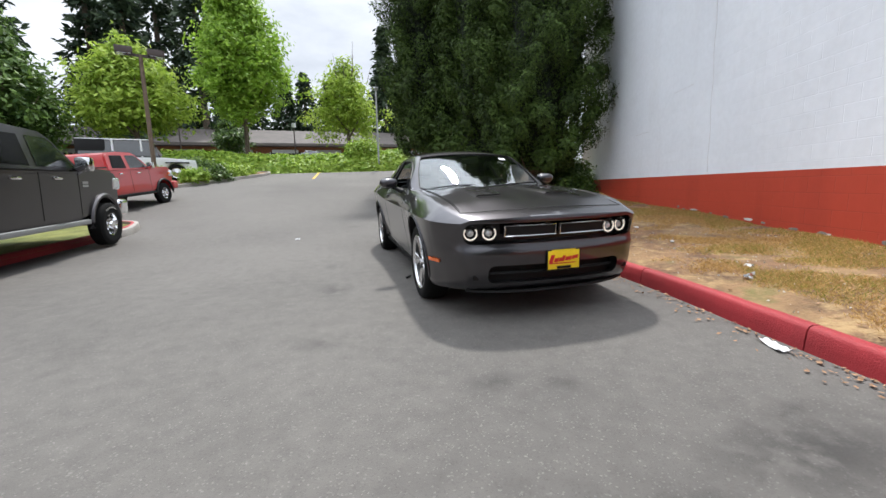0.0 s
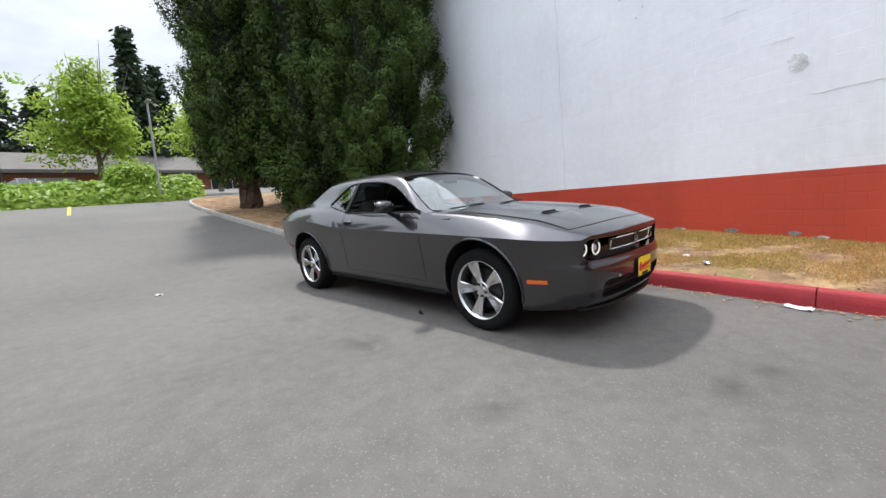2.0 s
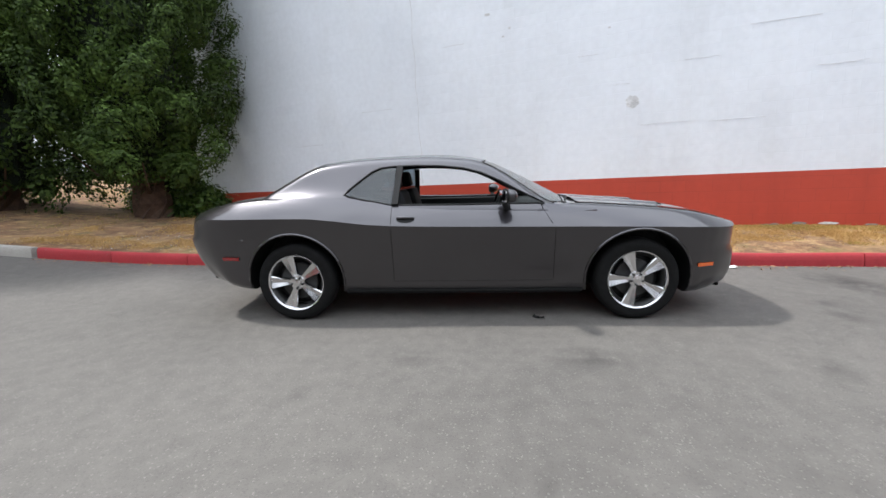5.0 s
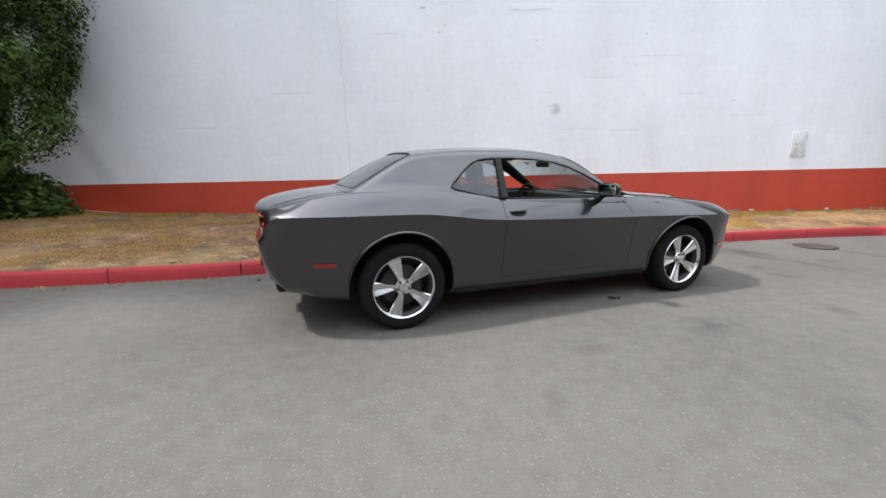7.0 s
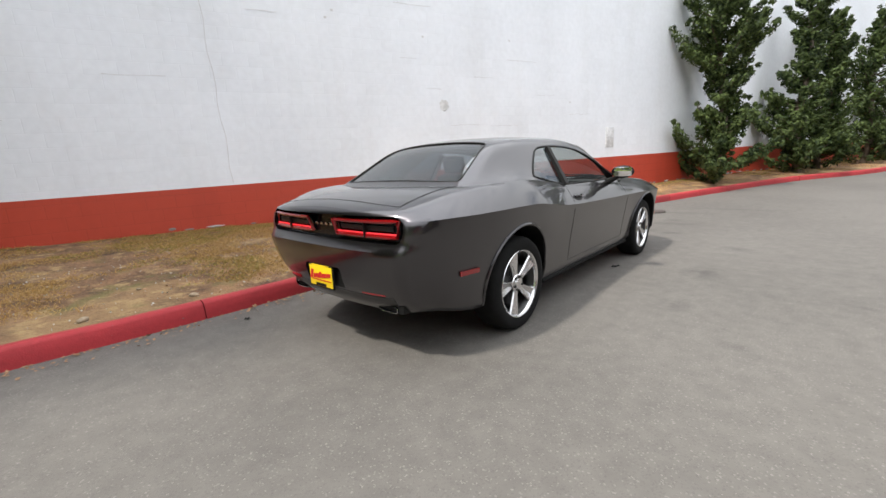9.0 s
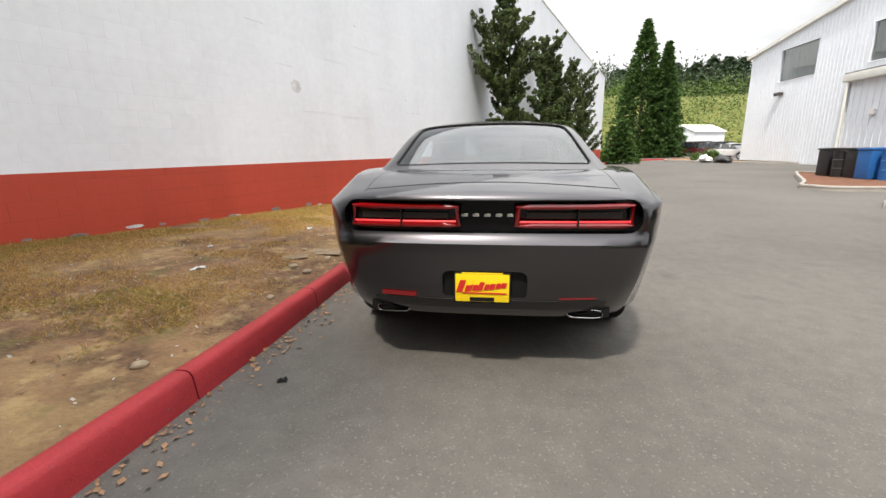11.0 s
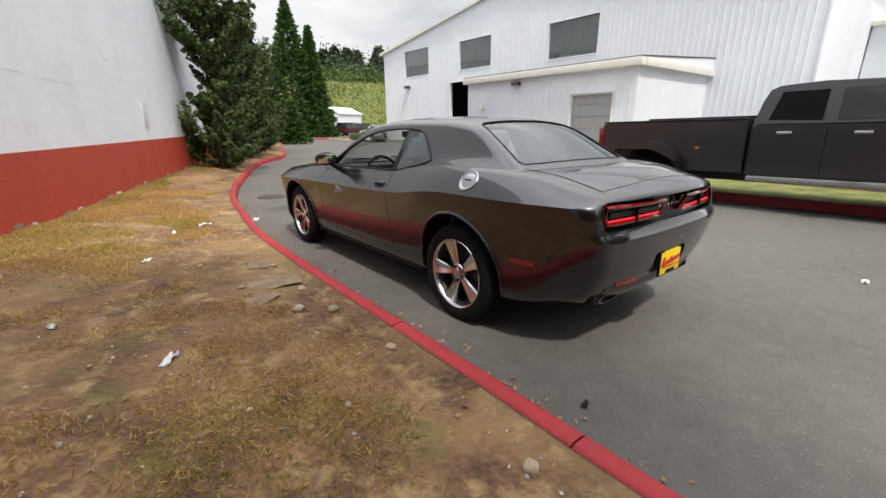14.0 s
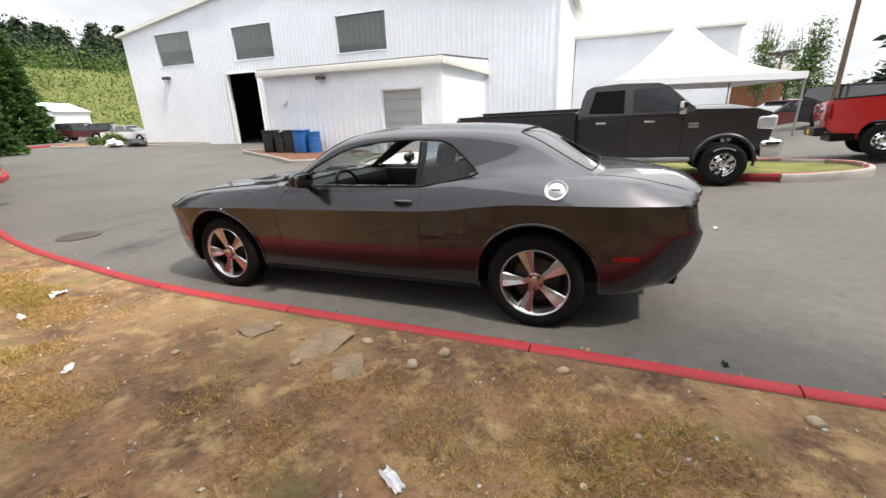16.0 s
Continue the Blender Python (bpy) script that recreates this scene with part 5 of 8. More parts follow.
# ivy bank across the street
rows = []
for y in np.linspace(21.9, 27.5, 15):
    rows.append([(x, y + 0.35 * math.sin(x * 0.3), gz(x, 22) - 0.05 + 1.35 * min(1, (y - 21.9) / 1.5) ** 0.6 + 0.16 * noise.noise(Vector((x * 0.8, y * 0.8, 2))) + 0.18 * math.sin(x * 0.45)) for x in np.linspace(-26, 3.6, 75)])
bank = new("ivy_bank", link_mesh("ivy_bank", grid(rows), IVY, 70))
tagged(bank, "bank overgrown with bright green ivy", "hedge", kind="structure")
k = 30000
ii, jj = rng.integers(0, 14, k), rng.integers(0, 74, k)
arr = np.array(rows, float)
u, v = rng.uniform(0, 1, (k, 1)), rng.uniform(0, 1, (k, 1))
c = (arr[ii, jj] * (1 - u) * (1 - v) + arr[ii + 1, jj] * u * (1 - v) + arr[ii, jj + 1] * (1 - u) * v + arr[ii + 1, jj + 1] * u * v) + rng.normal(0, 0.07, (k, 3))
face = unit(rng.normal(0, 0.5, (k, 3)) + np.array([0, -0.3, 0.9]))
a = unit(np.cross(face, rng.normal(0, 1, (k, 3)))) * 0.12
b = np.cross(face, a) * 0.7
tagged(new("ivy_leaves", quads("ivy_leaves", c, a, b, IVY)), "bright green ivy leaves", "ivy", kind="stuff")
shrub("round_shrub", 0.6, 24.0, gz(0, 22, 1.2), 1.2, 0.95, 3600, IVY, "rounded bright green shrub on the bank", 0.1, 5)
for i, (x, y, rad, h, m_) in enumerate([(-7.6, 16.0, 0.6, 0.6, IVY), (-7.0, 17.2, 0.7, 0.7, SHRUB), (-8.0, 18.2, 0.9, 0.9, SHRUB), (-6.6, 18.6, 0.7, 0.6, IVY), (-6.4, 19.9, 0.7, 0.5, IVY), (-9.4, 16.0, 0.7, 0.8, IVY), (-8.8, 19.8, 1.0, 0.9, SHRUB)]):
    shrub("bed_shrub", x, y, gz(x, y, 0.08), rad, h, 1500, m_, "low leafy shrub in the corner bed", 0.085, 70 + i)
shrub("bed_shrub", -19.2, -36.6, 0, 0.9, 0.8, 1200, SHRUB, "low green shrub at the workshop corner", 0.1, 90)
shrub("bed_shrub", -18.6, -38.0, 0, 0.6, 0.5, 700, SHRUB, "low green shrub at the workshop corner", 0.1, 91)

# wooded hillside beyond the yard
hx, hy = np.linspace(-190, 20, 46), np.linspace(-220, -70, 34)
def hill(x, y):
    return (15 * min(1, max(0, (-72 - y) / 26)) ** 0.9 + 0.16 * max(0, -98 - y)) * (0.92 + 0.08 * math.sin(x * 0.05 + 1)) - 1
rows = [[(x, y, hill(x, y)) for x in hx] for y in hy]
hs = new("hillside", link_mesh("hillside", grid(rows), LAWN_GREEN, 70))
tagged(hs, "green hillside beyond the yard", "hill", kind="structure")
low_c = [(x, y, hill(x, y) + g_.uniform(0, 3.0)) for x, y in zip(g_.uniform(-130, -4, 900), g_.uniform(-112, -70, 900))]
tagged(new("hill_thicket", quads("hill_thicket", *sprays(low_c, 1.5, 48, 0.27, None, 0.85, 0.0, True), WOODLAND)), "light green thicket on the hillside", "woods", kind="stuff")
for i in range(22):
    x, y = g_.uniform(-130, -10), g_.uniform(-140, -108)
    cone_tree("hill_fir", x, y, hill(x, y), g_.uniform(6, 10), g_.uniform(3, 4.6), 2000, FIR, "dark tree on the hill crest", 120 + i, 0.7, 0.25, 1.0, 0.3, 8)
high_c = [(x, y, hill(x, y) + g_.uniform(1, 6)) for x, y in zip(g_.uniform(-150, -4, 380), g_.uniform(-140, -104, 380))]
tagged(new("hill_woods", quads("hill_woods", *sprays(high_c, 1.8, 60, 0.42, None, 0.9), FIR)), "dark woods on the hill crest", "woods", kind="stuff")

# trees beyond the parking rows
for i, (x, y, h, rad) in enumerate([(-44.8, 14.3, 7.5, 1.0), (-32.5, 13.8, 5.6, 0.8), (-52, 18.5, 6.5, 1.2)]):
    broadleaf("slim_street_tree", x, y, gz(x, y) * 0.3, h, rad, 2600, SHRUB, "slim upright green street tree", 150 + i, 0.12, 0.2, 1.1, 0.25, 1)
for i, (x, y, h, rad) in enumerate([(-27, 18.2, 12.5, 3.0), (-24.5, 23.0, 14, 4.0)]):
    cone_tree("cedar", x, y, gz(x, y) * 0.4, h, rad, 6500, FIR, "broad dark cedar beyond the parked cars", 160 + i, 0.36, 0.22, 1.2, 0.45, 8)
lowt = [(x, y, g_.uniform(0.5, 4.5)) for x, y in zip(g_.uniform(-130, -95, 150), g_.uniform(15, 90, 150))]
tagged(new("far_tree_line", quads("far_tree_line", *sprays(lowt, 1.6, 30, 0.6, None, 0.8, 0.0, True), WOODLAND)), "far green tree line beyond the parking rows", "woods", kind="stuff")

# ---- the grey two-door coupe ----
def curve(table, v):
    """Smooth (monotone cubic) reading of a table of (place, value)."""
    xs, ys = [p[0] for p in table], [p[1] for p in table]
    if v <= xs[0]:
        return ys[0]
    if v >= xs[-1]:
        return ys[-1]
    i = max(k for k in range(len(xs) - 1) if xs[k] <= v)
    d = [(ys[k + 1] - ys[k]) / (xs[k + 1] - xs[k]) for k in range(len(xs) - 1)]
    def m(k):
        if k == 0:
            return d[0]
        if k == len(xs) - 1:
            return d[-1]
        return 0 if d[k - 1] * d[k] <= 0 else 2 * d[k - 1] * d[k] / (d[k - 1] + d[k])
    h = xs[i + 1] - xs[i]
    t = (v - xs[i]) / h
    return ys[i] * (1 + 2 * t) * (1 - t) ** 2 + m(i) * h * t * (1 - t) ** 2 + ys[i + 1] * t * t * (3 - 2 * t) + m(i + 1) * h * t * t * (t - 1)


FRONT_Y, REAR_Y = -2.40, 2.50
CT_BOTTOM = [(-2.4, 0.235), (-2.0, 0.225), (-1.0, 0.235), (1.0, 0.235), (1.7, 0.258), (2.1, 0.290), (2.35, 0.315), (2.5, 0.328)]
CT_WIDE = [(-2.40, 0.745), (-2.36, 0.805), (-2.28, 0.862), (-2.1, 0.925), (-1.8, 0.955), (-1.45, 0.958), (-0.9, 0.937), (0.0, 0.928), (0.7, 0.934), (1.2, 0.956), (1.6, 0.962), (1.8, 0.957), (2.0, 0.942), (2.25, 0.898), (2.38, 0.855), (2.46, 0.810), (2.5, 0.772)]
CT_ROCK = [(-2.40, 0.68), (-2.2, 0.80), (-1.8, 0.90), (-1.0, 0.850), (1.0, 0.850), (1.7, 0.880), (2.2, 0.83), (2.5, 0.70)]
CT_CHAR = [(-2.40, 0.775), (-2.0, 0.790), (-1.4, 0.806), (-0.7, 0.815), (0.0, 0.826), (0.5, 0.838), (0.8, 0.856), (1.1, 0.895), (1.35, 0.918), (1.7, 0.922), (2.2, 0.922), (2.5, 0.915)]
CT_SHW = [(-2.40, 0.66), (-2.3, 0.735), (-2.1, 0.785), (-1.5, 0.815), (-0.8, 0.815), (0.0, 0.815), (0.6, 0.812), (1.0, 0.815), (1.5, 0.83), (2.0, 0.805), (2.3, 0.765), (2.46, 0.715), (2.5, 0.685)]
CT_SHZ = [(-2.40, 0.800), (-2.25, 0.840), (-1.9, 0.905), (-1.4, 0.960), (-0.9, 0.990), (-0.5, 1.003), (0.2, 1.010), (0.6, 1.020), (0.95, 1.060), (1.3, 1.085), (1.7, 1.082), (2.1, 1.050), (2.35, 1.008), (2.46, 0.975), (2.5, 0.955)]
CT_MID = [(-2.40, 0.815), (-2.3, 0.850), (-2.0, 0.905), (-1.5, 0.965), (-1.0, 1.005), (-0.7, 1.0), (0.0, 0.98), (1.0, 1.0), (1.5, 1.04), (1.8, 1.085), (2.1, 1.075), (2.35, 1.045), (2.46, 1.02), (2.5, 0.99)]


def nose_bow(x, y, z):
    """Plan curve of nose and tail, and their slant."""
    out = y
    if y < -1.95:
        f = (-1.95 - y) / 0.45
        out += f * (0.17 * (abs(x) / 0.85) ** 2.6 - 0.015)
        slant = curve([(0.22, 0.10), (0.30, 0.02), (0.42, -0.02), (0.55, -0.025), (0.62, 0.0), (0.78, -0.01), (0.83, 0.0), (0.9, 0.05)], z)
        out += f * slant
    if y > 2.0:
        f = (y - 2.0) / 0.5
        out -= f * (0.055 * (abs(x) / 0.80) ** 2.6 - 0.035)
        out -= f * min(1.0, abs(x) / 0.76) ** 4 * curve([(0.30, 0.16), (0.45, 0.085), (0.60, 0.025), (0.75, 0.0), (0.84, 0.015), (0.92, 0.055), (1.0, 0.12)], z)
        out -= f * max(0.0, 1 - (abs(x) / 0.90) ** 5) * curve([(0.30, 0.16), (0.40, 0.07), (0.55, 0.015), (0.74, 0.0), (0.78, 0.045), (0.90, 0.02), (0.945, 0.0), (0.965, 0.008), (0.99, 0.035), (1.03, 0.09)], z)
    return out


def section(y):
    """Half of the body's cross-section, from the floor's middle up the side to the top's middle."""
    zb, ww, wr, zc, ws, zs, zm = (curve(t, y) for t in (CT_BOTTOM, CT_WIDE, CT_ROCK, CT_CHAR, CT_SHW, CT_SHZ, CT_MID))
    p = [(0.0, zb + 0.02), (wr * 0.5, zb + 0.01), (wr - 0.06, zb), (wr - 0.015, zb + 0.012), (wr + 0.006, zb + 0.05)]
    lo = zb + 0.05
    for k in range(1, 18):
        t = k / 18
        z = lo + (zc - lo) * t
        x = wr + 0.006 + (ww - wr - 0.006) * (1 - (1 - t) ** 1.15) - 0.004 * math.sin(math.pi * t) ** 2
        p.append((x, z))
    p.append((ww + 0.003, zc))
    for k in range(1, 6):
        t = k / 6
        p.append((ww + 0.003 + (ws - ww - 0.003) * t, zc + (zs - zc) * (t + 0.25 * t * (1 - t))))
    p.append((ws, zs))
    for k in range(1, 9):
        t = k / 8
        p.append((ws * (1 - t), zs + (zm - zs) * math.sin(t * math.pi / 2)))
    return p


def body_mesh():
    bm = bmesh.new()
    ys = list(np.linspace(-2.40, -2.0, 17)) + list(np.linspace(-1.93, 2.2, 62)) + list(np.linspace(2.26, 2.50, 8))
    rings = []
    for y in ys:
        half = section(y)
        ring = [(x, z) for x, z in half] + [(-x, z) for x, z in half[-2:0:-1]]
        rings.append([bm.verts.new((x, nose_bow(x, y, z), z)) for x, z in ring])
    n = len(rings[0])
    for a, b in zip(rings, rings[1:]):
        for k in range(n):
            bm.faces.new((a[k], a[(k + 1) % n], b[(k + 1) % n], b[k]))
    m = (n // 2)
    for ring, y, flip in ((rings[0], ys[0], False), (rings[-1], ys[-1], True)):
        cols = 18
        prev = None
        for i in range(0, m + 1):
            l, r = ring[i], ring[(n - i) % n]
            if l is r:
                row = [l]
            else:
                row = [l]
                for c in range(1, cols):
                    t = c / cols
                    x = l.co.x + (r.co.x - l.co.x) * t
                    row.append(bm.verts.new((x, nose_bow(x, y, l.co.z), l.co.z)))
                row.append(r)
            if prev is not None:
                if len(prev) == 1:
                    for c in range(len(row) - 1):
                        bm.faces.new((prev[0], row[c], row[c + 1]))
                elif len(row) == 1:
                    for c in range(len(prev) - 1):
                        bm.faces.new((prev[c], row[0], prev[c + 1]))
                else:
                    for c in range(cols):
                        bm.faces.new((prev[c], row[c], row[c + 1], prev[c + 1]))
            prev = row
    bmesh.ops.remove_doubles(bm, verts=bm.verts, dist=0.0008)
    bmesh.ops.recalc_face_normals(bm, faces=bm.faces)
    return bm


def slab(y0, depth, x0, x1, z0, z1, front=True, radius=0.05, n=26):
    """A cutter that follows the nose's or the tail's bow, with round ends."""
    bm = bmesh.new()
    rings = []
    for i in range(n + 1):
        t = i / n
        x = x0 + (x1 - x0) * (0.5 - 0.5 * math.cos(math.pi * t))
        e = min(x - x0, x1 - x, radius)
        cut = radius - math.sqrt(max(0.0, radius ** 2 - (radius - e) ** 2))
        cut = min(cut, (z1 - z0) / 2 - 0.004)
        lo, hi = z0 + cut, z1 - cut
        s = 1 if front else -1
        yb = nose_bow(x, y0, (z0 + z1) / 2)
        rings.append([bm.verts.new(c) for c in ((x, yb - s * 0.2, lo), (x, yb + s * depth, lo), (x, yb + s * depth, hi), (x, yb - s * 0.2, hi))])
    for a, b in zip(rings, rings[1:]):
        for k in range(4):
            bm.faces.new((a[k], a[(k + 1) % 4], b[(k + 1) % 4], b[k]))
    bm.faces.new(rings[0]), bm.faces.new(rings[-1][::-1])
    bmesh.ops.recalc_face_normals(bm, faces=bm.faces)
    return bm


def cut(target, cutters, material_list):
    """Takes the cutters out of the target mesh and returns the new mesh."""
    base = bpy.data.objects.new("base", target)
    scene.collection.objects.link(base)
    temps = []
    for c in cutters:
        ob = bpy.data.objects.new("cutter", c)
        scene.collection.objects.link(ob)
        temps.append(ob)
        md = base.modifiers.new("cut", "BOOLEAN")
        md.operation, md.object, md.solver, md.material_mode = "DIFFERENCE", ob, "EXACT", "TRANSFER"
    dg = bpy.context.evaluated_depsgraph_get()
    me = bpy.data.meshes.new_from_object(base.evaluated_get(dg))
    for ob in temps + [base]:
        bpy.data.objects.remove(ob)
    me.polygons.foreach_set("use_smooth", [True] * len(me.polygons))
    me.set_sharp_from_angle(angle=radians(46))
    return me


car = thing("coupe", "dark grey metallic two-door coupe parked beside the red kerb", "car", pose(0, 0, 0, 1.063, -0.665, 0))
WB = 1.473
WELL = 0.422
cutters = []
for sx in (-1, 1):
    for wy in (-WB, WB):
        bm = cyl((sx * 0.60, wy, 0.36), (sx * 1.10, wy, 0.36), WELL, n=56)
        cutters.append(link_mesh("c", bm, TRIM_BLACK))
cutters.append(link_mesh("c", slab(FRONT_Y, 0.105, -0.735, 0.735, 0.615, 0.772, True, 0.07), GLOSS_BLACK))
cutters.append(link_mesh("c", slab(FRONT_Y, 0.10, -0.56, 0.56, 0.315, 0.455, True, 0.05), TRIM_BLACK))
cutters.append(link_mesh("c", slab(REAR_Y, 0.05, -0.735, 0.735, 0.785, 0.948, False, 0.07), GLOSS_BLACK))
cutters.append(link_mesh("c", slab(REAR_Y, 0.022, -0.20, 0.22, 0.445, 0.60, False, 0.04), TRIM_BLACK))
cutters.append(link_mesh("c", box((-0.735, -0.78, 0.34), (0.735, 1.50, 1.4), 0.06), SEAT_CLOTH))
body_me = cut(link_mesh("body", body_mesh(), PAINT_GREY), cutters, None)
for e in body_me.edges:         # the crisp crease along the side
    ends = [body_me.vertices[i].co for i in e.vertices]
    if all(abs(q.x) > 0.85 and -2.2 < q.y < 2.3 and abs(q.z - curve(CT_CHAR, q.y)) < 0.004 for q in ends):
        e.use_edge_sharp = True
body = part("body", body_me, None, car, "dark grey metallic bodywork")

# wheel arch lips
for sx in (-1, 1):
    for wy in (-WB, WB):
        pts = []
        for k in range(25):
            a = radians(-8 + 196 * k / 24)
            y, z = wy + (WELL + 0.006) * math.cos(a), 0.36 + (WELL + 0.006) * math.sin(a)
            half = section(y)
            x = max(x0 + (x1 - x0) * ((z - z0) / (z1 - z0)) for (x0, z0), (x1, z1) in zip(half, half[1:]) if z1 > z0 and z0 <= z <= z1) if z > 0.26 else 0.90
            pts.append((sx * (x + 0.002), nose_bow(x, y, z), z))
        part("arch_lip", tube(pts, 0.011, 6), PAINT_GREY, body)

# hood panel, with two scoops and its shut lines
def top_z(x, y):
    half = section(y)
    for (x0, z0), (x1, z1) in zip(half[::-1], half[-2::-1]):
        if x0 <= abs(x) <= x1:
            return z0 + (z1 - z0) * (abs(x) - x0) / max(1e-6, x1 - x0)
    return half[-1][1]


def over(x, y, up=0.004):
    z = top_z(x, y)
    return Vector((x, nose_bow(x, y, z), z + up))


part("hood", grid([[over(-0.70 + 1.40 * i / 40, y, 0.001 + 0.007 * min(1, (y + 2.24) / 0.2) + 0.012 * min(1, (y + 2.24) / 0.3) * max(0, 1 - (abs(abs(-0.70 + 1.40 * i / 40) - 0.33) / 0.20) ** 2)) for i in range(41)] for y in np.linspace(-2.24, -1.02, 36)], 0.004), PAINT_GREY, car, "grey hood with two low scoops")
for sx in (-1, 1):
    rows = [[over(sx * 0.33 + w * (0.125 + 0.03 * t), -1.80 + 0.66 * t, 0.014 + 0.020 * (1 - t) ** 1.1 * (1 - abs(w) ** 4)) for w in np.linspace(-1, 1, 13)] for t in np.linspace(0, 1, 12)]
    scoop = part("hood_scoop", grid(rows, 0.004), PAINT_GREY, car)
    back = [over(sx * 0.33 + w * 0.105, -1.803, 0.014) for w in np.linspace(-1, 1, 9)]
    part("scoop_mouth", grid([[p for p in back], [p + Vector((0, -0.002, 0.018)) for p in back]], 0.004), TRIM_BLACK, scoop, "black scoop opening")
    part("scoop_floor", grid([[p + Vector((0, -0.05, 0.0045)) for p in back], [p + Vector((0, 0.0, 0.006)) for p in back]], 0.002), TRIM_BLACK, scoop)
    line = [over(sx * 0.712, -2.245 + 1.265 * t, 0.001) for t in np.linspace(0, 1, 20)]
    part("hood_seam", tube(line, 0.0035, 5), TRIM_BLACK, car)
part("hood_seam", tube([over(x, -2.247, 0.0005) for x in np.linspace(-0.712, 0.712, 24)], 0.0035, 5), TRIM_BLACK, car)
part("trunk_lid", grid([[over(-0.63 + 1.26 * i / 32, y, 0.002) for i in range(33)] for y in np.linspace(1.83, 2.44, 24)], 0.002), PAINT_GREY, car, "grey trunk lid")
for sx in (-1, 1):
    part("trunk_seam", tube([over(sx * 0.638, y, -0.0006) for y in np.linspace(1.75, 2.46, 24)], 0.0018, 5), TRIM_BLACK, car)

# greenhouse: one hollow shell with the window openings cut through it
PROFILE = [(-1.14, 0.945), (-1.0, 1.022), (-0.80, 1.128), (-0.60, 1.232), (-0.42, 1.320), (-0.30, 1.372), (-0.20, 1.403), (-0.05, 1.431), (0.12, 1.450), (0.30, 1.458), (0.55, 1.456), (0.80, 1.449), (1.05, 1.434), (1.22, 1.414), (1.32, 1.393), (1.44, 1.345), (1.58, 1.268), (1.72, 1.186), (1.86, 1.105), (1.98, 1.04)]


def top_surface(x, y):
    """Height of screen, roof and rear window, bowed in plan and crowned across."""
    u = abs(x) / 0.74
    shift = curve([(-1.14, 0.30), (-0.7, 0.22), (-0.25, 0.07), (0.2, 0.0)], y) * u ** 2.2 - curve([(1.0, 0.0), (1.35, 0.045), (1.9, 0.06)], y) * u ** 2.2
    crown = curve([(-1.1, 0.0), (-0.3, 0.040), (0.3, 0.055), (1.1, 0.050), (1.5, 0.030), (1.9, 0.008)], y)
    return curve(PROFILE, y - shift) - crown * (abs(x) / 0.60) ** 2.4


def side_x(z, y=0.0):
    """Half width of the greenhouse at a height; the foot of the rear pillar flares out over the haunch."""
    foot = curve([(0.75, 0.0), (1.1, 0.030), (1.5, 0.050), (1.9, 0.03)], y)
    narrow = curve([(0.6, 0.0), (0.95, 0.010), (1.3, 0.030), (1.6, 0.062), (1.95, 0.13)], y)
    return min(0.86, 0.822 - (z - 1.01) * 0.60 + foot * math.exp(-max(0, z - 1.075) / 0.055) - narrow)


def shell(inset, floor):
    bm = bmesh.new()
    rings = []
    for y in list(np.linspace(-1.13 + inset, -0.1, 30)) + list(np.linspace(-0.04, 1.16, 22)) + list(np.linspace(1.2, 1.96 - inset, 26)):
        lo, hi = floor + 0.004, 1.6
        for _ in range(40):
            m = (lo + hi) / 2
            if top_surface(side_x(m, y) - inset, y) - inset > m:
                lo = m
            else:
                hi = m
        zc = lo
        f = max(0.001, min(0.045, (zc - floor) * 0.4))
        half = [(side_x(floor + (zc - f - floor) * t, y) - inset, floor + (zc - f - floor) * t) for t in np.linspace(0, 1, 14)]
        p0, p1 = Vector((*half[-1], 0)), Vector((side_x(zc, y) - inset, zc, 0))
        xe = p1.x - f * 1.3
        p2 = Vector((xe, max(floor + 0.004, top_surface(xe, y) - inset), 0))
        for t in (0.2, 0.4, 0.6, 0.8, 1.0):
            q = p0 * (1 - t) ** 2 + p1 * 2 * t * (1 - t) + p2 * t * t
            half.append((q.x, q.y))
        for t in np.linspace(1, 0, 15)[1:]:
            half.append((xe * t, max(floor + 0.004, top_surface(xe * t, y) - inset)))
        rings.append([bm.verts.new((x, y, z)) for x, z in half] + [bm.verts.new((-x, y, z)) for x, z in half[-2::-1]])
    n = len(rings[0])
    for p, q in zip(rings, rings[1:]):
        for k in range(n):
            bm.faces.new((p[k], p[(k + 1) % n], q[(k + 1) % n], q[k]))
    bm.faces.new(rings[0]), bm.faces.new(rings[-1][::-1])
    bmesh.ops.recalc_face_normals(bm, faces=bm.faces)
    return bm


def plan_cutter(outline, z0, z1):
    """A cutter that stands upright on a plan outline."""
    bm = bmesh.new()
    lo, hi = [bm.verts.new((x, y, z0)) for x, y in outline], [bm.verts.new((x, y, z1)) for x, y in outline]
    bm.faces.new(lo[::-1]), bm.faces.new(hi)
    for i in range(len(lo)):
        j = (i + 1) % len(lo)
        bm.faces.new((lo[i], lo[j], hi[j], hi[i]))
    bmesh.ops.recalc_face_normals(bm, faces=bm.faces)
    return bm


def mirror_outline(half):
    """A closed outline from its +x half, listed from the front's middle round to the rear's middle."""
    return half + [(-x, y) for x, y in half[::-1] if x > 0.001]


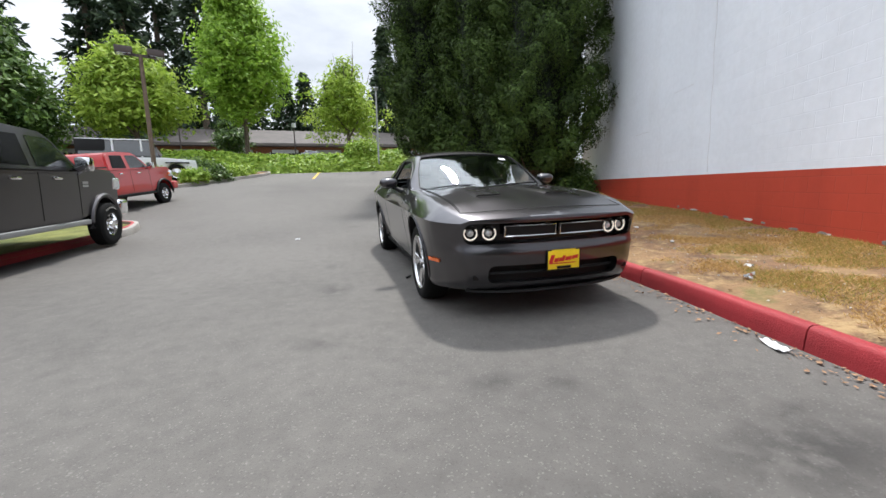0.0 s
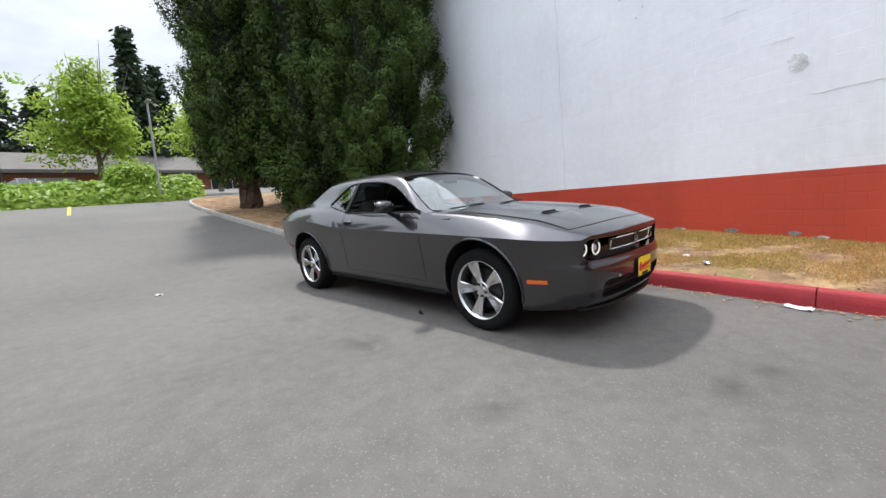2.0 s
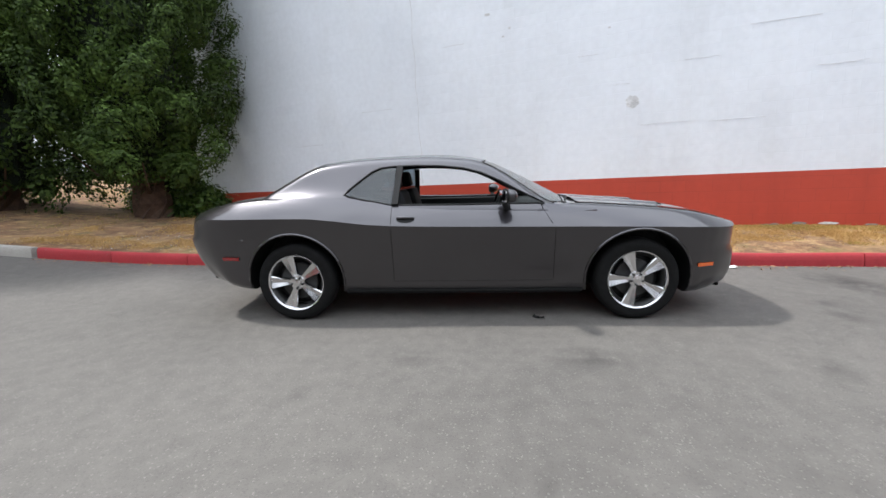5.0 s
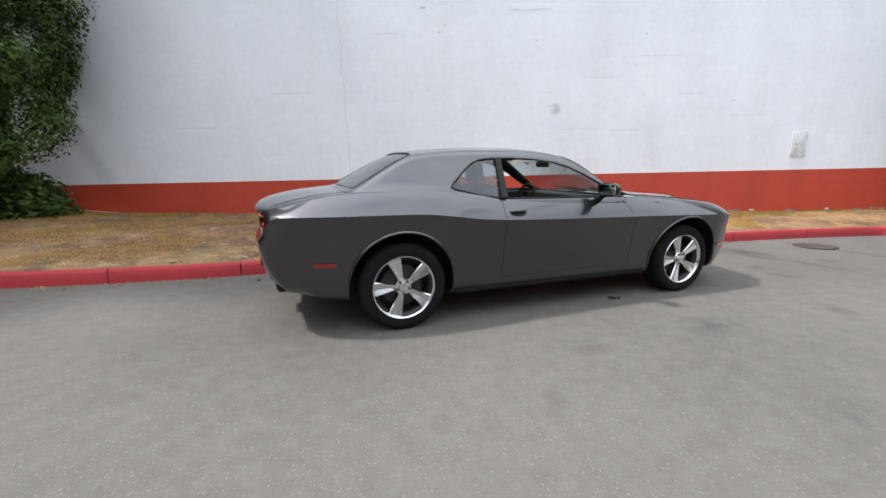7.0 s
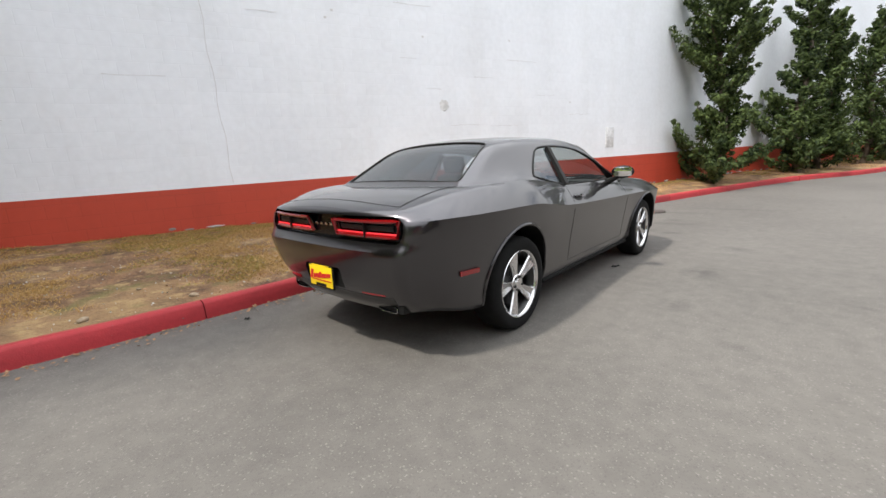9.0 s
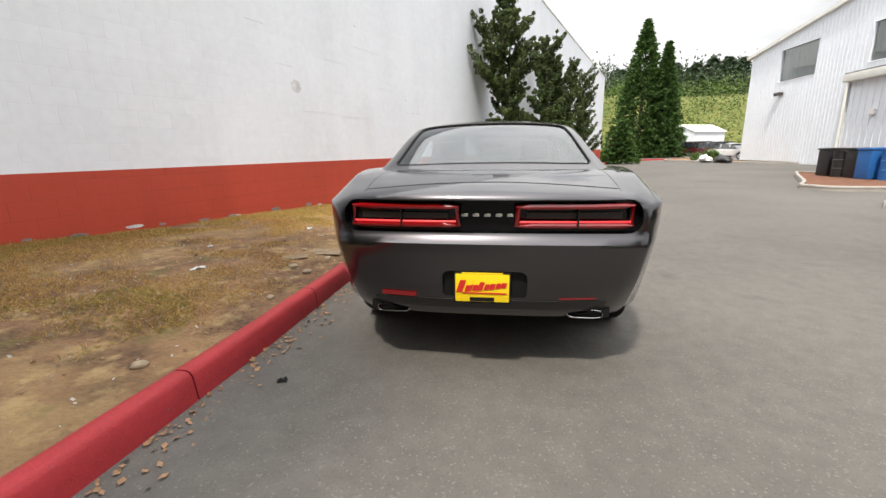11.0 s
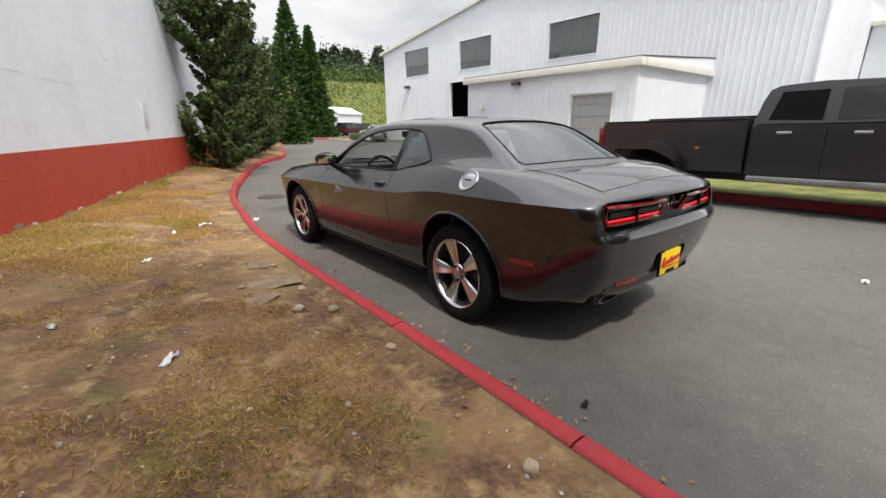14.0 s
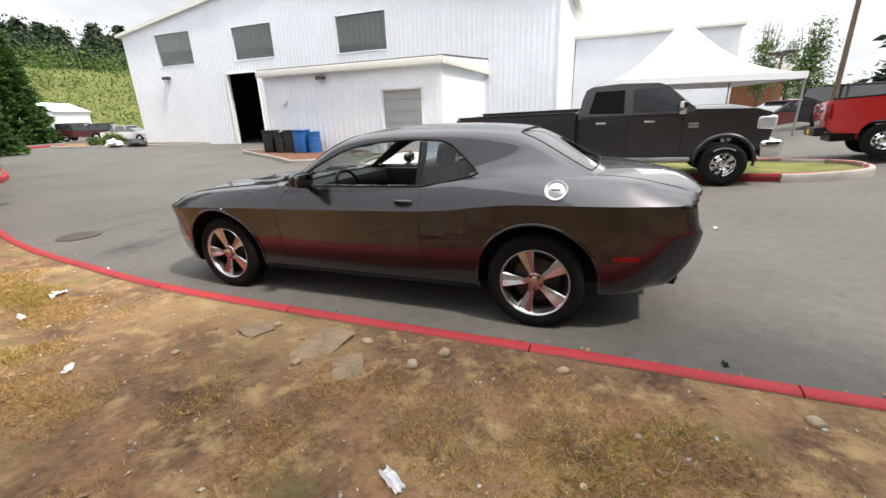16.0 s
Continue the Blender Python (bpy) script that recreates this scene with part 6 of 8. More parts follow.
SCREEN = mirror_outline([(0.0, -1.04), (0.3, -1.00), (0.5, -0.93), (0.64, -0.845), (0.705, -0.765), (0.715, -0.72), (0.675, -0.52), (0.625, -0.335), (0.585, -0.215), (0.56, -0.185), (0.40, -0.215), (0.2, -0.232), (0.0, -0.237)])
REAR_GLASS = mirror_outline([(0.0, 1.305), (0.25, 1.300), (0.42, 1.287), (0.485, 1.290), (0.515, 1.325), (0.555, 1.50), (0.595, 1.68), (0.615, 1.77), (0.60, 1.80), (0.45, 1.825), (0.25, 1.838), (0.0, 1.842)])
DLO = [(-0.70, 1.004), (-0.50, 1.105), (-0.34, 1.195), (-0.18, 1.268), (-0.02, 1.312), (0.18, 1.336), (0.40, 1.345), (0.60, 1.342), (0.72, 1.330), (0.80, 1.298), (0.90, 1.222), (1.00, 1.138), (1.03, 1.104), (0.985, 1.086), (0.82, 1.050), (0.70, 1.028), (0.60, 1.012), (0.0, 1.004)]


def side_cutter(outline):
    bm = prism(outline, -1.1, 1.1)
    return link_mesh("c", bm, TRIM_BLACK)


outer_me = lambda inset: link_mesh("c", shell(inset, 0.93 if not inset else 0.80), TRIM_BLACK)
screen_c, rear_c = (lambda: link_mesh("c", plan_cutter(SCREEN, 0.7, 1.7), TRIM_BLACK)), (lambda: link_mesh("c", plan_cutter(REAR_GLASS, 0.7, 1.7), TRIM_BLACK))
hood_cut = cut(link_mesh("cabin", shell(0.0, 0.93), PAINT_GREY), [outer_me(0.028), side_cutter(DLO), screen_c(), rear_c()], None)
cabin = part("roof", hood_cut, None, car, "grey roof with its pillars")


def pane(name, low, high, material, label, n=14):
    """Bowed glass between two lines in plan, lying just under the shell's surface."""
    rows = []
    for i in range(n + 1):
        t = i / n
        rows.append([(a[0] + (b[0] - a[0]) * t, a[1] + (b[1] - a[1]) * t) for a, b in zip(low, high)])
    return part(name, grid([[(x, y, top_surface(x, y) - 0.007) for x, y in row] for row in rows], 0.004), material, car, label, 80)


ws = np.linspace(-1, 1, 33)
pane("windshield", [(0.722 * w, -1.05 + 0.315 * abs(w) ** 2.2) for w in ws], [(0.578 * w, -0.228 + 0.05 * abs(w) ** 2.2) for w in ws], GLASS, "raked windshield")
pane("rear_window", [(0.500 * w, 1.292 - 0.012 * abs(w) ** 2) for w in ws], [(0.622 * w, 1.852 - 0.05 * abs(w) ** 2.5) for w in ws], GLASS_DARK, "tinted rear window")
for nm, line in (("screen_seal", SCREEN), ("rear_window_seal", REAR_GLASS)):
    pts = []
    for (x0, y0), (x1, y1) in zip(line, line[1:] + line[:1]):
        for t in (0, 0.34, 0.67):
            x, y = x0 + (x1 - x0) * t, y0 + (y1 - y0) * t
            pts.append((x, y, top_surface(x, y) - 0.001))
    part(nm, tube(pts, 0.006, 6, closed=True), TRIM_BLACK, car)

Q_LOW = [(0.56, 1.0), (0.70, 1.022), (0.82, 1.044), (0.985, 1.080), (1.035, 1.098)]
Q_TOP = [(0.54, 1.352), (0.70, 1.345), (0.80, 1.308), (0.92, 1.22), (1.04, 1.110)]
for sx in (-1, 1):
    rows = [[(sx * (side_x(a[1] + (b[1] - a[1]) * t, a[0] + (b[0] - a[0]) * t) - 0.009), a[0] + (b[0] - a[0]) * t, a[1] + (b[1] - a[1]) * t) for a, b in zip(Q_LOW, Q_TOP)] for t in np.linspace(0, 1, 7)]
    part("quarter_window", grid(rows, 0.004), GLASS_DARK, car, "tinted fixed quarter window", 80)
    rim = [Vector((sx * (side_x(z, y) + 0.001), y, z)) for y, z in DLO]
    part("window_trim", tube(rim, 0.0085, 6, closed=True), TRIM_BLACK, car)
    part("door_pillar", ruled([(sx * (side_x(1.005) - 0.006), 0.545, 1.005), (sx * (side_x(1.005) - 0.006), 0.600, 1.005)], [(sx * (side_x(1.330) - 0.012), 0.517, 1.330), (sx * (side_x(1.330) - 0.012), 0.572, 1.330)], 5, 0.03), TRIM_BLACK, car, "black door pillar")
    # door: seams, handle, mirror
    def skin(y, z, out=0.001):
        half = section(y)
        x = max([x0 + (x1 - x0) * ((z - z0) / (z1 - z0)) for (x0, z0), (x1, z1) in zip(half, half[1:]) if z1 > z0 and z0 <= z <= z1] or [0.9])
        return Vector((sx * (x + out), nose_bow(x, y, z), z))
    for seam in ([(0.60, z) for z in np.linspace(1.01, 0.36, 14)], [(-0.66 - 0.12 * min(1, (1.0 - z) / 0.2), z) for z in np.linspace(1.0, 0.36, 14)], [(y, 0.345) for y in np.linspace(-0.78, 0.60, 12)]):
        part("door_seam", tube([skin(y, z, -0.001) for y, z in seam], 0.0032, 5), TRIM_BLACK, car)
    hp = skin(0.475, 0.905, 0.0)
    cup = [[skin(0.475 + 0.078 * c * k, 0.892 + 0.026 * q * k, 0.0035) for c, q in ((math.cos(a), math.sin(a)) for a in np.linspace(0, 2 * math.pi, 21))] for k in (0.05, 0.6, 1.0)]
    handle = part("door_handle", tube([skin(0.402, 0.905, 0.004), skin(0.43, 0.909, 0.018), skin(0.475, 0.910, 0.022), skin(0.52, 0.909, 0.018), skin(0.548, 0.905, 0.004)], [0.010, 0.012, 0.0125, 0.012, 0.010], 10), PAINT_GREY, car, "grey pull handle")
    part("handle_cup", grid(cup, 0.002), TRIM_BLACK, handle)
    cap_bm = bmesh.new()
    bmesh.ops.create_uvsphere(cap_bm, u_segments=28, v_segments=16, radius=1)
    for v in cap_bm.verts:
        v.co = Vector((0.112 * math.copysign(abs(v.co.x) ** 0.72, v.co.x), (0.085 if v.co.y < 0 else 0.035) * math.copysign(abs(v.co.y) ** 0.8, v.co.y), 0.062 * math.copysign(abs(v.co.z) ** 0.75, v.co.z)))
    mir = part("door_mirror", cap_bm, PAINT_GREY, car, "rounded grey door mirror on a black arm", 60)
    mir.matrix_basis = pose(sx * 1.00, -0.37, 1.075, 0, 0, -sx * 12) @ Matrix.Scale(0.92, 4)
    part("mirror_band", tube([(0.108 * math.cos(a), 0.012, 0.060 * math.sin(a)) for a in np.linspace(0, 2 * math.pi, 29)[:-1]], 0.010, 6, closed=True), TRIM_BLACK, mir)
    part("mirror_arm", tube([(sx * -0.03, 0.0, -0.045), (sx * -0.09, -0.01, -0.075), (sx * -0.14, -0.04, -0.105), (sx * -0.185, -0.06, -0.115)], [0.022, 0.026, 0.032, 0.038], 10), TRIM_BLACK, mir, "black mirror arm")
    part("mirror_glass", box((-0.092, 0.030, -0.048), (0.092, 0.038, 0.048), 0.004), CHROME, mir)
    # side lamps
    for y0, y1, z0, z1, mt, nm in ((-2.15, -1.945, 0.458, 0.486, LENS_ORANGE, "orange side marker"), (1.975, 2.155, 0.552, 0.582, LENS_RED, "red side marker")):
        a = [skin(y, z0, 0.004) for y in np.linspace(y0, y1, 6)]
        b = [skin(y, z1, 0.004) for y in np.linspace(y0, y1, 6)]
        part("side_marker", grid([a, b], 0.008), mt, car, nm)
    part("rocker_trim", tube([(sx * 0.835, y, 0.250) for y in np.linspace(-1.03, 1.03, 6)], 0.024, 8), RUBBER, car)

part("cowl", grid([[(x, -1.06 + 0.30 * (abs(x) / 0.74) ** 2.2 + d, 0.985) for x in np.linspace(-0.74, 0.74, 15)] for d in (-0.05, 0.10)], 0.01), TRIM_BLACK, car)
for x0 in (-0.62, 0.05):
    part("wiper", tube([(x0, -1.0 + 0.1 * (abs(x0) / 0.74), 1.012), (x0 + 0.25, -0.985, 1.030), (x0 + 0.52, -0.93, 1.035)], 0.008, 6), TRIM_BLACK, car)
part("window_sticker", ruled([(0.36, -0.43, 1.310), (0.44, -0.425, 1.306)], [(0.355, -0.385, 1.336), (0.435, -0.38, 1.330)], 1, 0.002), PAPER, car, "small white price sticker")

# cabin
dash = box((-0.72, -0.92, 0.72), (0.72, -0.52, 0.985), 0.06)
part("dashboard", dash, TRIM_BLACK, car)
part("steering_wheel", tube([(0.36 + 0.185 * math.cos(a), -0.36 - 0.06 * math.sin(a), 0.90 + 0.175 * math.sin(a)) for a in np.linspace(0, 2 * math.pi, 28)[:-1]], 0.015, 7, closed=True), TRIM_BLACK, car)
part("steering_hub", box((0.24, -0.40, 0.84), (0.48, -0.345, 0.93), 0.02), TRIM_BLACK, car)
part("interior_mirror", box((-0.11, -0.36, 1.27), (0.11, -0.335, 1.335), 0.015), TRIM_BLACK, car)
for sx in (-1, 1):
    seat = part("front_seat", box((sx * 0.37 - 0.25, 0.0, 0.42), (sx * 0.37 + 0.25, 0.52, 0.62), 0.07, seg=4), SEAT_CLOTH, car, "black cloth front seat")
    bk = box((-0.24, -0.06, 0.0), (0.24, 0.08, 0.58), 0.06, seg=4)
    bmesh.ops.transform(bk, matrix=pose(sx * 0.37, 0.46, 0.56, -15), verts=bk.verts)
    part("backrest", bk, SEAT_CLOTH, seat)
    hd = box((-0.12, -0.05, 0.0), (0.12, 0.05, 0.17), 0.04, seg=4)
    bmesh.ops.transform(hd, matrix=pose(sx * 0.37, 0.625, 1.135, -12), verts=hd.verts)
    part("headrest", hd, SEAT_CLOTH, seat)
    part("door_card", box((sx * 0.70 - 0.05, -0.72, 0.45), (sx * 0.70 + 0.05, 0.9, 0.985), 0.03), TRIM_BLACK, car)
part("rear_seat", box((-0.60, 1.05, 0.42), (0.60, 1.42, 1.02), 0.10, seg=4), SEAT_CLOTH, car, "black rear bench")
part("parcel_shelf", box((-0.66, 1.38, 1.0), (0.66, 1.80, 1.065), 0.02), TRIM_BLACK, car)

# nose: lamps with halo rings, twin grille frames, plate
def on_nose(x, z, d=0.0):
    return Vector((x, nose_bow(x, FRONT_Y, z) + d, z))


def on_tail(x, z, d=0.0):
    return Vector((x, nose_bow(x, REAR_Y, z) + d, z))


for sx in (-1, 1):
    for x in (0.655, 0.520):
        c = on_nose(sx * x, 0.692, 0.098)
        turn = Matrix.Translation(c) @ Matrix.Rotation(sx * (0.15 if x > 0.6 else 0.10), 4, "Z")
        lamp = lathe([(-0.004, 0.0), (-0.004, 0.040), (-0.010, 0.050), (-0.026, 0.058), (-0.030, 0.062), (0.02, 0.064)], 32, "y")
        bmesh.ops.transform(lamp, matrix=turn, verts=lamp.verts)
        hl = part("headlight", lamp, GLOSS_BLACK, car, "round headlight with a lit ring")
        ring = tube([(0.049 * math.cos(a), -0.026, 0.049 * math.sin(a)) for a in np.linspace(math.pi * 0.78, math.pi * 2.22, 32)], 0.0058, 8)
        bmesh.ops.transform(ring, matrix=turn, verts=ring.verts)
        part("halo_ring", ring, HALO, hl, "warm white lit ring")
        eye = lathe([(-0.026, 0.0), (-0.024, 0.014), (-0.018, 0.024), (-0.008, 0.030), (0.0, 0.031)], 24, "y")
        bmesh.ops.transform(eye, matrix=turn, verts=eye.verts)
        part("projector", eye, LENS_WHITE, hl)
    xs = np.linspace(0.02, 0.425, 9)
    loop = [on_nose(sx * x, 0.748, 0.022) for x in xs] + [on_nose(sx * x, 0.668, 0.022) for x in xs[::-1]]
    gf = part("grille_frame", tube(loop, 0.0055, 6, closed=True), CHROME, car, "bright grille surround")
    part("grille_mesh", grid([[on_nose(sx * x, z, 0.045) for x in xs] for z in (0.668, 0.708, 0.748)], 0.008), TRIM_BLACK, gf)
    part("fog_recess", box((sx * 0.62 - 0.055, nose_bow(0.62, FRONT_Y, 0.36) + 0.004, 0.340), (sx * 0.62 + 0.055, nose_bow(0.62, FRONT_Y, 0.36) + 0.09, 0.400), 0.02), TRIM_BLACK, car)
part("splitter", grid([[Vector((x, nose_bow(x, FRONT_Y, 0.25) + d * (1 - 0.9 * (abs(x) / 0.70) ** 4), z + 0.012 * (abs(x) / 0.70) ** 3)) for x in np.linspace(-0.70, 0.70, 25)] for d, z in ((-0.035, 0.228), (-0.03, 0.243), (0.02, 0.252), (0.16, 0.232))], 0.010), TRIM_BLACK, car, "black chin splitter")
part("intake_bar", tube([on_nose(x, 0.385, 0.05) for x in np.linspace(-0.53, 0.53, 12)], 0.012, 6), TRIM_BLACK, car)


def dealer_plate(x, z, y, s, parent):
    """A yellow card in a black frame, with red slanted bars for writing."""
    f = part("plate_frame", box((x - 0.140, y - 0.008, z - 0.080), (x + 0.140, y + 0.008, z + 0.080), 0.006), TRIM_BLACK, parent, "black plate frame")
    part("plate_card", box((x - 0.133, y + s * 0.006 - 0.004, z - 0.070), (x + 0.133, y + s * 0.006 + 0.004, z + 0.072), 0.003), PLATE_YELLOW, f, "yellow plate card")
    yy = y + s * 0.0125
    for k, (w, h, dx, dz) in enumerate(((0.030, 0.062, -0.115, 0.010), (0.024, 0.030, -0.078, 0.0), (0.008, 0.034, -0.058, 0.003), (0.024, 0.030, -0.036, 0.003), (0.024, 0.044, -0.006, 0.010), (0.024, 0.030, 0.026, 0.007), (0.024, 0.030, 0.056, 0.010), (0.022, 0.028, 0.088, 0.014), (0.026, 0.026, 0.118, 0.018))):
        bm = box((-w / 2, -0.001, -h / 2), (w / 2, 0.001, h / 2))
        for v in bm.verts:
            v.co.x += v.co.z * 0.35 * (-1 if s > 0 else 1)
        bmesh.ops.transform(bm, matrix=pose(x + dx * 0.9 * (-1 if s > 0 else 1), yy, z + dz), verts=bm.verts)
        part("red_bar", bm, RED_INK, f)
    part("red_bar", box((x - 0.12, yy - 0.001, z - 0.028), (x + 0.10, yy + 0.001, z - 0.021)), RED_INK, f)
    part("black_bar", box((x - 0.06, yy - 0.001, z - 0.066), (x + 0.06, yy + 0.001, z - 0.046)), TRIM_BLACK, f)
    part("black_bar", box((x - 0.10, y + s * 0.009 - 0.0012, z + 0.073), (x + 0.10, y + s * 0.009 + 0.0012, z + 0.080)), PLATE_YELLOW, f)


dealer_plate(0.02, 0.475, nose_bow(0, FRONT_Y, 0.47) - 0.010, -1, car)
dealer_plate(0.02, 0.515, nose_bow(0, REAR_Y, 0.53) + 0.006, 1, car)

# tail: two red-ringed lamps, badge bars, reflectors, exhausts
for sx in (-1, 1):
    xs = np.linspace(0.145, 0.685, 13)
    loop = [on_tail(sx * x, 0.916, -0.018) for x in xs] + [on_tail(sx * x, 0.822, -0.018) for x in xs[::-1]]
    tl = part("tail_light", grid([[on_tail(sx * x, z, -0.040) for x in xs] for z in (0.822, 0.869, 0.916)], 0.006), GLOSS_BLACK, car, "tail light with a red ring")
    part("red_ring", tube(loop, 0.015, 8, closed=True), LENS_RED, tl, "red light ring")
    part("red_strip", tube([on_tail(sx * x, 0.838, -0.018) for x in xs], 0.007, 6), TAIL_GLOW, tl)
    part("lamp_divider", box((sx * 0.43 - 0.003, on_tail(0.43, 0.87, -0.06).y, 0.815), (sx * 0.43 + 0.003, on_tail(0.43, 0.87, -0.004).y, 0.925)), TRIM_BLACK, tl)
    part("lamp_inner", grid([[on_tail(sx * x, z, -0.030) for x in xs[1:-1]] for z in (0.855, 0.885)], 0.006), ALLOY_DARK, tl)
    rf = [on_tail(sx * x, 0.450, 0.003) for x in np.linspace(0.36, 0.545, 6)]
    part("reflector", grid([rf, [p + Vector((0, 0.004, 0.024)) for p in rf]], 0.008), LENS_RED, car, "red bumper reflector")
    ex = [(sx * 0.505 + 0.086 * math.copysign(abs(math.cos(a)) ** 0.5, math.cos(a)), 0, 0.362 + 0.020 * math.copysign(abs(math.sin(a)) ** 0.6, math.sin(a))) for a in np.linspace(0, 2 * math.pi, 28)[:-1]]
    ye = on_tail(0.505, 0.36, 0).y
    et = part("exhaust_tip", tube([(x, ye + 0.004, z - 0.010) for x, _, z in ex], 0.0035, 6, closed=True), CHROME, car, "bright oval exhaust tip")
    part("exhaust_inside", grid([[(x, ye + d, z - 0.008) for x, _, z in ex + ex[:1]] for d in (0.008, -0.14)], 0.004), GLOSS_BLACK, et)
    part("valance", box((sx * 0.505 - 0.13, ye - 0.10, 0.325), (sx * 0.505 + 0.13, ye - 0.006, 0.395), 0.02), TRIM_BLACK, car)
for k in range(5):
    part("badge_bar", box((-0.112 + k * 0.056 - 0.016, on_tail(0, 0.87, -0.050).y, 0.862), (-0.112 + k * 0.056 + 0.016, on_tail(0, 0.87, -0.042).y, 0.878), 0.002), CHROME, car)
part("diffuser", grid([[on_tail(x, z, 0.004 - 0.002 * i) for x in np.linspace(-0.60, 0.60, 15)] for i, z in enumerate((0.440, 0.42, 0.385, 0.345))], 0.006), VALANCE, car, "dark lower valance")
fc = lathe([(-0.03, 0.078), (0.000, 0.078), (0.004, 0.073), (0.003, 0.060), (0.000, 0.055), (0.005, 0.036), (0.006, 0.0)], 32, "x")
bmesh.ops.transform(fc, matrix=pose(0.902, 1.60, 1.012, 0, -38, 0), verts=fc.verts)
cap = part("fuel_cap", fc, mat("brushed_cap", (0.46, 0.46, 0.47), 0.28, 1.0, var=0.08), car, "round chrome fuel cap")
part("cap_grip", box((0.897, 1.57, 1.006), (0.910, 1.63, 1.020), 0.004), TRIM_BLACK, cap)

# wheels: 18-inch five-spoke alloys
TYRE_R, RIM_R = 0.349, 0.246
tyre_me = link_mesh("tyre", lathe([(-0.10, RIM_R - 0.01), (-0.112, 0.262), (-0.117, 0.30), (-0.108, 0.330), (-0.085, 0.344), (-0.06, TYRE_R), (0.06, TYRE_R), (0.085, 0.344), (0.108, 0.330), (0.117, 0.30), (0.112, 0.262), (0.10, RIM_R - 0.01)], 64), RUBBER, 45)
rim_me = link_mesh("rim", lathe([(0.085, 0.232), (0.100, 0.236), (0.108, 0.242), (0.111, 0.249), (0.104, 0.254), (0.09, 0.244), (0.085, 0.232)], 64), ALLOY, 45)
barrel_me = link_mesh("barrel", lathe([(-0.10, 0.236), (-0.10, 0.222), (0.02, 0.207), (0.07, 0.216), (0.086, 0.232), (0.086, 0.240), (-0.10, 0.236)], 48), ALLOY_DARK, 45)
sp = bmesh.new()
prof = [(0.040, 0.026), (0.07, 0.026), (0.10, 0.031), (0.135, 0.039), (0.165, 0.046), (0.190, 0.052), (0.212, 0.057), (0.238, 0.062)]
lback, left, lin, mid, rin, right, rback = [], [], [], [], [], [], []
for r, w in prof:
    d = 0.074 + 0.026 * (r / 0.236)
    lback.append((d - 0.045, -w * 0.8, r)), left.append((d - 0.012, -w, r)), lin.append((d - 0.003, -w * 0.84, r))
    mid.append((d - 0.017 * min(1, r / 0.15), -w * 0.06, r)), rin.append((d - 0.003, w * 0.84, r)), right.append((d - 0.012, w, r)), rback.append((d - 0.045, w * 0.8, r))
grid([lback, left, lin, mid, rin, right, rback], 0.0, sp)
spoke_me = link_mesh("spoke", sp, ALLOY, 25)
hub_me = link_mesh("hub", lathe([(0.02, 0.072), (0.074, 0.068), (0.082, 0.062), (0.082, 0.040), (0.092, 0.034), (0.096, 0.0)], 32), ALLOY, 30)
disc_me = link_mesh("brake_disc", lathe([(0.0, 0.05), (0.0, 0.165), (0.022, 0.165), (0.022, 0.05)], 40), ALLOY_DARK, 30)
back_me = link_mesh("backing", lathe([(-0.02, 0.0), (-0.02, 0.225), (-0.06, 0.225), (-0.06, 0.0)], 32), TRIM_BLACK, 30)
nut_me = link_mesh("wheel_nut", cyl((0.080, 0, 0.052), (0.096, 0, 0.052), 0.0095, n=8), ALLOY_DARK)
for sx in (-1, 1):
    for wy in (-WB, WB):
        wheel = part("wheel", disc_me, None, car, "five-spoke polished alloy wheel")
        wheel.matrix_basis = pose(sx * 0.800, wy, 0.347, 0, 0, 0 if sx > 0 else 180)
        for nm, me in (("tyre", tyre_me), ("rim", rim_me), ("barrel", barrel_me), ("hub", hub_me), ("backing", back_me)):
            part(nm, me, None, wheel, "black road tyre" if nm == "tyre" else "")
        for k in range(5):
            s_ = part("spoke", spoke_me, None, wheel)
            s_.rotation_euler = (radians(72 * k + (18 if wy > 0 else 20)), 0, 0)
            n_ = part("wheel_nut", nut_me, None, wheel)
            n_.rotation_euler = (radians(72 * k + 36), 0, 0)

# ---- other vehicles ----
def arc(cy, cz, r, n=12, a0=180, a1=0):
    return [(cy + r * math.cos(radians(a0 + (a1 - a0) * k / n)), cz + r * math.sin(radians(a0 + (a1 - a0) * k / n))) for k in range(n + 1)]


TRUCK_TYRE = link_mesh("tyre", lathe([(-0.11, 0.21), (-0.12, 0.30), (-0.12, 0.36), (-0.09, 0.395), (0.09, 0.395), (0.12, 0.36), (0.12, 0.30), (0.11, 0.21)], 40), RUBBER, 45)
_t = lathe([(0.10, 0.218), (0.112, 0.226), (0.10, 0.20), (0.02, 0.185), (0.0, 0.15), (0.03, 0.085), (0.09, 0.075), (0.13, 0.06), (0.135, 0.0)], 40)
TRUCK_RIM = link_mesh("rim", _t, CHROME, 40)
TRUCK_HOLE = link_mesh("rim_hole", cyl((0.012, 0, 0.145), (0.032, 0, 0.145), 0.026, n=10), TRIM_BLACK)
LETTERING = bmesh.new()
for k in range(10):
    a = radians(60 + 7 * k)
    box((0.116, 0.315 * math.cos(a) - 0.012, 0.315 * math.sin(a) - 0.012), (0.1225, 0.315 * math.cos(a) + 0.012, 0.315 * math.sin(a) + 0.012), bm=LETTERING)
LETTER_ME = link_mesh("white_lettering", LETTERING, PALE_CONCRETE)


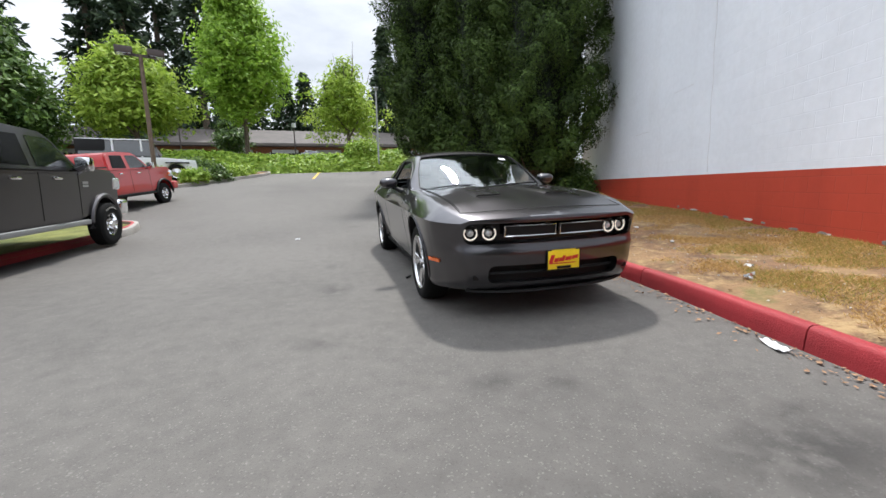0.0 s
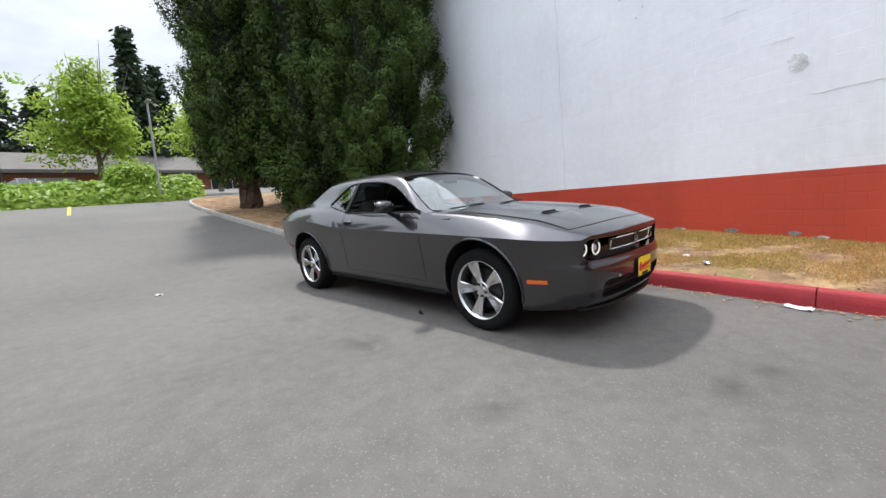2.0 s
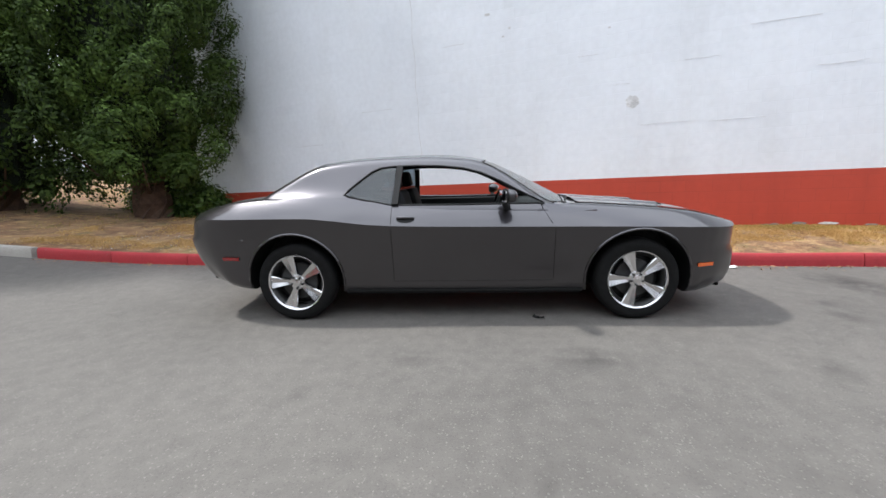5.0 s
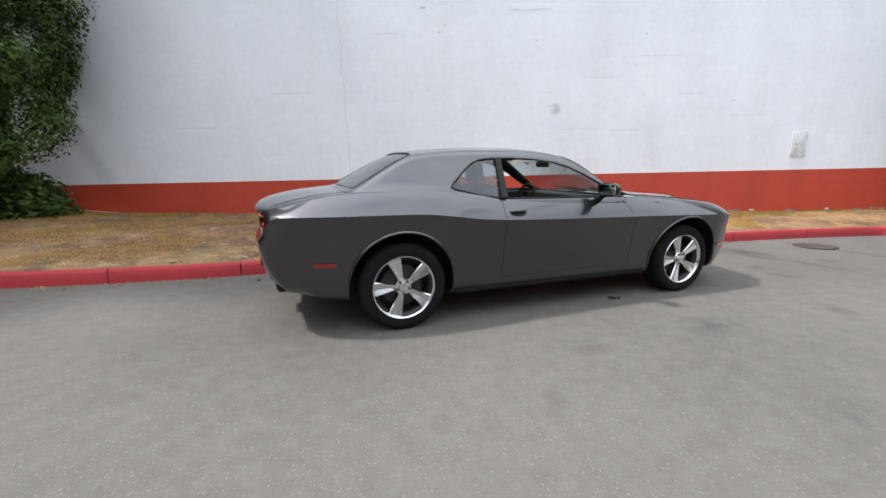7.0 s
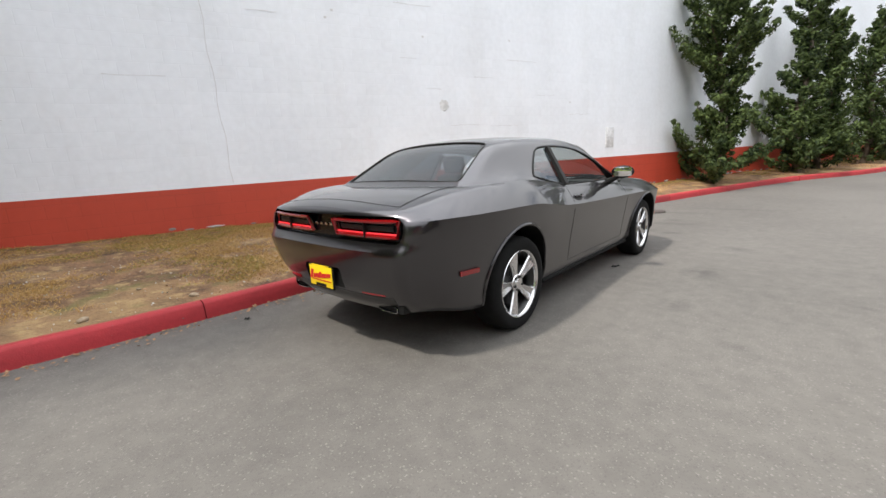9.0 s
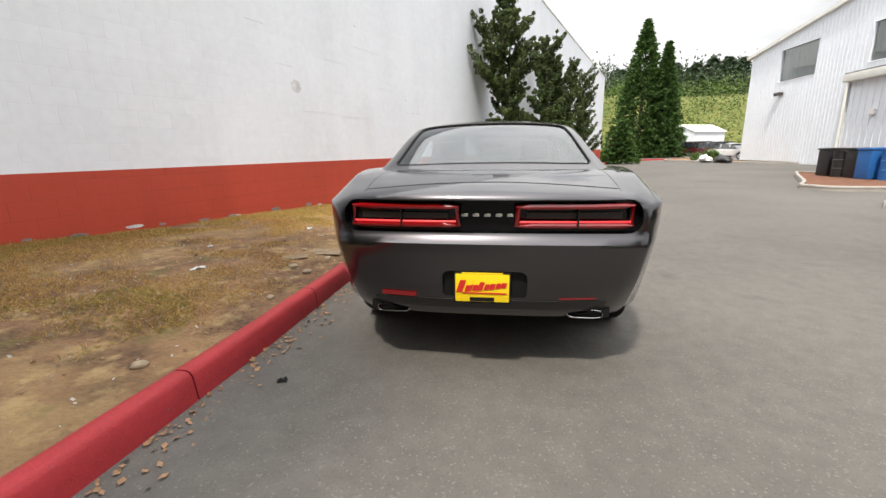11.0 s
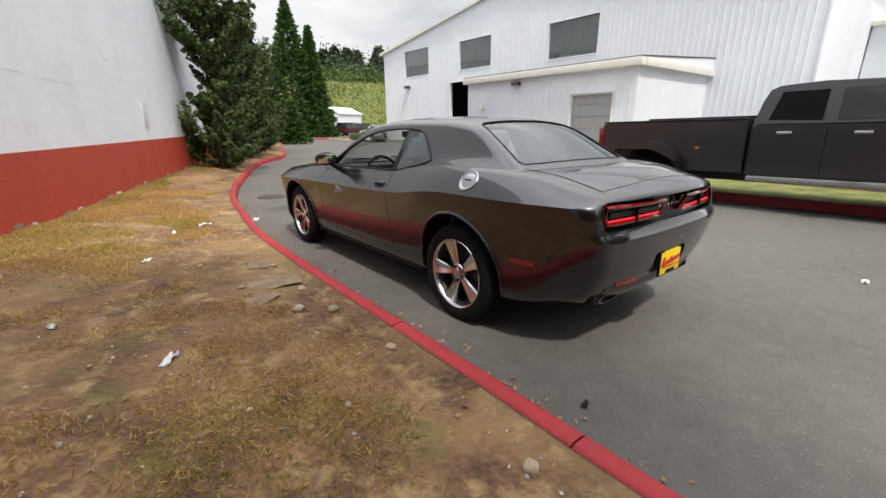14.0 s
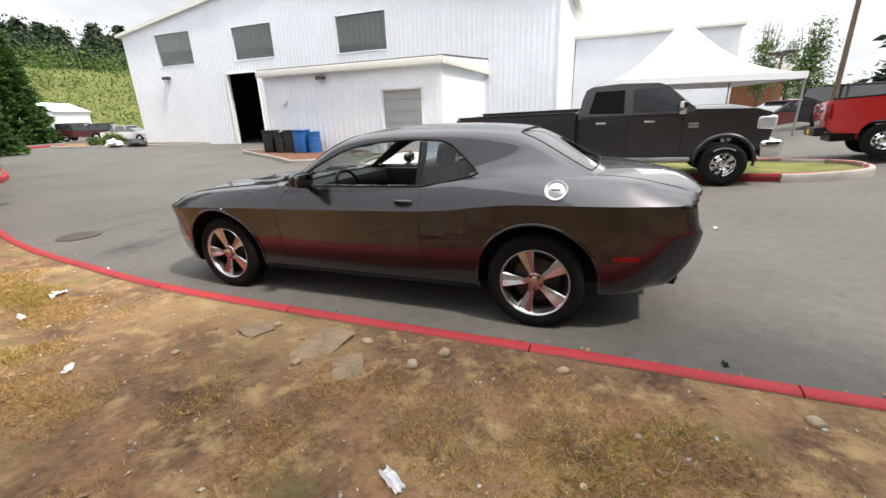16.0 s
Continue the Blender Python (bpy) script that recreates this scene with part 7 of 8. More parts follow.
def truck_wheel(parent, x, y, z, out, s=1.0, letters=True):
    w = part("wheel", TRUCK_RIM, None, parent, "bright steel wheel")
    w.matrix_basis = pose(x, y, z, 0, 0, 0 if out > 0 else 180) @ Matrix.Scale(s, 4)
    part("tyre", TRUCK_TYRE, None, w)
    for k in range(8):
        part("rim_hole", TRUCK_HOLE, None, w).rotation_euler = (radians(45 * k + 10), 0, 0)
    if letters:
        part("white_lettering", LETTER_ME, None, w)


def pickup(name, label, m, paint, dual, detail=True):
    """A crew-cab pickup, its nose towards +y."""
    t = thing(name, label, "pickup truck", m)
    fa, ra, hw = 2.15, -2.15, 1.0
    bed = [(-3.2, 1.40), (-3.22, 0.78), (-3.1, 0.64), (ra - 0.50, 0.60)] + arc(ra, 0.44, 0.49) + [(ra + 0.50, 0.58), (-0.58, 0.58), (-0.58, 1.46), (-3.1, 1.46)]
    b = part("bed_side", prism(bed, hw - 0.09, hw, 0.015), paint, t)
    part("bed_side", prism(bed, -hw, -hw + 0.09, 0.015), paint, t)
    part("bed_floor", box((-hw + 0.09, -3.15, 0.80), (hw - 0.09, -0.60, 0.86)), TRIM_BLACK, t)
    part("bed_front", box((-hw + 0.09, -0.66, 0.80), (hw - 0.09, -0.58, 1.44)), TRIM_BLACK, t)
    tg = part("tailgate", box((-hw + 0.10, -3.26, 0.80), (hw - 0.10, -3.16, 1.44), 0.02), paint, t)
    part("badge_bar", box((-0.42, -3.268, 1.16), (0.42, -3.258, 1.25), 0.003), TRIM_BLACK if paint is PAINT_RED else STEEL_DARK, tg)
    part("gate_handle", box((-0.16, -3.272, 1.32), (0.16, -3.256, 1.38), 0.005), TRIM_BLACK, tg)
    for sx in (-1, 1):
        part("bed_rail", box((sx * hw - 0.075, -3.18, 1.455), (sx * hw + 0.035 if sx < 0 else sx * hw + 0.005, -0.60, 1.49), 0.012), TRIM_BLACK, t)
        part("tail_lamp", box((sx * (hw - 0.055) - 0.05, -3.29, 0.95), (sx * (hw - 0.055) + 0.055, -3.12, 1.38), 0.025), LENS_RED, t, "red tail lamp")
    low = [(-0.55, 0.58), (-0.50, 0.54), (1.45, 0.54), (fa - 0.50, 0.56)] + arc(fa, 0.44, 0.48) + [(fa + 0.50, 0.62), (2.78, 0.66), (2.86, 0.80), (2.90, 1.05), (2.84, 1.32), (2.60, 1.40), (1.62, 1.44), (1.45, 1.36), (-0.55, 1.34)]
    cab = prism(low, -hw, hw, 0.05)
    for q in cab.verts:
        q.co.x *= 1 - 0.09 * max(0, (q.co.y - 2.45) / 0.45) ** 2
    part("cab_body", cab, paint, t)
    part("hood", grid([[(x, y, 1.415 + 0.05 * (1 - (x / 0.86) ** 4) - 0.12 * max(0, (y - 2.2) / 0.6) ** 2) for x in np.linspace(-0.86, 0.86, 11)] for y in np.linspace(1.66, 2.80, 8)], 0.02), paint, t)
    up = [(-0.55, 1.33), (-0.47, 1.72), (-0.40, 1.90), (-0.28, 1.955), (0.25, 1.985), (0.95, 1.955), (1.08, 1.90), (1.62, 1.40), (1.60, 1.33)]
    part("cab_top", prism(up, -hw + 0.02, hw - 0.02, 0.05, 0.17), paint, t)
    lean_in = lambda z: hw - 0.02 - 0.17 * (z - 1.33) / 0.655 + 0.006
    for sx in (-1, 1):
        for pts in ([(-0.33, 1.44), (0.34, 1.42), (0.34, 1.86), (-0.22, 1.86)], [(0.50, 1.42), (1.42, 1.42), (1.06, 1.80), (0.95, 1.86), (0.50, 1.86)]):
            bm = bmesh.new()
            f = bm.faces.new([bm.verts.new((sx * lean_in(z), y, z)) for y, z in pts])
            bmesh.ops.solidify(bm, geom=[f], thickness=0.012)
            bmesh.ops.recalc_face_normals(bm, faces=bm.faces)
            part("side_window", bm, GLOSS_BLACK if pts[0][0] < 0 else GLASS_MIRROR, t, "dark side window")
        for y in (-0.18, 0.72):
            part("door_handle", box((sx * (hw + 0.02) - 0.02, y, 1.225), (sx * (hw + 0.02) + 0.02, y + 0.20, 1.265), 0.01), CHROME, t, "chrome door handle")
        for y in (-0.53, 0.42, 1.40):
            part("door_seam", box((sx * hw - 0.004, y, 0.62), (sx * hw + 0.004, y + 0.012, 1.33)), TRIM_BLACK, t)
        mr = part("door_mirror", box((sx * 1.04 - 0.02 if sx > 0 else -1.26, 1.28, 1.36), (1.26 if sx > 0 else -1.02, 1.42, 1.60), 0.05), CHROME, t, "chrome door mirror")
        part("mirror_arm", box((sx * 0.98 - 0.06, 1.34, 1.36), (sx * 0.98 + 0.09, 1.40, 1.41)), TRIM_BLACK, mr)
        part("front_flare", tube([(sx * (hw + 0.005), y, z) for y, z in arc(fa, 0.44, 0.50, 16, 188, -8)], 0.045, 7), paint if detail else TRIM_BLACK, t)
        part("rocker", box((sx * hw - 0.06, -0.5, 0.46), (sx * hw + 0.03, 1.60, 0.54), 0.02), STEEL_GREY if detail else TRIM_BLACK, t)
        part("head_lamp", box((sx * 0.80 - 0.17, 2.60, 1.02), (sx * 0.80 + 0.165, 2.93, 1.27), 0.07, seg=4), LENS_WHITE, t, "clear head lamp")
        if not dual:
            part("corner_lamp", box((sx * 0.955 - 0.03, 2.58, 1.10), (sx * 0.955 + 0.03, 2.68, 1.20), 0.02), LENS_ORANGE, t)
        if detail:
            for k in range(4):
                part("badge_bar", box((sx * hw - 0.002, 1.50 + 0.05 * (k % 2), 1.10 + 0.055 * (k // 2)), (sx * hw + 0.010, 1.52 + 0.10 + 0.05 * (k % 2), 1.14 + 0.055 * (k // 2))), PAINT_SILVER, t)
        if dual:
            part("rear_flare", prism([(ra - 0.62, 0.60)] + arc(ra, 0.44, 0.52, 14) + [(ra + 0.62, 0.58), (ra + 0.66, 0.72)] + arc(ra, 0.46, 0.66, 14, 15, 165) + [(ra - 0.66, 0.74)], sx * hw - (0.0 if sx > 0 else 0.20), sx * hw + (0.20 if sx > 0 else 0.0), 0.008), paint, t, "wide rear fender")
            truck_wheel(t, sx * (hw + 0.04), ra, 0.40, sx)
            part("side_marker", box((sx * hw - 0.003, ra + 0.80, 0.98), (sx * hw + 0.012, ra + 0.87, 1.01)), LENS_ORANGE, t)
        else:
            truck_wheel(t, sx * (hw - 0.14), ra, 0.40, sx, letters=False)
        truck_wheel(t, sx * (hw - 0.12 + (0.10 if dual else 0)), fa, 0.40, sx, letters=dual)
    part("grille", box((-0.62, 2.84, 0.92), (0.62, 2.94, 1.30), 0.03), CHROME if dual else TRIM_BLACK, t)
    part("windshield", ruled([(x, 1.66 + 0.02 * (1 - x * x), 1.40) for x in np.linspace(-0.86, 0.86, 9)], [(x, 1.09, 1.90) for x in np.linspace(-0.74, 0.74, 9)], 4, 0.01), GLASS_MIRROR, t)
    part("front_bumper", box((-1.02, 2.70, 0.52), (1.02, 3.06, 0.84), 0.09, seg=4), CHROME if dual else PAINT_RED, t, "chrome front bumper" if dual else "")
    part("rear_bumper", box((-0.96, -3.46, 0.58), (0.96, -3.24, 0.80), 0.04), CHROME if dual else TRIM_BLACK, t)
    part("underbody", box((-0.75, -3.1, 0.42), (0.75, 2.7, 0.62)), TRIM_BLACK, t)
    if not dual:
        part("plate_card", box((-0.16, -3.475, 0.63), (0.16, -3.462, 0.76)), PLATE_YELLOW, t)
    return t


GLASS_MIRROR = mat("sky_lit_glass", (0.02, 0.025, 0.03), 0.03, var=0.05, coat=1.0, spec=1.0)
pickup("dually_pickup", "dark grey crew-cab dually pickup parked over a red kerb", pose(-6.80, 1.79, ground_z(-5.75, 1.79) + 0.075, 1.2, 2.0, 0), PAINT_TRUCK, True)
pickup("red_pickup", "bright red pickup parked at the edge of the lane", pose(-8.25, 9.15, ground_z(-8.25, 9.15) + 0.02, 4.4, -2.0, -13) @ Matrix.Scale(0.85, 4), PAINT_RED, False, False)

CAR_TYRE = link_mesh("tyre", lathe([(-0.09, 0.20), (-0.10, 0.27), (-0.08, 0.315), (0.08, 0.315), (0.10, 0.27), (0.09, 0.20)], 28), RUBBER, 45)
CAR_RIM = link_mesh("rim", lathe([(0.09, 0.205), (0.08, 0.19), (0.04, 0.17), (0.06, 0.06), (0.08, 0.0)], 28), ALLOY, 40)


def small_car(name, label, category, m, paint, outline, roof, width, axles, wheel_r=0.315, taper=0.2, extra=None):
    t = thing(name, label, category, m)
    hw = width / 2
    part("body", prism(outline, -hw, hw, 0.06), paint, t)
    part("cabin", prism(roof, -hw + 0.05, hw - 0.05, 0.05, taper), GLASS_MIRROR, t, "dark glazed cabin")
    z0, z1 = min(z for _, z in roof), max(z for _, z in roof)
    ys = [y for y, z in roof if z > z1 - 0.06]
    part("roof", box((-hw + 0.05 + taper - 0.02, min(ys) - 0.05, z1 - 0.02), (hw - 0.05 - taper + 0.02, max(ys) + 0.05, z1 + 0.04), 0.025), paint, t)
    for sx in (-1, 1):
        for y in axles:
            w = part("wheel", CAR_RIM, None, t)
            w.matrix_basis = pose(sx * (hw - 0.09), y, wheel_r, 0, 0, 0 if sx > 0 else 180) @ Matrix.Scale(wheel_r / 0.315, 4)
            part("tyre", CAR_TYRE, None, w)
        yf, yr = max(y for y, _ in outline), min(y for y, _ in outline)
        part("head_lamp", box((sx * (hw - 0.28) - 0.16, yf - 0.22, 0.62), (sx * (hw - 0.28) + 0.16, yf - 0.015, 0.76), 0.03), LENS_WHITE, t)
        part("tail_lamp", box((sx * (hw - 0.24) - 0.15, yr - 0.006, 0.72), (sx * (hw - 0.24) + 0.15, yr + 0.15, 0.88), 0.03), LENS_RED, t)
        for ya, yb in ((axles[0] + 0.45, axles[0] + 0.47), (sum(axles) / 2 + 0.1, sum(axles) / 2 + 0.12)):
            part("pillar", box((sx * (hw - 0.06 - taper / 2) - 0.03, ya, z0), (sx * (hw - 0.06 - taper / 2) + 0.03, yb + 0.05, z1)), paint, t)
    if extra:
        extra(t, hw)
    return t


SEDAN_LOW = [(-2.3, 0.35), (-1.72, 0.30)] + arc(-1.38, 0.33, 0.34, 8) + [(1.0, 0.28)] + arc(1.38, 0.33, 0.34, 8) + [(2.2, 0.30), (2.32, 0.5), (2.25, 0.72), (1.1, 0.93), (-1.6, 0.98), (-2.28, 0.92)]
SEDAN_TOP = [(-1.75, 0.95), (-1.0, 1.38), (-0.4, 1.44), (0.25, 1.40), (1.15, 0.92)]
SUV_LOW = [(-2.25, 0.45), (-1.80, 0.40)] + arc(-1.38, 0.38, 0.42, 8) + [(0.95, 0.38)] + arc(1.40, 0.38, 0.42, 8) + [(2.15, 0.45), (2.25, 0.65), (2.2, 0.95), (1.0, 1.06), (-2.25, 1.08)]
SUV_TOP = [(-2.2, 1.06), (-2.1, 1.66), (-1.6, 1.74), (0.2, 1.72), (0.95, 1.05)]
JEEP_TOP = [(-2.15, 1.08), (-2.12, 1.80), (-2.0, 1.84), (0.45, 1.82), (0.85, 1.08)]


def sedan(label, x, y, rz, paint, z=None):
    return small_car("sedan", label, "car", pose(x, y, ground_z(x, y) if z is None else z, 0, 0, rz), paint, SEDAN_LOW, SEDAN_TOP, 1.8, (-1.38, 1.38))


def suv(label, x, y, rz, paint, z=None, top=None, name="suv"):
    return small_car(name, label, "car", pose(x, y, ground_z(x, y) if z is None else z, 0, 0, rz), paint, SUV_LOW, top or SUV_TOP, 1.86, (-1.38, 1.40), 0.37, 0.12)


jp = suv("white boxy four-door off-roader parked behind a bed", -10.1, 17.4, -78, PAINT_WHITE, ground_z(-10.1, 17.4) + 0.05, JEEP_TOP, "off_roader")
part("soft_top_rear", box((-0.84, -2.2, 1.10), (0.84, -1.15, 1.85), 0.06), TRIM_BLACK, jp, "black rear hardtop")
part("fender_flare", box((-0.98, 1.0, 0.80), (0.98, 1.95, 0.86), 0.02), TRIM_BLACK, jp)
sedan("glossy maroon sedan parked in the yard", -22.5, 9.6, -150, PAINT_MAROON, 0.15)
suv("dark grey estate parked beside the red pickup", -17.5, 11.2, -28, PAINT_TRUCK, 0.35)
sedan("white sedan in the parking rows", -26.0, 11.8, 60, PAINT_WHITE, 0.2)
sedan("silver sedan in the parking rows", -24.5, 14.6, 60, PAINT_SILVER, 0.3)
sedan("maroon sedan in the parking rows", -30.5, 13.8, 60, PAINT_MAROON, 0.3)
suv("silver estate in the parking rows", -20.5, 15.5, -120, PAINT_SILVER, 0.5)
sedan("white sedan in the parking rows", -34.5, 18.8, 60, PAINT_WHITE, 0.4)
sedan("red sedan in the parking rows", -38.0, 16.8, 60, PAINT_RED, 0.4)
suv("dark estate in the parking rows", -28.0, 18.4, 60, PAINT_TRUCK, 0.5)
suv("maroon off-roader parked beyond the workshop", -25.9, -52.7, 40, PAINT_MAROON, -0.1, JEEP_TOP, "off_roader")
suv("black estate parked beyond the workshop", -28.0, -51.4, 40, PAINT_TRUCK, -0.1)
sedan("white sedan parked at the workshop corner", -23.1, -40.4, 20, PAINT_WHITE, -0.1)
sedan("silver sedan parked before the shop row", -3.8, 44.0, 88, PAINT_WHITE, ground_z(0, 44))

sedan("red car standing in the workshop bay with shade put into its wall colour", FX - 6.0, (HOLES[3][0] + HOLES[3][1]) / 2 - 0.6, 60, PAINT_RED, -0.2)

# ---- tent, posts, bins, litter ----
tent = thing("canopy_tent", "white peaked canopy tent in the yard", "tent", pose(-18.2, 4.4, 0.1, 0, 0, 8))
half = 3.3
rows = []
for i in range(13):
    t_ = i / 12
    rr, zz = half * (1 - t_), 2.45 + 2.5 * t_ ** 1.9
    ring = []
    for k in range(33):
        a = 2 * math.pi * k / 32 + math.pi / 4
        q = 1 / max(abs(math.cos(a)), abs(math.sin(a)))
        ring.append((rr * q * math.cos(a), rr * q * math.sin(a), zz))
    rows.append(ring)
part("canopy", grid(rows, 0.02), CANVAS, tent, "white canvas roof")
for sx in (-1, 1):
    for sy in (-1, 1):
        part("tent_pole", cyl((sx * (half - 0.05), sy * (half - 0.05), 0), (sx * (half - 0.05), sy * (half - 0.05), 2.45), 0.04, n=8), STEEL_GREY, tent)
for k in range(4):
    v = box((-half, half - 0.02, 2.22), (half, half, 2.46))
    bmesh.ops.rotate(v, verts=v.verts, matrix=Matrix.Rotation(k * math.pi / 2, 3, "Z"))
    part("valance", v, CANVAS, tent)


def yard_lamp(x, y, z, h, label, head=0.55, lean=0.0):
    p = thing("yard_lamp", label, "lamp post", pose(x, y, z, 0, lean, 20))
    part("pole", cyl((0, 0, -0.3), (0, 0, h), 0.10, 0.075, 10), WOOD_POLE, p, "square brown pole")
    part("cross_arm", box((-head, -0.05, h - 0.08), (head, 0.05, h + 0.02)), STEEL_DARK, p)
    for sx in (-1, 1):
        hd = part("lamp_head", box((sx * head - 0.30, -0.26, h - 0.02), (sx * head + 0.30, 0.26, h + 0.24), 0.03), STEEL_DARK, p, "brown box lamp head")
        part("lamp_lens", box((sx * head - 0.24, -0.2, h - 0.035), (sx * head + 0.24, 0.2, h - 0.02)), LENS_WHITE, hd)
    return p


YLAB = "tall brown pole with two box lamps over the yard"
yard_lamp(-9.0, 15.6, ground_z(-9, 15.6), 5.45, YLAB)
yard_lamp(-36.8, 13.3, 0.3, 4.6, YLAB)
yard_lamp(-45.2, 12.7, 0.3, 4.6, YLAB)
yard_lamp(-17.0, 9.6, 0.4, 5.6, YLAB)
sp_ = thing("street_pole", "thin grey street pole on the ivy bank", "street pole", pose(1.5, 22.4, ground_z(1.5, 22.4)))
part("pole", cyl((0, 0, -0.2), (0, 0, 5.2), 0.06, 0.05, 8), STEEL_GREY, sp_)
part("lamp_head", box((-0.10, -0.55, 5.12), (0.10, 0.06, 5.24), 0.03), STEEL_GREY, sp_)
for x, y, h in ((-4.6, 36, 3.6), (-14.0, 36, 4.2)):
    q = thing("street_light", "thin street light before the shop row", "street light", pose(x, y, ground_z(x, y)))
    part("pole", cyl((0, 0, -0.2), (0, 0, h), 0.06, 0.05, 8), STEEL_DARK, q)
    part("globe", cyl((0, 0, h), (0, 0, h + 0.4), 0.22, 0.18, 10), LENS_WHITE, q)
op = thing("marker_post", "orange timber post at the kerb bend", "post", pose(-10.9, -38.6, 0))
part("post", cyl((0, 0, -0.1), (0, 0, 2.1), 0.10, n=10), mat("orange_post", (0.5, 0.13, 0.05), 0.7), op)
part("post_cap", cyl((0, 0, 2.1), (0, 0, 2.17), 0.115, n=10), STEEL_GREY, op)


def drum(x, y, z, paint, label, square=False):
    d = thing("waste_bin" if square else "drum", label, "bin" if square else "drum", pose(x, y, z))
    if square:
        part("tub", box((-0.30, -0.30, 0), (0.30, 0.30, 1.0), 0.05), paint, d)
        part("lid", box((-0.33, -0.33, 1.0), (0.33, 0.33, 1.08), 0.03), paint, d)
    else:
        part("barrel", lathe([(0.0, 0.0), (0.0, 0.29), (0.30, 0.29), (0.32, 0.31), (0.34, 0.29), (0.62, 0.29), (0.64, 0.31), (0.66, 0.29), (0.96, 0.29), (0.98, 0.30), (0.95, 0.27), (0.95, 0.0)], 24, "z"), paint, d)


for k, (y, m_, sq) in enumerate(((-14.1, PLASTIC_BLACK, True), (-13.4, PLASTIC_BLACK, False), (-12.75, PLASTIC_BLACK, True), (-12.1, PLASTIC_BLUE, True), (-11.45, PLASTIC_BLUE, False))):
    drum(-13.2 + 0.1 * (k % 2), y, ground_z(-13.2, y) + 0.10, m_, ("blue" if m_ is PLASTIC_BLUE else "black") + " waste container on the mulch beside the lean-to", sq)
tarp = bmesh.new()
bmesh.ops.create_icosphere(tarp, subdivisions=3, radius=0.6)
for v in tarp.verts:
    v.co = Vector((v.co.x * 1.0, v.co.y * 1.5, max(0, v.co.z) * 0.7)) * (1 + 0.35 * noise.noise(v.co * 3))
tagged(new("rubbish_heap", link_mesh("rubbish_heap", tarp, PLASTIC_BLACK, 60)), "black bags and white scrap heaped by the planting bed", "rubbish").location = (-18.0, -32.0, 0)
tp = bmesh.new()
bmesh.ops.create_icosphere(tp, subdivisions=3, radius=0.5)
for v in tp.verts:
    v.co = Vector((v.co.x, v.co.y * 1.2, max(0, v.co.z) * 0.9)) * (1 + 0.5 * noise.noise(v.co * 4))
tagged(new("white_sack", link_mesh("white_sack", tp, PAPER, 60)), "crumpled white sack lying by the planting bed", "rubbish").location = (-17.4, -33.6, 0)


def crumple(name, x, y, z, sx, sy, label, material, seed, rz=0, high=0.02):
    """A crumpled scrap lying on the ground."""
    bm = bmesh.new()
    bmesh.ops.create_grid(bm, x_segments=7, y_segments=5, size=0.5)
    for v in bm.verts:
        q = v.co * 4 + Vector((seed, 0, 0))
        v.co = Vector((v.co.x * sx * (1 + 0.25 * noise.noise(q)), v.co.y * sy * (1 + 0.3 * noise.noise(q + Vector((0, 9, 0)))), 0.006 + high * abs(noise.noise(q * 1.5)) * 2))
    bmesh.ops.solidify(bm, geom=bm.faces[:], thickness=0.003)
    ob = new(name, link_mesh(name, bm, material, 30))
    ob.matrix_world = pose(x, y, z, 0, 0, rz)
    return tagged(ob, label, "litter")


lz = lambda x, y: lawn_z(x, y, kerb_x(y))
crumple("paper_scrap", 0.98, -3.35, ground_z(1, -3.35), 0.20, 0.07, "torn white paper lying in the gutter by the kerb", PAPER, 1, 68)
crumple("crushed_can", 1.83, -2.50, lz(1.83, -2.5), 0.15, 0.07, "crushed shiny can lying on the dry verge", ALLOY, 2, 20, 0.03)
crumple("paper_scrap", 2.61, 1.23, lz(2.61, 1.23), 0.045, 0.12, "crumpled white paper lying on the dry verge", PAPER, 3, -30)
crumple("paper_scrap", -2.35, 3.24, ground_z(-2.35, 3.24), 0.09, 0.05, "small white scrap lying on the asphalt", PAPER, 4, 10)
crumple("paper_scrap", 2.55, -0.9, lz(2.55, -0.9), 0.09, 0.04, "flattened white wrapper on the dry verge", PAPER, 5, 40)
crumple("paper_scrap", 2.2, -2.2, lz(2.2, -2.2), 0.08, 0.04, "flattened white wrapper on the dry verge", PAPER, 6, 80)
crumple("paper_scrap", 3.1, 0.4, lz(3.1, 0.4), 0.07, 0.04, "torn white paper on the dry verge", PAPER, 7, 110)
crumple("dark_leaf", 1.06, 2.64, ground_z(1.06, 2.64), 0.05, 0.028, "dark curled leaf lying on the asphalt", TRIM_BLACK, 8, 15)
crumple("dark_leaf", -0.87, -0.66, ground_z(-0.87, -0.66), 0.10, 0.03, "dark strip of rubber lying beside the car", TRIM_BLACK, 9, 60)


def stone(x, y, r, seed):
    bm = bmesh.new()
    bmesh.ops.create_icosphere(bm, subdivisions=2, radius=1)
    for v in bm.verts:
        v.co = v.co * (1 + 0.28 * noise.noise(v.co * 1.3 + Vector((seed * 5, 0, 0))))
        v.co = Vector((v.co.x * r * 0.9, v.co.y * r * 0.7, v.co.z * r * 0.5))
    ob = new("stone", link_mesh("stone", bm, STONE, 60))
    ob.matrix_world = pose(x, y, lz(x, y) + r * 0.22, 0, 0, seed * 40)
    return tagged(ob, "pale rounded stone lying on the dry verge", "stone", "stones on the verge")


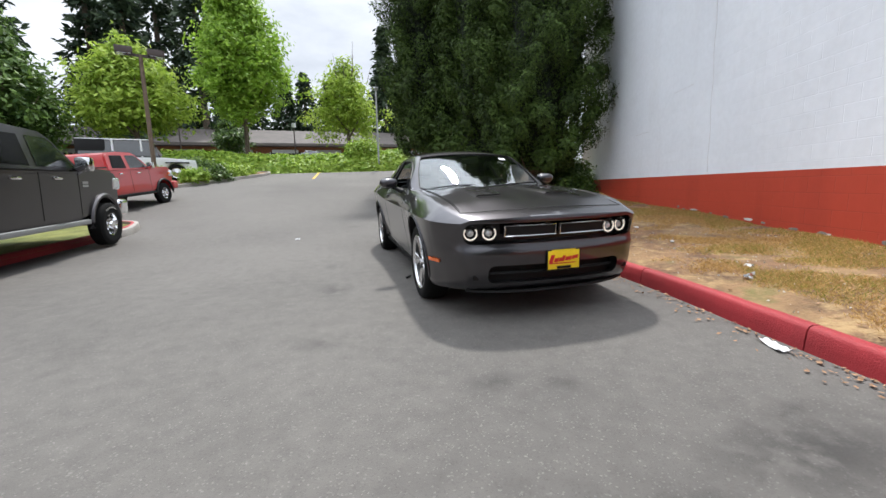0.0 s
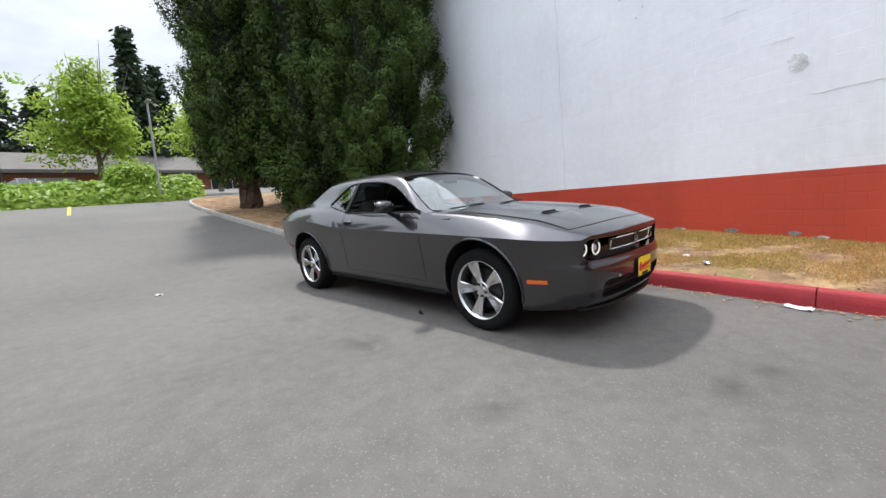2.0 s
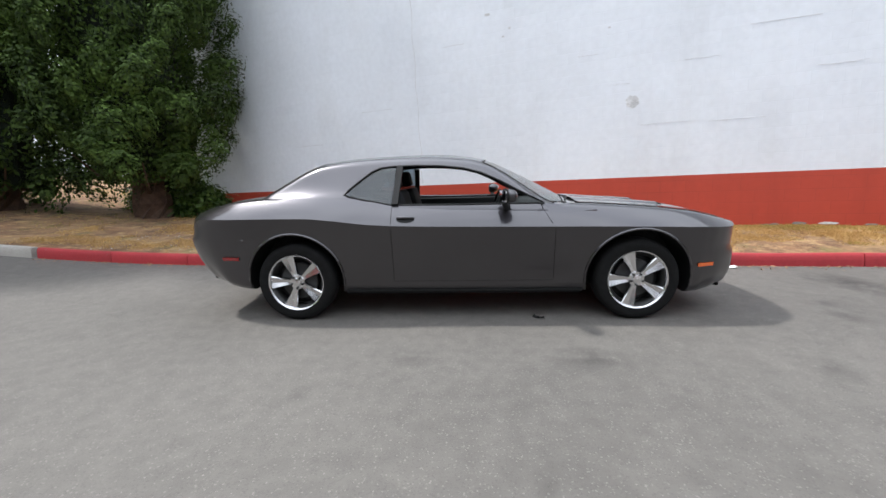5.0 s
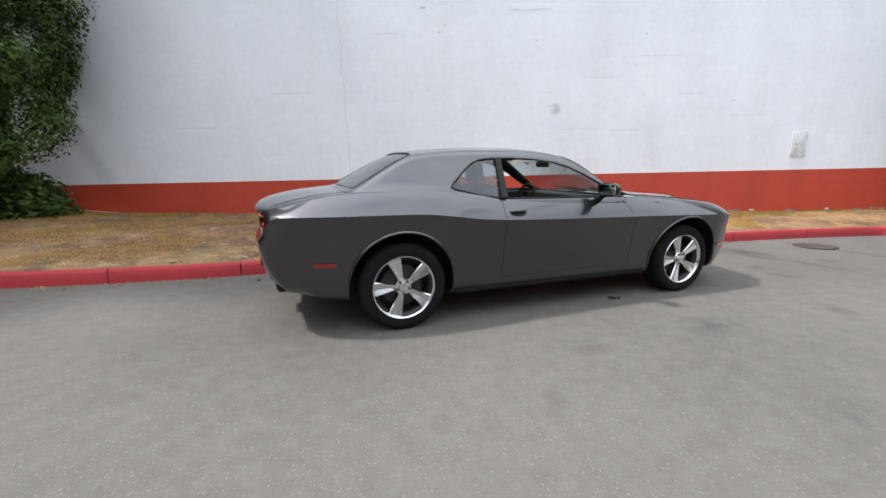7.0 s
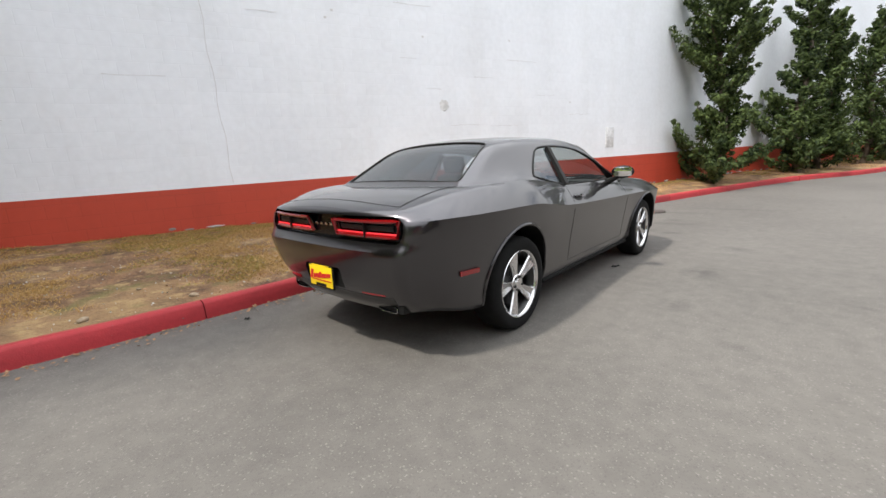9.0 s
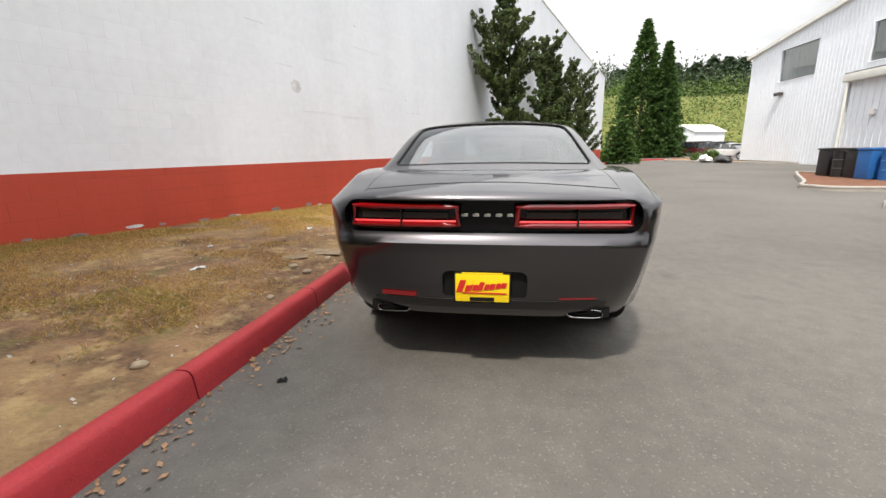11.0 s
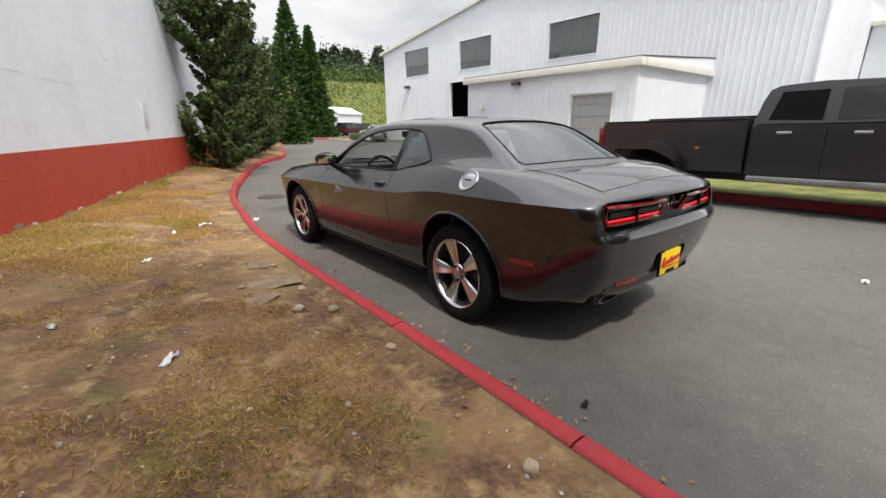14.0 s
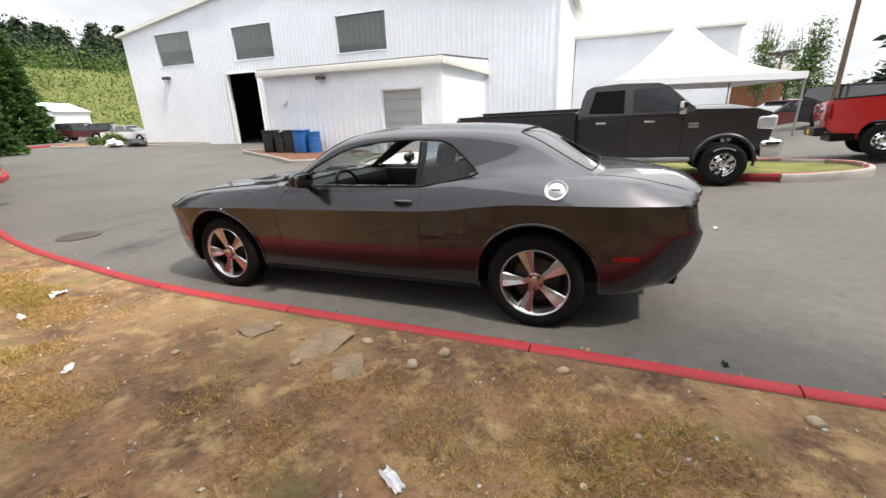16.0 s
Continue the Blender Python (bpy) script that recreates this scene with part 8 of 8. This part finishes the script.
for k, (x, y, r) in enumerate([(1.66, 1.07, 0.05), (1.70, 2.82, 0.045), (1.68, 0.55, 0.045), (1.62, 1.75, 0.04), (2.05, 0.30, 0.035), (1.85, 0.95, 0.05), (2.3, 3.1, 0.025), (3.0, 1.7, 0.02), (1.66, -0.2, 0.04), (2.4, 1.9, 0.02), (2.9, 2.4, 0.018), (2.05, 2.1, 0.022), (1.7, 3.6, 0.05), (2.2, -0.5, 0.03)]):
    stone(x, y, r, k)
# bare broken paving in the verge
for k, (x, y, sx, sy) in enumerate(((1.80, 0.30, 0.38, 0.24), (2.00, 0.62, 0.24, 0.17), (1.76, -0.30, 0.22, 0.18))):
    crumple("paving_shard", x, y, lz(x, y) + 0.004, sx, sy, "broken buried paving showing through the verge", OLD_PAVING, 20 + k, k * 35, 0.015)
# dead leaves and chips along the gutter and on the verge
k = 1100
ys = rng.uniform(-5.5, 6.5, k)
c = np.array([(kerb_x(y) - abs(rng.normal(0, 0.10)) - 0.01 if i % 3 else kerb_x(y) + 0.2 + rng.uniform(0, 2.4), y, 0) for i, y in enumerate(ys)])
c[:, 2] = [ground_z(p[0], p[1]) + 0.012 if p[0] < kerb_x(p[1]) else lz(p[0], p[1]) + 0.012 for p in c]
a = unit(rng.normal(0, 1, (k, 3)) * np.array([1, 1, 0.25])) * rng.uniform(0.006, 0.022, (k, 1))
b = unit(np.cross(a, np.array([0, 0, 1.0]) + rng.normal(0, 0.3, (k, 3)))) * rng.uniform(0.006, 0.018, (k, 1))
tagged(new("dead_leaves", quads("dead_leaves", c, a, b, LITTER)), "brown dead leaves along the kerb", "leaves", kind="stuff")
k = 900
ys = rng.uniform(-4, 6, k)
c = np.array([(kerb_x(y) + 0.2 + rng.uniform(0, 2.6), y, 0) for y in ys])
c[:, 2] = [lz(p[0], p[1]) + 0.008 for p in c]
a = unit(rng.normal(0, 1, (k, 3)) * np.array([1, 1, 0.4])) * rng.uniform(0.004, 0.017, (k, 1))
b = unit(np.cross(a, rng.normal(0, 1, (k, 3)))) * rng.uniform(0.004, 0.010, (k, 1))
tagged(new("pale_chips", quads("pale_chips", c, a, b, PALE_CONCRETE)), "pale stone chips on the verge", "gravel", kind="stuff")
